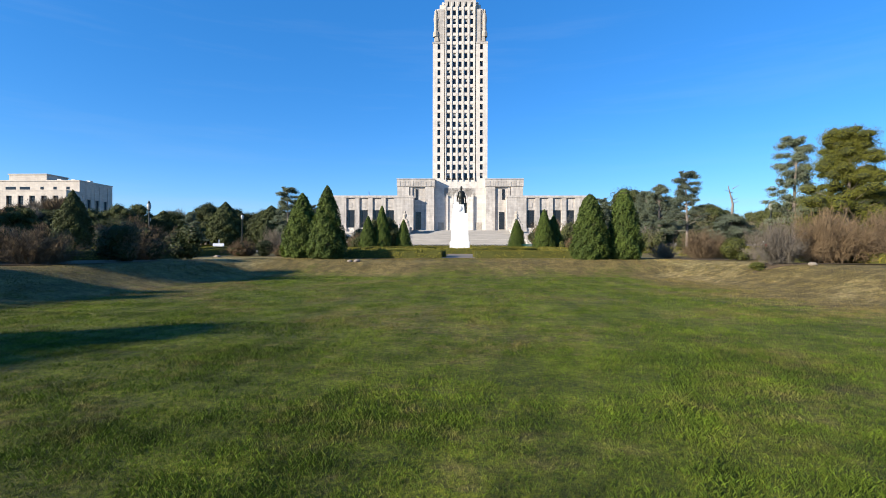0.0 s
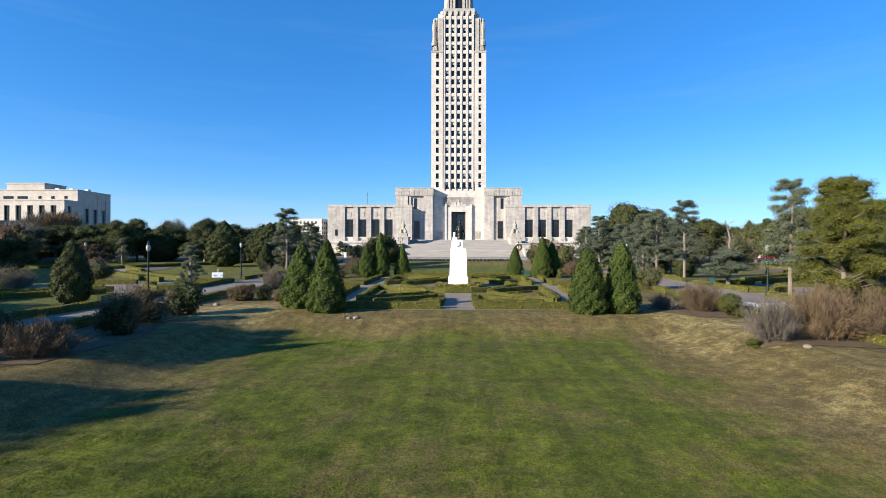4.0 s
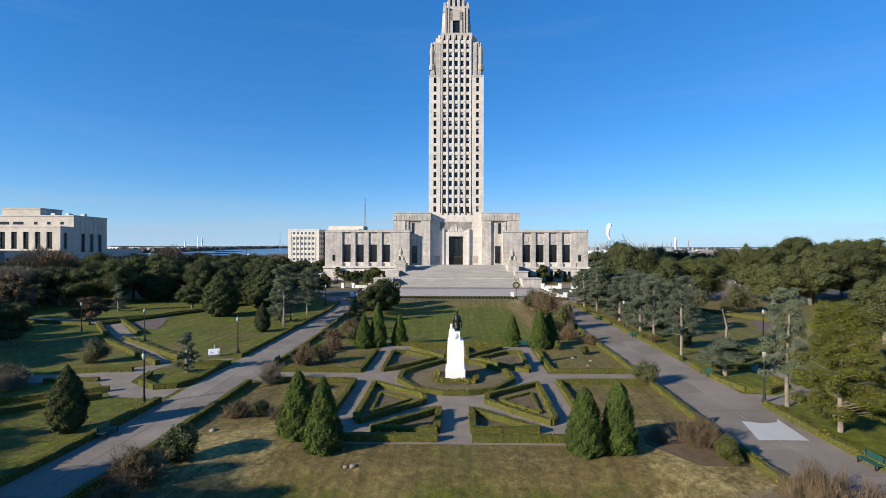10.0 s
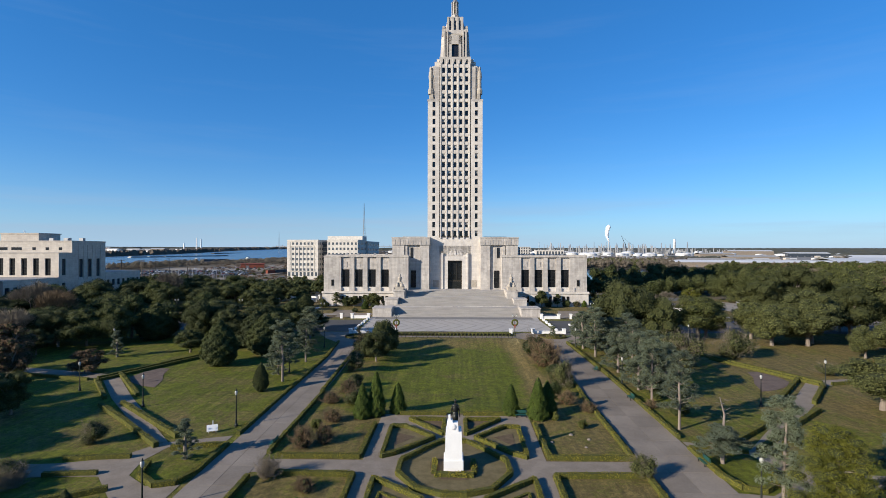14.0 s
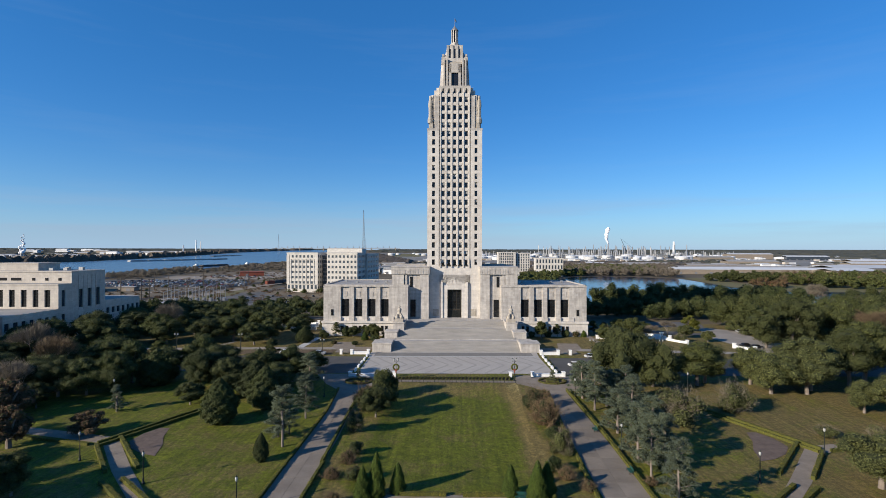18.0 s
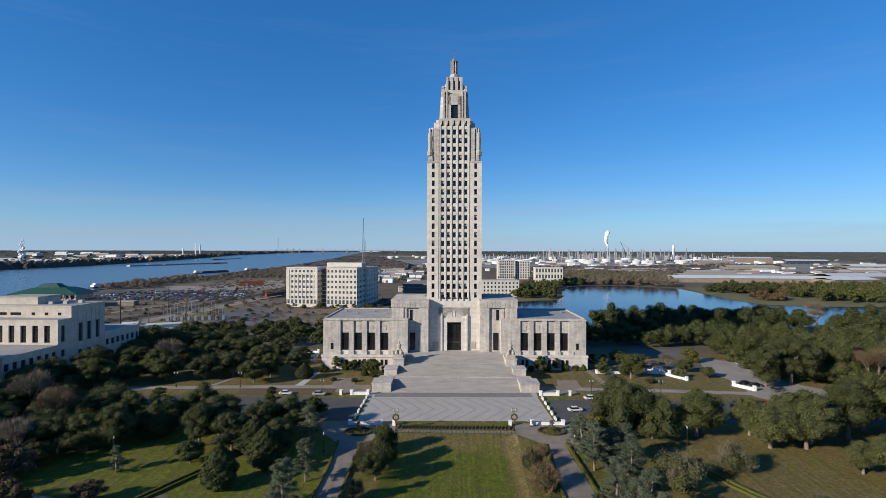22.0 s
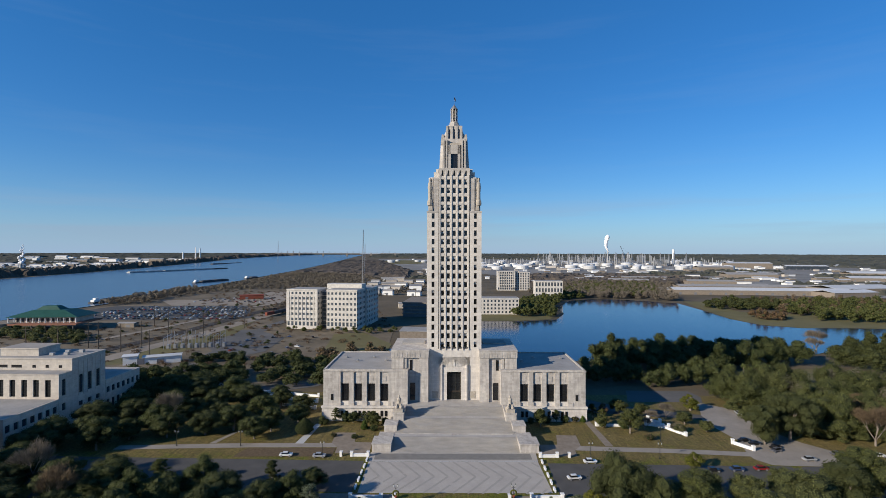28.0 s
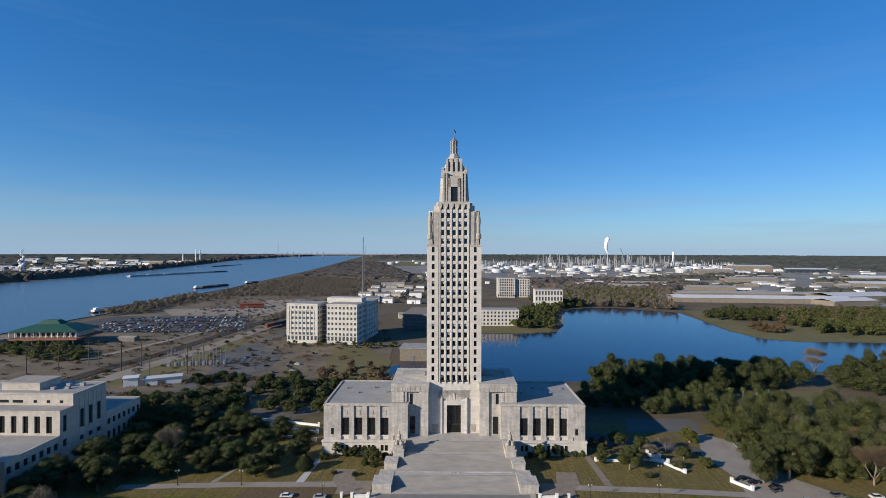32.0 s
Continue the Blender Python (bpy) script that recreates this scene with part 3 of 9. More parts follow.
for s, nm in ((-1, "west"), (1, "east")):
    def mx(pts, s=s):
        out = [(XC + s * (x - XC), y) for x, y in pts]
        return out if s > 0 else out[::-1]
    patch("walk_" + nm + "_loop", mx([(29.0, 48.0), (34.5, 48.4), (39.0, 53.0), (46, 52.6), (75, 50.0), (75, 53.0), (46, 56.0), (40.5, 57.5), (37.5, 62.0), (29.4, 64.8), (29.4, 62.4), (35.8, 60.8), (36.6, 57), (35.8, 53.4), (32.6, 51.2), (29.0, 51.6)]), M["concrete"], 1.5, 0.034, "concrete garden walk looping round a hedged island", "pavement")
    patch("walk_" + nm + "_diagonal", mx([(36.6, 62.2), (39.2, 62.0), (56.6, 79.6), (67.6, 92.2), (65.4, 93.8), (54.0, 80.8)]), M["concrete"], 1.5, 0.035, "straight concrete garden walk between clipped hedges", "pavement")
    patch("walk_" + nm + "_lateral", mx([(65.2, 93.6), (67.4, 91.0), (90, 96), (90, 99)]), M["concrete"], 2.0, 0.033, "concrete garden walk", "pavement")
    patch("walk_" + nm + "_head", mx([(16.2, 133.0), (17.6, 131.8), (22.5, 126.8), (31.0, 126.8), (34.5, 131), (40, 141.2), (17, 141.2), (16.2, 136)]), M["concrete"], 2.0, 0.036, "concrete walk round the planted bed", "pavement")
    patch("street_" + nm, mx([(30.0, 141.8), (260, 146), (260, 163.2), (30.2, 162.6)]), M["asphalt"], 4.0, 0.03, "dark asphalt street before the capitol", "road")
    patch("sidewalk_" + nm, mx([(31, 173.6), (76, 171.9), (120, 168.6), (120, 172.2), (78, 175.6), (31, 177.6)]), M["drive"], 3.0, 0.05, "pale concrete sidewalk along the capitol lawn", "pavement")
    patch("terrace_walk_" + nm, mx([(29.5, 168.0), (41.5, 168.2), (41.8, 173.2), (44.8, 177.4), (45.4, 187.0), (38, 187.2), (36.5, 178), (30, 177.8)]), M["concrete"], 2.0, 0.058, "broad concrete walk beside the grand stairs", "pavement")
patch("walk_front", [(-17, 133.6), (16.4, 133.6), (16.4, 135.4), (-17, 135.4)], M["concrete"], 1.5, 0.05, "narrow concrete walk along the lawn", "pavement")
patch("planting_bed_west", [(-76, 164.4), (-42.5, 165.6), (-42.5, 172.6), (-74, 171.2)], M["soil"], 2.0, 0.05, "long planting bed of bare brown soil", "flower bed")
patch("walk_branch_west", [(-89.5, 175.0), (-87.2, 175.2), (-84.0, 186), (-85.6, 186)], M["drive"], 2.0, 0.062, "pale concrete path branching over the lawn", "pavement")
patch("walk_link_west", [(-58.4, 176), (-55.4, 176), (-54.2, 196), (-56.4, 196)], M["concrete_new"], 2.0, 0.07, "pale concrete path to the wing", "pavement")
patch("walk_link_east", [(56.4, 177), (53.6, 177), (52.2, 205), (54.6, 205)], M["concrete"], 2.0, 0.07, "pale concrete path to the wing", "pavement")
patch("capitol_lot", [(100.6, 168), (138, 168), (134.7, 172), (126.3, 182.7), (120.4, 197), (121.9, 220.5), (114, 229), (104.7, 230.3), (107.7, 220), (101.4, 204.6), (104.2, 184.3), (100.6, 171)], M["drive"], 4.0, 0.05, "worn concrete parking lot beside the trees", "road")
patch("lot_road", [(118, 163), (260, 163), (260, 168.5), (138, 168), (100.6, 168), (104, 163.5)], M["drive"], 4.0, 0.045, "worn concrete drive", "road")
patch("rear_drive_east", [(56, 214), (104, 206), (104, 212), (70, 226), (56, 240), (50, 240)], M["asphalt"], 4.0, 0.05, "shaded asphalt drive behind the wing", "road")
patch("rear_lot_east", [(80, 231), (104, 231), (114, 230), (118, 240), (117, 251), (86, 251)], M["lot"], 4.0, 0.06, "grey parking lot behind the wing", "road")
patch("rear_lot_west", [(-110, 257), (-94, 240), (-72, 254), (-70, 268), (-83, 289)], M["lot"], 4.0, 0.06, "grey parking lot behind the capitol", "road")
patch("west_drive", [(-140, 163), (-128, 163), (-118, 150), (-112, 120), (-118, 120), (-126, 148)], M["asphalt"], 3.0, 0.04, "shaded asphalt drive under the trees", "road")

pz = thing("plaza", "grey brick plaza with darker chevron bands and a pale stone edge", "plaza", kind="structure")
patch("paving", [(-28.7, 141.6), (28.3, 143.2), (27.2, 163.6), (-29.1, 162.0)], M["plaza"], 3.0, 0.06, parent=pz)
patch("edge_stone", [(-29.1, 162.0), (27.2, 163.6), (27.2, 164.2), (-29.1, 162.6)], M["concrete_new"], 3.0, 0.10, parent=pz)
patch("stair_foot_strip", [(-27.6, 163.6), (25.6, 165.1), (25.5, 169.6), (-27.7, 168.3)], M["foot_strip"], 3.0, 0.08, parent=pz)
patch("stair_forecourt", [(-29.3, 162.6), (27.3, 164.2), (27.6, 171.0), (-29.6, 169.4)], M["plaza"], 3.0, 0.055, parent=pz)
for k in range(-1, 14):
    x0 = -31.0 + k * 4.3
    for (xa, ya), (xb, yb) in (((x0, 142.2), (x0 + 7.0, 152.4)), ((x0 + 7.0, 152.4), (x0, 162.4))):
        lo, hi = -28.4, 27.0
        t0, t1 = 0.0, 1.0
        if xb != xa:
            ts = sorted(((lo - xa) / (xb - xa), (hi - xa) / (xb - xa)))
            t0, t1 = max(0, ts[0]), min(1, ts[1])
        if t1 - t0 > 0.05:
            p0 = (xa + (xb - xa) * t0, ya + (yb - ya) * t0 + 0.014 * (xa + 0.5))
            p1 = (xa + (xb - xa) * t1, ya + (yb - ya) * t1 + 0.014 * (xa + 0.5))
            patch("chevron_band", ribbon([p0, p1], 0.75), M["plaza_dark"], 2.0, 0.068, parent=pz)


def kerb_wall(pts, h=0.9, w=0.55, label="white painted low wall", posts=True):
    """Low white wall in lengths with square posts."""
    t = thing("low_wall", label, "wall", group="white low walls round the plaza")
    for a, b in zip(pts, pts[1:]):
        a, b = Vector(a), Vector(b)
        z = level((a.x + b.x) / 2, (a.y + b.y) / 2)
        L = (b - a).length
        part("wall_body", boxes((0, L, -w / 2, w / 2, -0.3, h * 0.75), (-0.02, L + 0.02, -w / 2 - 0.06, w / 2 + 0.06, h * 0.75, h * 0.9), bevel=0.02), M["whitewash"], t, at=pose(a.x, a.y, z, 0, 0, math.degrees(math.atan2(b.y - a.y, b.x - a.x))))
    for p in (pts if posts else []):
        part("post", boxes((-0.45, 0.45, -0.45, 0.45, -0.3, h * 1.35), (-0.55, 0.55, -0.55, 0.55, h * 1.35, h * 1.55), bevel=0.03), M["whitewash"], t, at=pose(p[0], p[1], level(p[0], p[1])))
    return t


kerb_wall([(-30.2, 138.8), (-21.4, 138.8)])
kerb_wall([(21.6, 140.3), (30.4, 140.5)])
for sx in (-29.9, 29.0):
    for k in range(5):
        y0 = 143.5 + k * 4.6
        kerb_wall([(sx + 0.02 * k * (1 if sx < 0 else -6), y0), (sx + 0.02 * k * (1 if sx < 0 else -6), y0 + 2.4)], 0.75, 0.5, posts=False)
kerb_wall([(-35.6, 166.0), (-30.0, 166.2)], 1.1)
kerb_wall([(28.6, 167.2), (34.4, 167.4)], 1.1)
kerb_wall([(-39.2, 166.0), (-39.2, 166.05)], 1.1)
kerb_wall([(38.4, 167.4), (38.4, 167.45)], 1.1)
kerb_wall([(-17.6, 138.6), (-17.6, 138.65)], 1.0)
kerb_wall([(15.2, 139.2), (15.2, 139.25)], 1.0)
kerb_wall([(56, 197.5), (68, 197.2)], 1.0)
kerb_wall([(82, 196.5), (87, 188)], 1.0), kerb_wall([(76, 199), (84, 196)], 1.2), kerb_wall([(100.6, 181), (104.5, 175)], 1.2), kerb_wall([(78.5, 203), (82, 199.5)], 1.6)
kerb_wall([(-101, 242.5), (-84, 238), (-66, 233.5)], 1.2), kerb_wall([(-88, 231), (-64, 224)], 1.2), kerb_wall([(-78, 219), (-62, 214)], 1.0)


# ---- the capitol ----
CAP = pose(-0.97, 208.2, 0, 0, 0, 1.1)
capitol = thing("capitol", "tall cream limestone capitol tower with stepped crown and low wings", "building", CAP)


def lattice(xs, zs, hole, y0, y1):
    """One joined grid of bars: xs, zs are the lines, hole(i, j) says which cells are open."""
    nx, nz = len(xs), len(zs)
    bm = bmesh.new()
    v = {(i, j, k): bm.verts.new((xs[i], (y0, y1)[k], zs[j])) for i in range(nx) for j in range(nz) for k in (0, 1)}
    full = lambda i, j: 0 <= i < nx - 1 and 0 <= j < nz - 1 and not hole(i, j)
    for i in range(nx - 1):
        for j in range(nz - 1):
            if not full(i, j):
                continue
            bm.faces.new((v[i, j, 0], v[i + 1, j, 0], v[i + 1, j + 1, 0], v[i, j + 1, 0]))
            if not full(i - 1, j):
                bm.faces.new((v[i, j, 0], v[i, j + 1, 0], v[i, j + 1, 1], v[i, j, 1]))
            if not full(i + 1, j):
                bm.faces.new((v[i + 1, j, 0], v[i + 1, j, 1], v[i + 1, j + 1, 1], v[i + 1, j + 1, 0]))
            if not full(i, j - 1):
                bm.faces.new((v[i, j, 0], v[i, j, 1], v[i + 1, j, 1], v[i + 1, j, 0]))
            if not full(i, j + 1):
                bm.faces.new((v[i, j + 1, 0], v[i + 1, j + 1, 0], v[i + 1, j + 1, 1], v[i, j + 1, 1]))
    return bm


def win_mesh(w, h, bars=(1, 2), mat_frame=None, fw=0.07):
    """A window frame with bars, facing -y, its lower left at the origin."""
    def lines(L, n):
        out = [0, fw]
        for k in range(1, n + 1):
            out += [L * k / (n + 1) - 0.03, L * k / (n + 1) + 0.03]
        return out + [L - fw, L]
    bm = lattice(lines(w, bars[0]), lines(h, bars[1]), lambda i, j: i % 2 == 1 and j % 2 == 1, 0.0, 0.1)
    me = bpy.data.meshes.new("window_frame")
    bm.to_mesh(me)
    bm.free()
    me.materials.append(mat_frame or M["iron"])
    return me


def quad_mesh(name, w, h, mat, y=0.06):
    return mesh_of(name, [(0, y, 0), (w, y, 0), (w, y, h), (0, y, h)], [(0, 1, 2, 3)], mat)


MESHES = {}
rng_w = random.Random(5)


def window(parent, x, y, z, w, h, bars=(1, 1), glass="glass", rz=0.0, blinds=0.0, name="window"):
    """Window with its frame, pane and here and there a half-drawn blind."""
    key = (round(w, 2), round(h, 2), bars, glass)
    if key not in MESHES:
        MESHES[key] = (win_mesh(w, h, bars), quad_mesh("pane", w, h, M[glass]), quad_mesh("blind", w - 0.16, h * 0.5, M["blind"], 0.045))
    fr, pa, bl = MESHES[key]
    o = part(name, fr, None, parent, at=pose(x, y, z, 0, 0, rz))
    part("pane", pa, None, o)
    if rng_w.random() < blinds:
        part("blind", bl, None, o, at=pose(0.08, 0, h * 0.5 - 0.08))
    return o


def wall_with_holes(bm, x0, x1, y0, y1, z0, z1, holes):
    """A wall slab facing -y with rectangular openings that go through: holes as (xa, xb, za, zb), in columns."""
    cols = sorted({(a, b) for a, b, *_ in holes})
    x = x0
    for a, b in cols:
        box(bm, x, a, y0, y1, z0, z1)
        z = z0
        for ha, hb, za, zb in sorted((h for h in holes if (h[0], h[1]) == (a, b)), key=lambda h: h[2]):
            box(bm, a, b, y0, y1, z, za)
            z = zb
        box(bm, a, b, y0, y1, z, z1)
        x = b
    box(bm, x, x1, y0, y1, z0, z1)


ROWS = [31.3 + 3.64 * k for k in range(16)]
PITCH = 3.64
# tower shaft: two outer piers with single windows, a recessed bay of five window columns between ribs
tower = part("tower", boxes((-11.6, 11.6, 1.6, 23, 2.0, 89.0), (-11.6, -6.9, 22.9, 23.1, 2.0, 89.0)), M["stone_clean"], capitol)
for s in (-1, 1):
    bm = bmesh.new()
    xa, xb = (-11.6, -6.7) if s < 0 else (6.7, 11.6)
    wx = (-9.6, -8.4) if s < 0 else (8.4, 9.6)
    wall_with_holes(bm, xa, xb, 0, 1.62, 27.0, 88.4, [(wx[0], wx[1], z, z + 2.3) for z in ROWS])
    part("corner_pier", bm, M["stone_clean"], capitol)
    for z in ROWS:
        window(capitol, wx[0], 0.5, z, 1.2, 2.3, (1, 1), blinds=0.15)
for xa in (-11.75, 6.6):
    part("parapet_band", boxes((xa, xa + 5.15, -0.1, 22.9, 88.4, 89.2), bevel=0.05), M["stone"], capitol)
part("tower_base", boxes((-6.7, 6.7, 0.0, 1.62, 23.4, 30.6)), M["stone_clean"], capitol)
cols = [-4.9, -2.45, 0.0, 2.45, 4.9]
sp_me = None
SPAN = ROWS + [ROWS[-1] + PITCH * k for k in (1, 2, 3, 4)]
for c in cols:
    for i, z in enumerate(SPAN):
        h = 2.2
        window(capitol, c - 0.6, 0.62, z, 1.2, h, (1, 1), blinds=0.3)
        if sp_me is None:
            bm = boxes((-1.27, 1.27, 0, 1.4, 2.2, 3.64), (-0.85, 0.85, -0.06, 0, 2.4, 3.3))
            sp_me = bpy.data.meshes.new("spandrel")
            bm.to_mesh(sp_me), bm.free()
            sp_me.materials.append(M["stone_clean"])
        part("spandrel", sp_me, None, capitol, at=pose(c, 0.26, z))
        for xs in (-1.27, 0.6):
            key = "jamb"
            if key not in MESHES:
                bm = boxes((0, 0.67, 0, 1.4, 0, 2.2))
                MESHES[key] = bpy.data.meshes.new("jamb")
                bm.to_mesh(MESHES[key]), bm.free()
                MESHES[key].materials.append(M["stone_clean"])
            part("jamb", MESHES[key], None, capitol, at=pose(c + xs, 0.26, z))
bm = boxes((-0.24, 0.24, -0.02, 1.2, 29.6, 104.8))
prism(bm, [(-0.24, -0.02), (0.24, -0.02), (0.24, 0.5), (-0.24, 0.5)], 104.8, 106.2, 0.8)
prism(bm, [(-0.22, -0.45), (0.22, -0.45), (0.22, -0.03), (-0.22, -0.03)], 30.2, 33.8, 0.5)
rib_me = bpy.data.meshes.new("rib")
bm.to_mesh(rib_me), bm.free()
rib_me.materials.append(M["stone_clean"])
for k in range(6):
    part("rib", rib_me, None, capitol, at=pose(-6.125 + 2.45 * k, 0, 0))
part("bay_head", boxes((-6.7, 6.7, 0.9, 3, 104.0, 107.6)), M["stone"], capitol)
# upper shaft with chamfered corners and figures
bm = bmesh.new()
prism(bm, [(-11.1, 1.2), (11.1, 1.2), (11.1, 21.5), (-11.1, 21.5)], 89.2, 98.0)
prism(bm, [(-11.0, 2.6), (-9.4, 1.0), (9.4, 1.0), (11.0, 2.6), (11.0, 19.5), (8.6, 21.5), (-8.6, 21.5), (-11.0, 19.5)], 98.0, 103.6)
part("upper_shaft", bm, M["stone"], capitol)
for s in (-1, 1):
    bm = bmesh.new()
    xs = (6.7, 8.6) if s > 0 else (-8.6, -6.7)
    box(bm, xs[0], xs[1], 0.4, 1.75, 89.2, 103.2)
    part("corner_strip", bm, M["stone"], capitol)
    bm = bmesh.new()
    rings = ((0, 1.2, 1.1), (1.6, 1.25, 1.2), (2.6, 0.85, 0.9), (5.6, 0.8, 0.8), (7.6, 1.0, 0.9), (9.6, 0.8, 0.7), (10.2, 0.4, 0.45), (11.0, 0.5, 0.5), (11.8, 0.2, 0.2))
    prev = None
    for z, rx, ry in rings:
        ring = [bm.verts.new((rx * math.cos(a * math.pi / 4), ry * math.sin(a * math.pi / 4), z)) for a in range(8)]
        if prev:
            for k in range(8):
                bm.faces.new((prev[k], prev[(k + 1) % 8], ring[(k + 1) % 8], ring[k]))
        prev = ring
    bm.faces.new(prev)
    fg = part("corner_figure", bm, M["carved"], capitol, at=pose(10.35 * s, 1.1, 91.6))
    for q in (8.75, 9.3):
        part("corner_flute", boxes((q * s - 0.14, q * s + 0.14, 0.75, 1.4, 89.2, 103.2)), M["stone"], capitol)
    part("seated_figure", boxes((-0.9, 0.9, -0.7, 0.9, 0, 2.4), (-0.6, 0.6, -0.3, 0.7, 2.4, 4.4), (-0.32, 0.32, -0.25, 0.35, 4.4, 5.2), taper=0.25, bevel=0.2), M["carved"], capitol, at=pose(9.9 * s, 0.7, 89.2))
# stepped shoulder
bm = boxes((-8.8, 8.8, 2.4, 20.5, 103.0, 106.0), (-7.9, 7.9, 3.4, 19.5, 106.0, 107.5))
part("shoulder", bm, M["stone_clean"], capitol)
notch = mesh_of("notch_panel", [(-0.3, 0, 0), (0.3, 0, 0), (0.3, 0, 1.9), (0, 0, 2.5), (-0.3, 0, 1.9)], [(0, 1, 2, 3, 4)], M["bronze"])
for k in range(-2, 3):
    part("slit", notch, None, capitol, at=pose(2.5 * k, 0.88, 104.3))
for k in range(-3, 4):
    part("merlon", boxes((-0.5, 0.5, 0, 0.9, 0, 1.3), taper=0.15), M["stone_clean"], capitol, at=pose(2.45 * k, 2.3, 105.8))
# crown
cy = 11.5
bm = bmesh.new()
prism(bm, [(-6.6, cy - 5.4), (-5.2, cy - 6.6), (5.2, cy - 6.6), (6.6, cy - 5.4), (6.6, cy + 5.4), (5.2, cy + 6.6), (-5.2, cy + 6.6), (-6.6, cy + 5.4)], 107.5, 121.2, 0.13)
prism(bm, [(-5.5, cy - 4.4), (-4.4, cy - 5.5), (4.4, cy - 5.5), (5.5, cy - 4.4), (5.5, cy + 4.4), (4.4, cy + 5.5), (-4.4, cy + 5.5), (-5.5, cy + 4.4)], 121.2, 123.0, 0.15)
prism(bm, [(-4.6, cy - 3.4), (-3.4, cy - 4.6), (3.4, cy - 4.6), (4.6, cy - 3.4), (4.6, cy + 3.4), (3.4, cy + 4.6), (-3.4, cy + 4.6), (-4.6, cy + 3.4)], 123.0, 125.2, 0.2)
prism(bm, [(-3.7, cy - 3.2), (-3.2, cy - 3.7), (3.2, cy - 3.7), (3.7, cy - 3.2), (3.7, cy + 3.2), (3.2, cy + 3.7), (-3.2, cy + 3.7), (-3.7, cy + 3.2)], 125.2, 127.4, 0.06)
box(bm, -3.5, 3.5, cy - 5.4, cy, 119.2, 127.0)
part("crown", bm, M["stone"], capitol)
fy = cy - 6.6
part("crown_window_surround", boxes((-2.6, -1.5, fy - 0.9, fy + 1.2, 107.5, 118.0), (1.5, 2.6, fy - 0.9, fy + 1.2, 107.5, 118.0), (-2.6, 2.6, fy - 0.9, fy + 1.2, 114.3, 118.2)), M["stone"], capitol)
window(capitol, -1.5, fy - 0.25, 107.7, 3.0, 6.6, (2, 4))
for x in (-4.9, -3.7, 3.1, 4.3):
    part("crown_pilaster", boxes((x, x + 0.75, fy - 0.8, fy + 1.3, 107.5, 120.6), bevel=0.08), M["stone"], capitol)
for s in (-1, 1):
    part("crown_figure", boxes((-0.9, 0.9, -0.9, 0.9, 0, 3.4), (-0.62, 0.62, -0.6, 0.7, 3.4, 4.7), taper=0.22, bevel=0.15), M["stone"], capitol, at=pose(5.0 * s, cy - 4.7, 118.6))
for x in (-3.1, -1.05, 1.05, 3.1):
    part("crown_rib", boxes((x - 0.42, x + 0.42, cy - 5.75, cy - 5.3, 119.0, 126.9)), M["stone"], capitol)
# dark strips set on the face stand for the shade inside the slots
for x in (-2.08, 0.0, 2.08):
    part("crown_slot", boxes((x - 0.28, x + 0.28, cy - 5.46, cy - 5.35, 121.0, 125.4)), M["glass"], capitol)
part("crown_cornice", boxes((-5.0, 5.0, fy - 0.1, fy + 1.6, 118.2, 119.2), bevel=0.1), M["carved"], capitol)
# lantern
bm = lathe([(2.5, 127.0), (2.5, 128.6), (2.0, 128.9), (2.0, 129.6), (1.8, 129.8)], 8, None, (0, cy, 0))
part("lantern_base", bm, M["stone"], capitol)
part("lantern_core", lathe([(1.2, 129.0), (1.2, 135.6)], 8, None, (0, cy, 0)), M["glass"], capitol)
for k in range(8):
    a = math.pi / 8 + k * math.pi / 4
    part("lantern_post", boxes((-0.2, 0.2, -0.17, 0.17, 129.6, 135.6)), M["stone_clean"], capitol, at=pose(1.42 * math.cos(a), cy + 1.42 * math.sin(a), 0, 0, 0, math.degrees(a)))
part("lantern_cap", lathe([(1.75, 135.4), (1.7, 135.8), (1.25, 136.2), (0.8, 136.9), (0.35, 137.3), (0.12, 137.9)], 8, None, (0, cy, 0)), M["roof_dark"], capitol)
bm = bmesh.new()
tube(bm, (0, cy, 137.6), (0, cy, 141.4), 0.08, 0.05)
part("flagpole", bm, M["steel"], capitol)
fl = [(0.05 + 0.12 * k, cy + 0.10 * math.sin(k * 1.1), 140.2 + dz - 0.2 * k) for dz in (0, 1.1) for k in range(7)]
part("flag", mesh_of("flag", fl, [(k, k + 1, k + 8, k + 7) for k in range(6)], M["glass_blue"]), None, capitol, "small dark flag on the pole")

# entrance
part("portal_wall", boxes((-10.8, -3.0, 0.0, 3.0, 2.0, 27.1), (3.0, 10.8, 0.0, 3.0, 2.0, 27.1), (-3.0, 3.0, 0.0, 3.0, 20.9, 27.1)), M["stone_clean"], capitol)
part("door_surround", boxes((-4.9, -3.0, -0.5, 0, 8.9, 22.8), (3.0, 4.9, -0.5, 0, 8.9, 22.8), (-3.0, 3.0, -0.5, 0, 20.9, 22.8)), M["stone_clean"], capitol)
part("outer_surround", boxes((-5.7, -4.9, -0.9, 0, 8.9, 24.0), (4.9, 5.7, -0.9, 0, 8.9, 24.0), bevel=0.05), M["stone_clean"], capitol)
bm = bmesh.new()
wall_with_holes(bm, -3.0, 3.0, 0.9, 1.2, 8.9, 20.9, [(-2.6, -0.9, 12.6, 20.5), (-0.75, 0.75, 12.6, 20.5), (0.9, 2.6, 12.6, 20.5)])
ent = part("entrance_screen", bm, M["door_bronze"], capitol, "dark bronze entrance screen with doors")
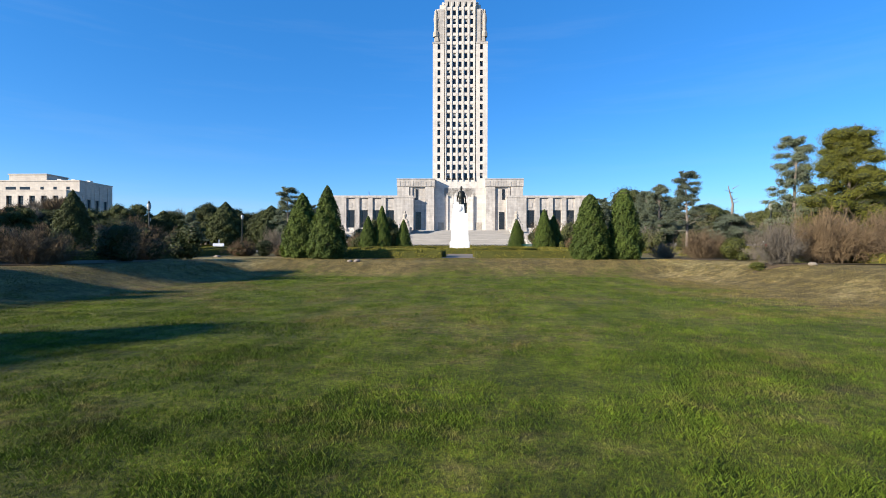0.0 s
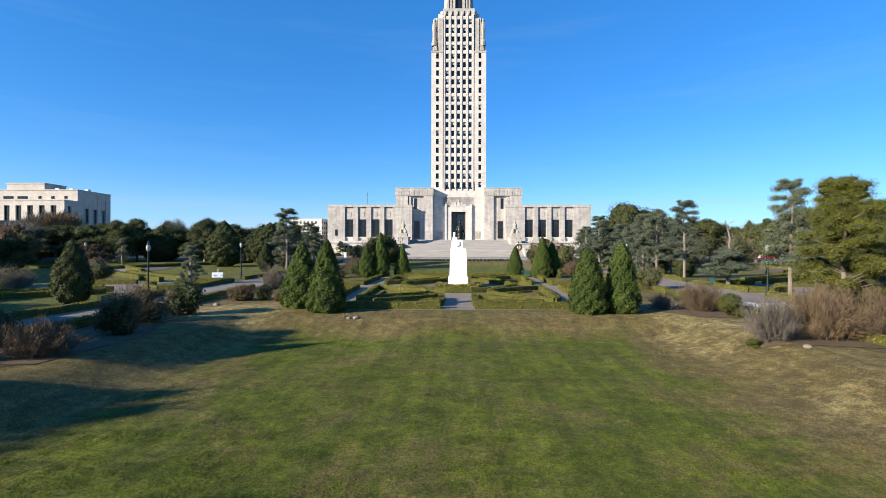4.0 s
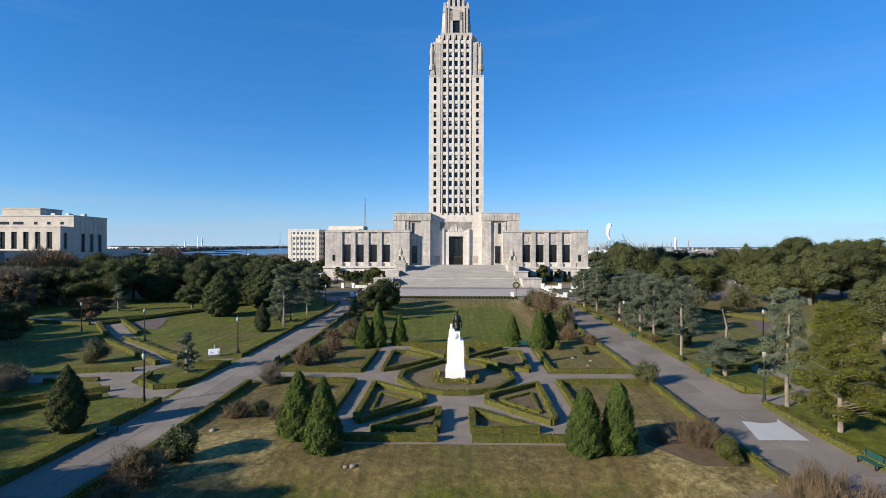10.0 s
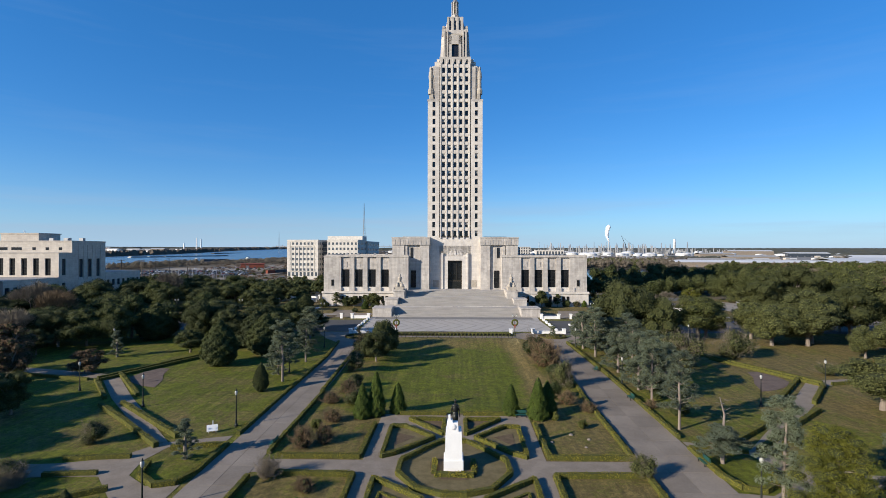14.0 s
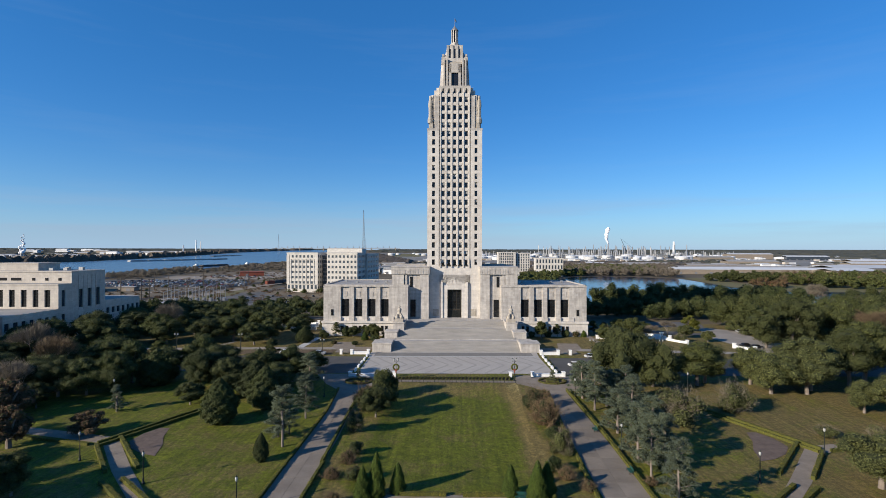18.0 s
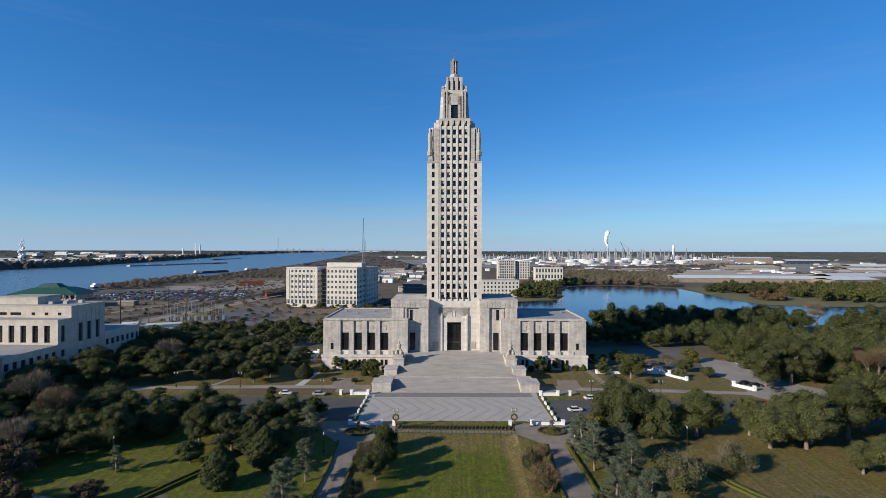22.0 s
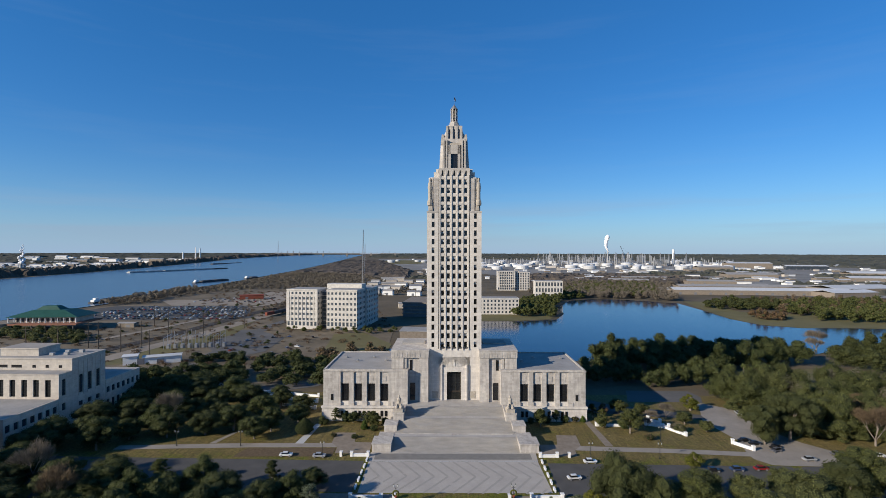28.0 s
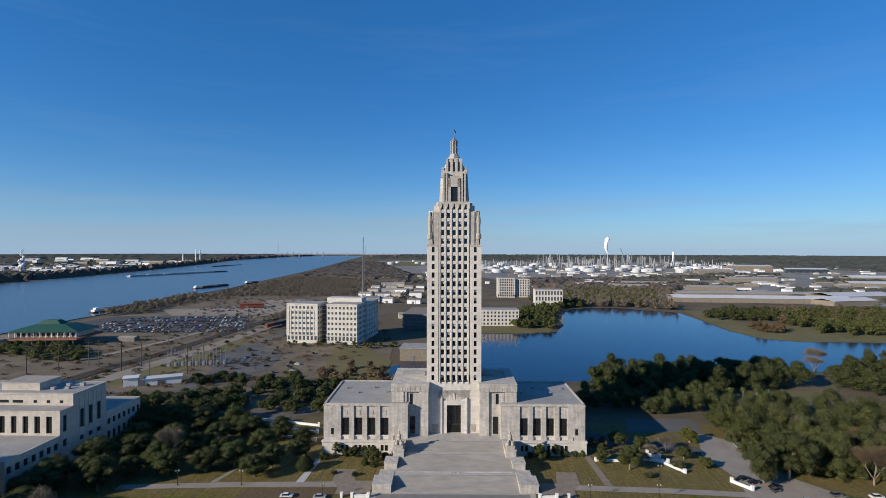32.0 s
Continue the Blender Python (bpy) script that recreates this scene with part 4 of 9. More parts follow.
for x, w in ((-2.6, 1.7), (-0.75, 1.5), (0.9, 1.7)):
    window(ent, x, 1.0, 12.6, w, 7.9, (2, 6))
for k in range(4):
    part("door", boxes((0, 1.25, 0, 0.12, 0, 3.0), (0.15, 1.1, -0.03, 0, 0.2, 1.3), (0.15, 1.1, -0.03, 0, 1.5, 2.8)), M["bronze"], ent, at=pose(-2.6 + 1.3 * k, 0.76, 8.95))
# carved eagle relief over the door: body, head and two spread wings in low relief
eagle = boxes((-0.6, 0.6, -0.2, 0, 0, 2.1), (-0.3, 0.3, -0.26, 0, 2.1, 2.9), taper=0.2, bevel=0.1)
part("relief_body", eagle, M["stone_clean"], capitol, at=pose(0, 0, 23.0))
for s in (-1, 1):
    for k in range(4):
        part("relief_feather", boxes((-0.32, 0.32, -0.14, 0, 0, 2.3 - 0.4 * k), taper=0.3, bevel=0.05), M["stone_clean"], capitol, at=pose(s * (1.0 + 0.62 * k), 0, 23.0, 0, s * 8, 0))
for s in (-1, 1):
    part("relief_panel", boxes((-1.3, 1.3, -0.12, 0.02, 0, 3.0), (-1.0, 1.0, -0.2, -0.1, 0.3, 2.6)), M["carved"], capitol, at=pose(7.9 * s, 0, 9.6))

# centre block on both sides of the tower
for s in (-1, 1):
    bm = bmesh.new()
    box(bm, *sorted((10.7 * s, 26.2 * s)), -2.4, 24, 2.0, 30.3)
    for xa, xb in ((10.8, 14.6), (21.2, 26.2)):
        a, b = sorted((xa * s, xb * s))
        box(bm, a, b, -3.2, -2.3, 2.0, 27.4)
    part("flank_block", bm, M["stone"], capitol)
    a, b = sorted((10.5 * s, 26.4 * s))
    part("frieze", boxes((a, b, -3.5, 24.2, 27.4, 30.3)), M["stone"], capitol, "carved frieze")
    part("coping", boxes((a - 0.1, b + 0.1, -3.65, 24.3, 30.3, 30.7)), M["stone"], capitol)
    for k in range(14):
        x = 11.2 + k * 1.08
        part("frieze_figure", boxes((-0.38, 0.38, -0.09, 0, 0, 1.8 + 0.25 * (k % 3)), bevel=0.04), M["stone"], capitol, at=pose(x * s, -3.5, 27.6))
    window(capitol, 18.1 * s - 0.55, -2.53, 22.0, 1.1, 4.4, (0, 3))
    window(capitol, 17.4 * s - 1.1, -2.53, 9.6, 2.2, 7.2, (1, 4))
    part("inner_pilaster", boxes((-0.5, 0.5, -0.5, 0, 9.0, 27.3)), M["stone"], capitol, at=pose(20.4 * s, -2.4, 0))
    part("flank_roof", boxes((*sorted((12 * s, 25 * s)), 1, 22, 30.2, 30.45)), M["roof"], capitol)
    part("penthouse", boxes((*sorted((13 * s, 23 * s)), 10, 18, 30.4, 31.3)), M["roof"], capitol)

# wings
for s in (-1, 1):
    wing = thing("capitol_wing", "cream limestone wing of the capitol with tall windows between piers", "building", CAP @ Matrix.Translation((0, -0.2 * 0, 0)))
    v0 = -6.4
    bm = bmesh.new()
    XS = lambda a, b: sorted((a * s, b * s))
    box(bm, *XS(19.2, 54.0), v0 + 1.0, 30, 2.0, 22.4)
    box(bm, *XS(46.9, 54.0), v0, v0 + 1.0, 8.4, 22.4)
    box(bm, *XS(19.2, 25.2), v0, v0 + 1.0, 8.4, 22.4)
    part("wall", bm, M["stone"], wing)
    for k in range(5):
        xa = 25.2 + k * 5.42
        part("pier", boxes((*XS(xa, xa + 1.9 if k < 4 else xa + 0.02), v0, v0 + 1.0, 8.4, 22.4)) if k < 4 else boxes((*XS(46.88, 46.95), v0, v0 + 1, 8.4, 22.4)), M["stone"], wing)
        part("pier_base", boxes((*XS(xa - 0.15, xa + 2.05), v0 - 0.3, v0 + 0.2, 8.4, 10.0)), M["stone"], wing)
        if k < 4:
            c0 = xa + 1.9
            part("bay_head", boxes((*XS(c0, c0 + 3.52), v0 + 0.55, v0 + 1.0, 17.3, 22.4), (*XS(c0 + 1.0, c0 + 2.5), v0 + 0.45, v0 + 0.56, 18.4, 20.4)), M["stone"], wing)
            part("bay_sill", boxes((*XS(c0, c0 + 3.52), v0 + 0.4, v0 + 1.0, 8.4, 10.1)), M["stone_clean"], wing)
            window(wing, XS(c0 + 0.35, c0 + 3.15)[0], v0 + 0.8, 10.1, 2.8, 7.2, (3, 5))
            for q in (0.35, 2.1):
                window(wing, XS(c0 + q, c0 + q + 1.05)[0], v0 - 0.93, 4.2, 1.05, 2.3, (0, 1))
    part("cornice", boxes((*XS(19.0, 54.2), v0 - 0.2, 30.1, 22.4, 22.8), (*XS(19.2, 54.0), v0, v0 + 0.7, 22.8, 23.3), (*XS(53.3, 54.0), v0, 30, 22.8, 23.3), (*XS(19.2, 54.0), 29.3, 30, 22.8, 23.3)), M["stone"], wing)
    part("roof", boxes((*XS(20, 53.2), v0 + 0.8, 29.2, 22.7, 22.9)), M["roof"], wing)
    part("ledge", boxes((*XS(19.2, 54.6), v0 - 1.2, v0 + 0.2, 7.6, 8.4)), M["stone_clean"], wing)
    part("basement", boxes((*XS(19.2, 54.4), v0 - 0.8, v0 + 1.2, 1.6, 7.6), (*XS(53.5, 54.4), v0 + 1.2, 30, 1.6, 7.6)), M["stone_clean"], wing)
    window(wing, XS(49.9, 50.9)[0], v0 - 0.13, 10.6, 1.0, 2.5, (0, 1))
    for q in range(5):
        part("roof_vent", boxes((-0.5, 0.5, -0.5, 0.5, 0, 0.9), bevel=0.08), M["steel"], wing, at=pose(s * (24 + 6.3 * q), 4 + (q * 7) % 15, 22.88))

# grand stairs: flights of granite steps with cheek blocks
stairs = thing("grand_stairs", "broad grey granite stairs in three flights with stepped cheek blocks", "stairs", CAP, kind="structure")
STEPS = [(-38.6, -30.0, 17, 2.1, 4.6), (-26.6, -18.0, 17, 4.6, 7.2), (-15.5, -9.0, 14, 7.2, 8.9)]
for y0, y1, n, z0, z1 in STEPS:
    for k in range(n):
        ya, z = y0 + (y1 - y0) * k / n, z0 + (z1 - z0) * (k + 1) / n
        hw = 22.6 - (ya + 38.6) * 0.03
        part("step", boxes((-hw, hw, ya, y1 + 0.4, z - (z1 - z0) / n - 0.3, z), bevel=0.015), M["granite"], stairs)
for y0, y1, z in ((-30.0, -26.6, 4.6), (-18.0, -15.5, 7.2), (-9.0, 3.0, 8.9)):
    part("landing", boxes((-22.4, 22.4, y0 + 0.3, y1 + 0.3, z - 1.2, z + 0.004)), M["granite_pale"], stairs)
part("inner_mass", boxes((-22.3, 22.3, -29.8, -2.0, 1.0, 4.2), (-22.3, 22.3, -17.6, -2.0, 1.0, 6.8)), M["granite"], stairs)
part("seal_band", boxes((-21.5, 21.5, -27.6, -27.1, 4.55, 4.75)), M["stone"], stairs, "carved stone band")
for x in (-1.3, 0.0, 1.3):
    part("carved_mark", lathe([(0.6, 0), (0.55, 0.12), (0.2, 0.18)], 10), M["stone"], stairs, at=pose(x, -27.8, 4.6))
for s in (-1, 1):
    XS = lambda a, b: sorted((a * s, b * s))
    part("cheek_block", boxes((*XS(22.4, 29.0), -38.4, -31.5, 1.0, 5.0), (*XS(22.2, 29.2), -38.6, -31.3, 5.0, 5.35), bevel=0.06), M["stone"], stairs)
    part("cheek_block", boxes((*XS(22.3, 28.0), -31.4, -25.5, 1.0, 4.7), bevel=0.06), M["stone"], stairs)
    part("cheek_block", boxes((*XS(21.6, 26.4), -25.6, -19.8, 1.0, 6.9), (*XS(21.4, 26.6), -25.8, -19.6, 6.9, 7.25), bevel=0.06), M["stone"], stairs)
    part("statue_pier", boxes((*XS(19.6, 23.8), -19.9, -9.5, 1.0, 9.4), (*XS(19.4, 24.0), -20.1, -9.3, 9.4, 9.9), bevel=0.06), M["stone"], stairs)
    # carved group: seated mass with a standing figure
    bm = bmesh.new()
    rr = random.Random(11 if s < 0 else 12)
    box(bm, -1.6, 1.6, -2.4, 2.2, 0, 1.3)
    for px, py, pz_, q in ((-0.9, -1.1, 1.7, 0.75), (0.9, -1.0, 1.6, 0.7), (-0.7, -1.0, 2.7, 0.42), (0.8, -0.9, 2.5, 0.4), (0.1, 0.9, 1.8, 1.0), (0.5, 0.2, 2.9, 0.6)):
        bmesh.ops.create_icosphere(bm, subdivisions=2, radius=q, matrix=Matrix.Translation((px * s, py, pz_)) @ Matrix.Diagonal((1, 1.1, 1.25, 1)))
    lathe([(0.95, 1.2), (0.72, 2.6), (0.62, 3.6), (0.86, 4.5), (0.6, 5.0), (0.26, 5.2), (0.4, 5.6), (0.36, 5.95), (0.15, 6.2)], 10, bm, (0.0, -0.1, 0))
    st = part("stone_statue", bm, M["carved"], None, at=CAP @ pose(21.6 * s, -17.4, 9.9))
    tagged(st, "weathered carved stone statue group on a stair pier", "statue", "statues flanking the grand stairs")


# ---- annex building to the west ----
annex = thing("annex_building", "cream limestone office annex with tall windows, stepped masses and low wings", "building")
AX, AW = -153.8, -215.0


def east_wall(name, y0, y1, z1, ys, zs, hole, depth=0.95):
    """One sheet of the east face, its openings going through; ys and zs are the lines between wall and opening."""
    part(name, lattice([v - y0 for v in [y0, *ys, y1]], [0, *zs, z1], hole, 0, depth), M["stone_annex"], annex, at=pose(AX, y0, 0, 0, 0, 90))


side = [(195.7 + 4.75 * k, 197.9 + 4.75 * k) for k in range(3)]
part("main_mass", boxes((AW, AX - 0.93, 192.0, 210.6, 0, 28.3)), M["stone_annex"], annex)
east_wall("main_wall", 192.0, 210.6, 28.3, [v for q in side for v in q], [8.6, 10.6, 13.9, 21.4], lambda i, j: i % 2 == 1 and j in (1, 3))
for ya, yb in side:
    part("upper_panel", boxes((AX - 0.02, AX + 0.14, ya - 0.35, ya - 0.1, 13.0, 27.0), (AX - 0.02, AX + 0.14, yb + 0.1, yb + 0.35, 13.0, 27.0)), M["stone_annex"], annex)
for ya, yb in side:
    window(annex, AX - 0.45, ya, 13.9, yb - ya, 7.5, (2, 5), "glass_blue", 90, 0.3)
    window(annex, AX - 0.45, ya, 8.6, yb - ya, 2.0, (1, 1), "glass_blue", 90)
part("parapet", boxes((AW, AX + 0.12, 191.8, 210.8, 28.3, 28.75), bevel=0.05), M["stone_annex"], annex)
part("main_roof", boxes((AW + 1, AX - 1.0, 193.0, 209.8, 28.7, 28.82)), M["roof"], annex)
part("roof_house", boxes((-187, -171, 196, 207, 28.75, 31.6), (-187.3, -170.7, 195.7, 207.3, 31.6, 32.0)), M["stone_annex"], annex)
for k in range(4):
    part("roof_unit", boxes((0, 1.8, 0, 1.4, 0, 1.1 + 0.2 * (k % 2)), bevel=0.06), M["steel"], annex, at=pose(-167.5 + 2.6 * k, 197 + (k * 5) % 9, 28.8))
for k, w in ((0, 1.3), (1, 1.3), (2, 1.3), (3, 4.2), (4, 4.2)):
    x = (-158.6, -164.0, -169.4, -176.6, -182.5)[k]
    part("attic_window", boxes((0, w, -0.06, 0.1, 0, 1.1)), M["glass"], annex, at=pose(x - w / 2, 191.98, 25.0))
fr = [(-159.3 - 4.7 * k, -157.0 - 4.7 * k) for k in range(10)][::-1]
part("front_wall", lattice([AW, *[v for q in fr for v in q], AX], [0, 15.2, 21.8, 23.6], lambda i, j: i % 2 == 1 and j == 1, 185.4, 186.42), M["stone_annex"], annex)
part("front_mass", boxes((AW, AX - 0.78, 186.4, 192.0, 0, 23.6)), M["stone_annex"], annex)
east_wall("front_side", 186.4, 192.0, 23.6, (187.0, 188.8), (9.4, 12.2, 15.2, 21.6), lambda i, j: i == 1 and j in (1, 3), 0.8)
for a, b in fr:
    window(annex, a, 185.9, 15.2, b - a, 6.6, (3, 5), "glass", 0, 0.15)
window(annex, AX - 0.4, 187.0, 15.2, 1.8, 6.4, (1, 4), "glass_blue", 90)
window(annex, AX - 0.4, 187.0, 9.4, 1.8, 2.8, (1, 1), "glass_blue", 90)
part("front_coping", boxes((AW, AX + 0.1, 185.25, 191.9, 23.6, 24.0), bevel=0.04), M["stone_annex"], annex)
part("front_roof", boxes((AW + 1, AX - 0.8, 186.2, 191.7, 23.98, 24.06)), M["roof"], annex)


def annex_wing(name, y0, y1, h, n):
    """Low wing with a row of square windows above tall ones along its east face."""
    rows = ((2.2, 6.4), (9.4, 12.0)) if h > 14 else ((2.0, 5.6), (8.4, 11.0))
    step = (y1 - y0) / n
    ys = [(y0 + step * (k + 0.5) - 0.95, y0 + step * (k + 0.5) + 0.95) for k in range(n)]
    part(name, boxes((AW, AX - 0.78, y0, y1, 0, h)), M["stone_annex"], annex)
    east_wall("wing_wall", y0, y1, h, [v for q in ys for v in q], [*rows[0], *rows[1]], lambda i, j: i % 2 == 1 and j in (1, 3), 0.8)
    for ya, yb in ys:
        for za, zb in rows:
            window(annex, AX - 0.4, ya, za, 1.9, zb - za, (1, 1), "glass_blue", 90)
    part("wing_coping", boxes((AW, AX + 0.06, y0 - 0.1, y1 + 0.1, h, h + 0.4), bevel=0.04), M["stone_annex"], annex)
    part("wing_roof", boxes((AW + 1, AX - 0.9, y0 + 0.8, y1 - 0.8, h + 0.38, h + 0.46)), M["roof"], annex)


annex_wing("south_wing", 162.0, 185.3, 14.1, 7)
annex_wing("north_wing", 210.8, 234.0, 14.9, 7)
for k in range(5):
    window(annex, AW + 12 + 9 * k, 161.9, 9.0, 2.0, 2.6, (1, 1), "glass_blue")


# ---- distant buildings ----
def office(name, at, w, d, h, floors, bays, label, wall, roof, win=(1.6, 2.0), base=True, glass="glass_blue", sides=True, group=""):
    """Office block: wall, roof, parapet, a window in every bay of every storey on the faces that show."""
    t = thing(name, label, "building", at, group)
    part("wall", boxes((0, w, 0, d, -3, h)), wall, t)
    part("parapet", boxes((-0.3, w + 0.3, -0.3, d + 0.3, h, h + 1.2)), wall, t)
    part("roof", boxes((0.6, w - 0.6, 0.6, d - 0.6, h + 1.1, h + 1.3)), roof, t)
    fh = h / floors
    for f in range(floors):
        for b in range(bays):
            x = (b + 0.5) * w / bays
            ww, hh = (win[0], win[1]) if not (base and f == 0) else (win[0] * 1.15, fh * 0.75)
            window(t, x - ww / 2, -0.1, f * fh + fh * 0.28, ww, hh, (0, 0), glass)
        if sides:
            nb = max(2, int(d / (w / bays)))
            for b in range(nb):
                y = (b + 0.5) * d / nb
                window(t, w + 0.1, y - win[0] / 2, f * fh + fh * 0.28, win[0], win[1], (0, 0), glass, 90)
    if base and w > 30:
        part("top_band", boxes((-0.2, w + 0.2, -0.28, d, h - fh * 1.02, h - fh * 0.93)), wall, t)
        for x in (-0.25, w - 2.6):
            part("corner_pier", boxes((x, x + 2.85, -0.4, 0.6, fh * 1.28, h - fh * 0.2)), wall, t)
        for b in range(1, bays):
            part("pilaster", boxes((b * w / bays - 0.45, b * w / bays + 0.45, -0.35, 0, fh * 1.28, h - fh * 1.05)), wall, t)
    if base:
        part("belt", boxes((-0.25, w + 0.25, -0.35, d, fh * 1.15, fh * 1.28)), wall, t)
    return t


OFF = pose(-164, 470.5, -1.5, 0, 0, -6.5)
for dx, nm in ((0, 31), (40.3, 30)):
    office("office_building", OFF @ pose(dx, 0, 0), nm, 26, 35.0, 7, 8, "cream seven-storey office building with punched windows", M["cream"], M["roof"], (1.9, 2.3), glass="glass_sky_tint", group="twin office blocks")
lk = thing("glass_link", "glazed link between two office blocks", "building", OFF @ pose(31.2, 12, 0))
part("wall", boxes((0, 8.9, 0, 14, -2, 34)), M["glass_sky_tint"], lk)
for k in range(9):
    part("mullion", boxes((0, 8.9, -0.2, 0, 0, 0.4)), M["cream"], lk, at=pose(0, 0, 1 + 4 * k))
pb = thing("penthouse_block", "pale rooftop plant room on the office block", "building", OFF @ pose(32, 22, 36.2))
part("wall", boxes((0, 36, 0, 14, -6, 4)), M["cream"], pb)
office("office_building", OFF @ pose(42, 26.5, 0), 30, 42, 34.0, 7, 5, "rear cream office block in shade", M["cream"], M["roof"], (2.2, 2.4), glass="glass_sky_tint", group="twin office blocks")
gar = thing("parking_garage", "grey low parking garage behind the offices", "building", pose(-62, 560, -3, 0, 0, -4))
for z in (0, 4, 8, 12):
    part("deck", boxes((0, 40, 0, 70, z + 2.6, z + 4)), M["concrete"], gar)
part("core_wall", boxes((1, 39, 1, 69, -2, 15)), M["roof_dark"], gar)
office("lakeside_building", pose(18, 583, -3.0, 0, 0, 1), 56, 24, 17.5, 4, 13, "cream four-storey office building at the lake", M["cream"], M["roof"], (1.9, 2.4), False)
office("tall_office_building", pose(78, 935, -3.0), 33, 24, 35, 7, 8, "tall cream office building beyond the lake", M["cream"], M["roof"], (2.4, 3.4))
office("tall_office_building", pose(111, 940, -3.0), 28, 24, 33, 7, 6, "tall cream office building beyond the lake", M["cream"], M["roof"], (2.2, 3.2))
office("civic_building", pose(122, 765, -3.0, 0, 0, -2), 42, 24, 27, 3, 9, "cream civic building among trees beyond the lake", M["cream"], M["roof"], (2.4, 5.6), False)


# ---- plants ----
def cards(cen, nrm, size, rg, aspect=1.0, bend=0.0):
    """Small leaf quads at the centres, roughly facing along the normals."""
    n = len(cen)
    t = rg.normal(size=(n, 3))
    nrm = nrm / (np.linalg.norm(nrm, axis=1, keepdims=True) + 1e-9)
    u = np.cross(nrm, t)
    u /= np.linalg.norm(u, axis=1, keepdims=True) + 1e-9
    v = np.cross(nrm, u)
    s = size * rg.uniform(0.6, 1.3, (n, 1))
    a, b = u * s * 0.5, v * s * 0.5 * aspect
    mid = nrm * s * bend
    return np.stack([cen - a - b * 0.55, cen + a * 0.25 - b + mid, cen + a + b * 0.55, cen - a * 0.25 + b + mid], 1).reshape(-1, 3)


def leaf_mesh(name, verts4, mat, cores=(), core_mat=None):
    """One mesh of leaf quads and, inside, darker lumps that close the crown."""
    n = len(verts4) // 4
    verts = verts4.tolist()
    faces = np.arange(4 * n).reshape(-1, 4).tolist()
    idx = [0] * n
    if len(cores):
        bm = bmesh.new()
        bmesh.ops.create_icosphere(bm, subdivisions=1, radius=1.0)
        bm.verts.ensure_lookup_table()
        iv = np.array([v.co[:] for v in bm.verts])
        ifc = [[v.index for v in f.verts] for f in bm.faces]
        bm.free()
        rg = np.random.default_rng(len(cores))
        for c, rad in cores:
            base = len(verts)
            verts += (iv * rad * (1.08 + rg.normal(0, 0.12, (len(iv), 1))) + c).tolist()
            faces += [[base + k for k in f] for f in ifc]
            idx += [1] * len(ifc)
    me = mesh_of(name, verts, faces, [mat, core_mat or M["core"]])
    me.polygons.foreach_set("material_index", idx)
    return me


def crown_from(name, blobs, n, size, mat, rg, shell=(0.72, 1.05), core=0.74, lift=0.25, jitter=0.5, core_mat=None, aspect=1.0):
    """Leaves over a set of lumps (centre, radii)."""
    cen = np.array([b[0] for b in blobs], float)
    rad = np.array([b[1] for b in blobs], float)
    p = (rad.prod(axis=1)) ** (2 / 3)
    which = rg.choice(len(blobs), n, p=p / p.sum())
    d = rg.normal(size=(n, 3))
    d /= np.linalg.norm(d, axis=1, keepdims=True)
    rr = rg.uniform(*shell, (n, 1))
    pts = cen[which] + d * rad[which] * rr
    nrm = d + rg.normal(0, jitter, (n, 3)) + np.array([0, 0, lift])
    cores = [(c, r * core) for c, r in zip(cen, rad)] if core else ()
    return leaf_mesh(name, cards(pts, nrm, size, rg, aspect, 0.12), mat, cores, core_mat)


def limbs(bm, p, d, length, r, depth, rr, tips=None, spread=0.6, up=0.25, seg=5):
    """Tapered limbs that fork."""
    p, d = Vector(p), Vector(d).normalized()
    q = p + d * length * 0.5 + Vector((rr.uniform(-1, 1), rr.uniform(-1, 1), 0)) * length * 0.05
    e = q + (d + Vector((rr.uniform(-.2, .2), rr.uniform(-.2, .2), up * 0.4))).normalized() * length * 0.5
    tube(bm, p, q, r, r * 0.82, seg), tube(bm, q, e, r * 0.82, r * 0.62, seg)
    if depth == 0:
        if tips is not None:
            tips.append(e)
        return
    for k in range(rr.choice((2, 3))):
        nd = (d + Vector((rr.uniform(-1, 1), rr.uniform(-1, 1), rr.uniform(-0.3, 0.6) + up)) * spread).normalized()
        limbs(bm, e, nd, length * rr.uniform(0.6, 0.82), r * 0.6, depth - 1, rr, tips, spread, up, max(3, seg - 1))


def tree_thing(name, label, trunk_bm, crown_me, bark, category="tree", group=""):
    t = thing(name, label, category, None, group)
    if trunk_bm is not None:
        part("trunk", trunk_bm, bark, t)
    part("crown", crown_me, None, t)
    return t


PROTO = {}


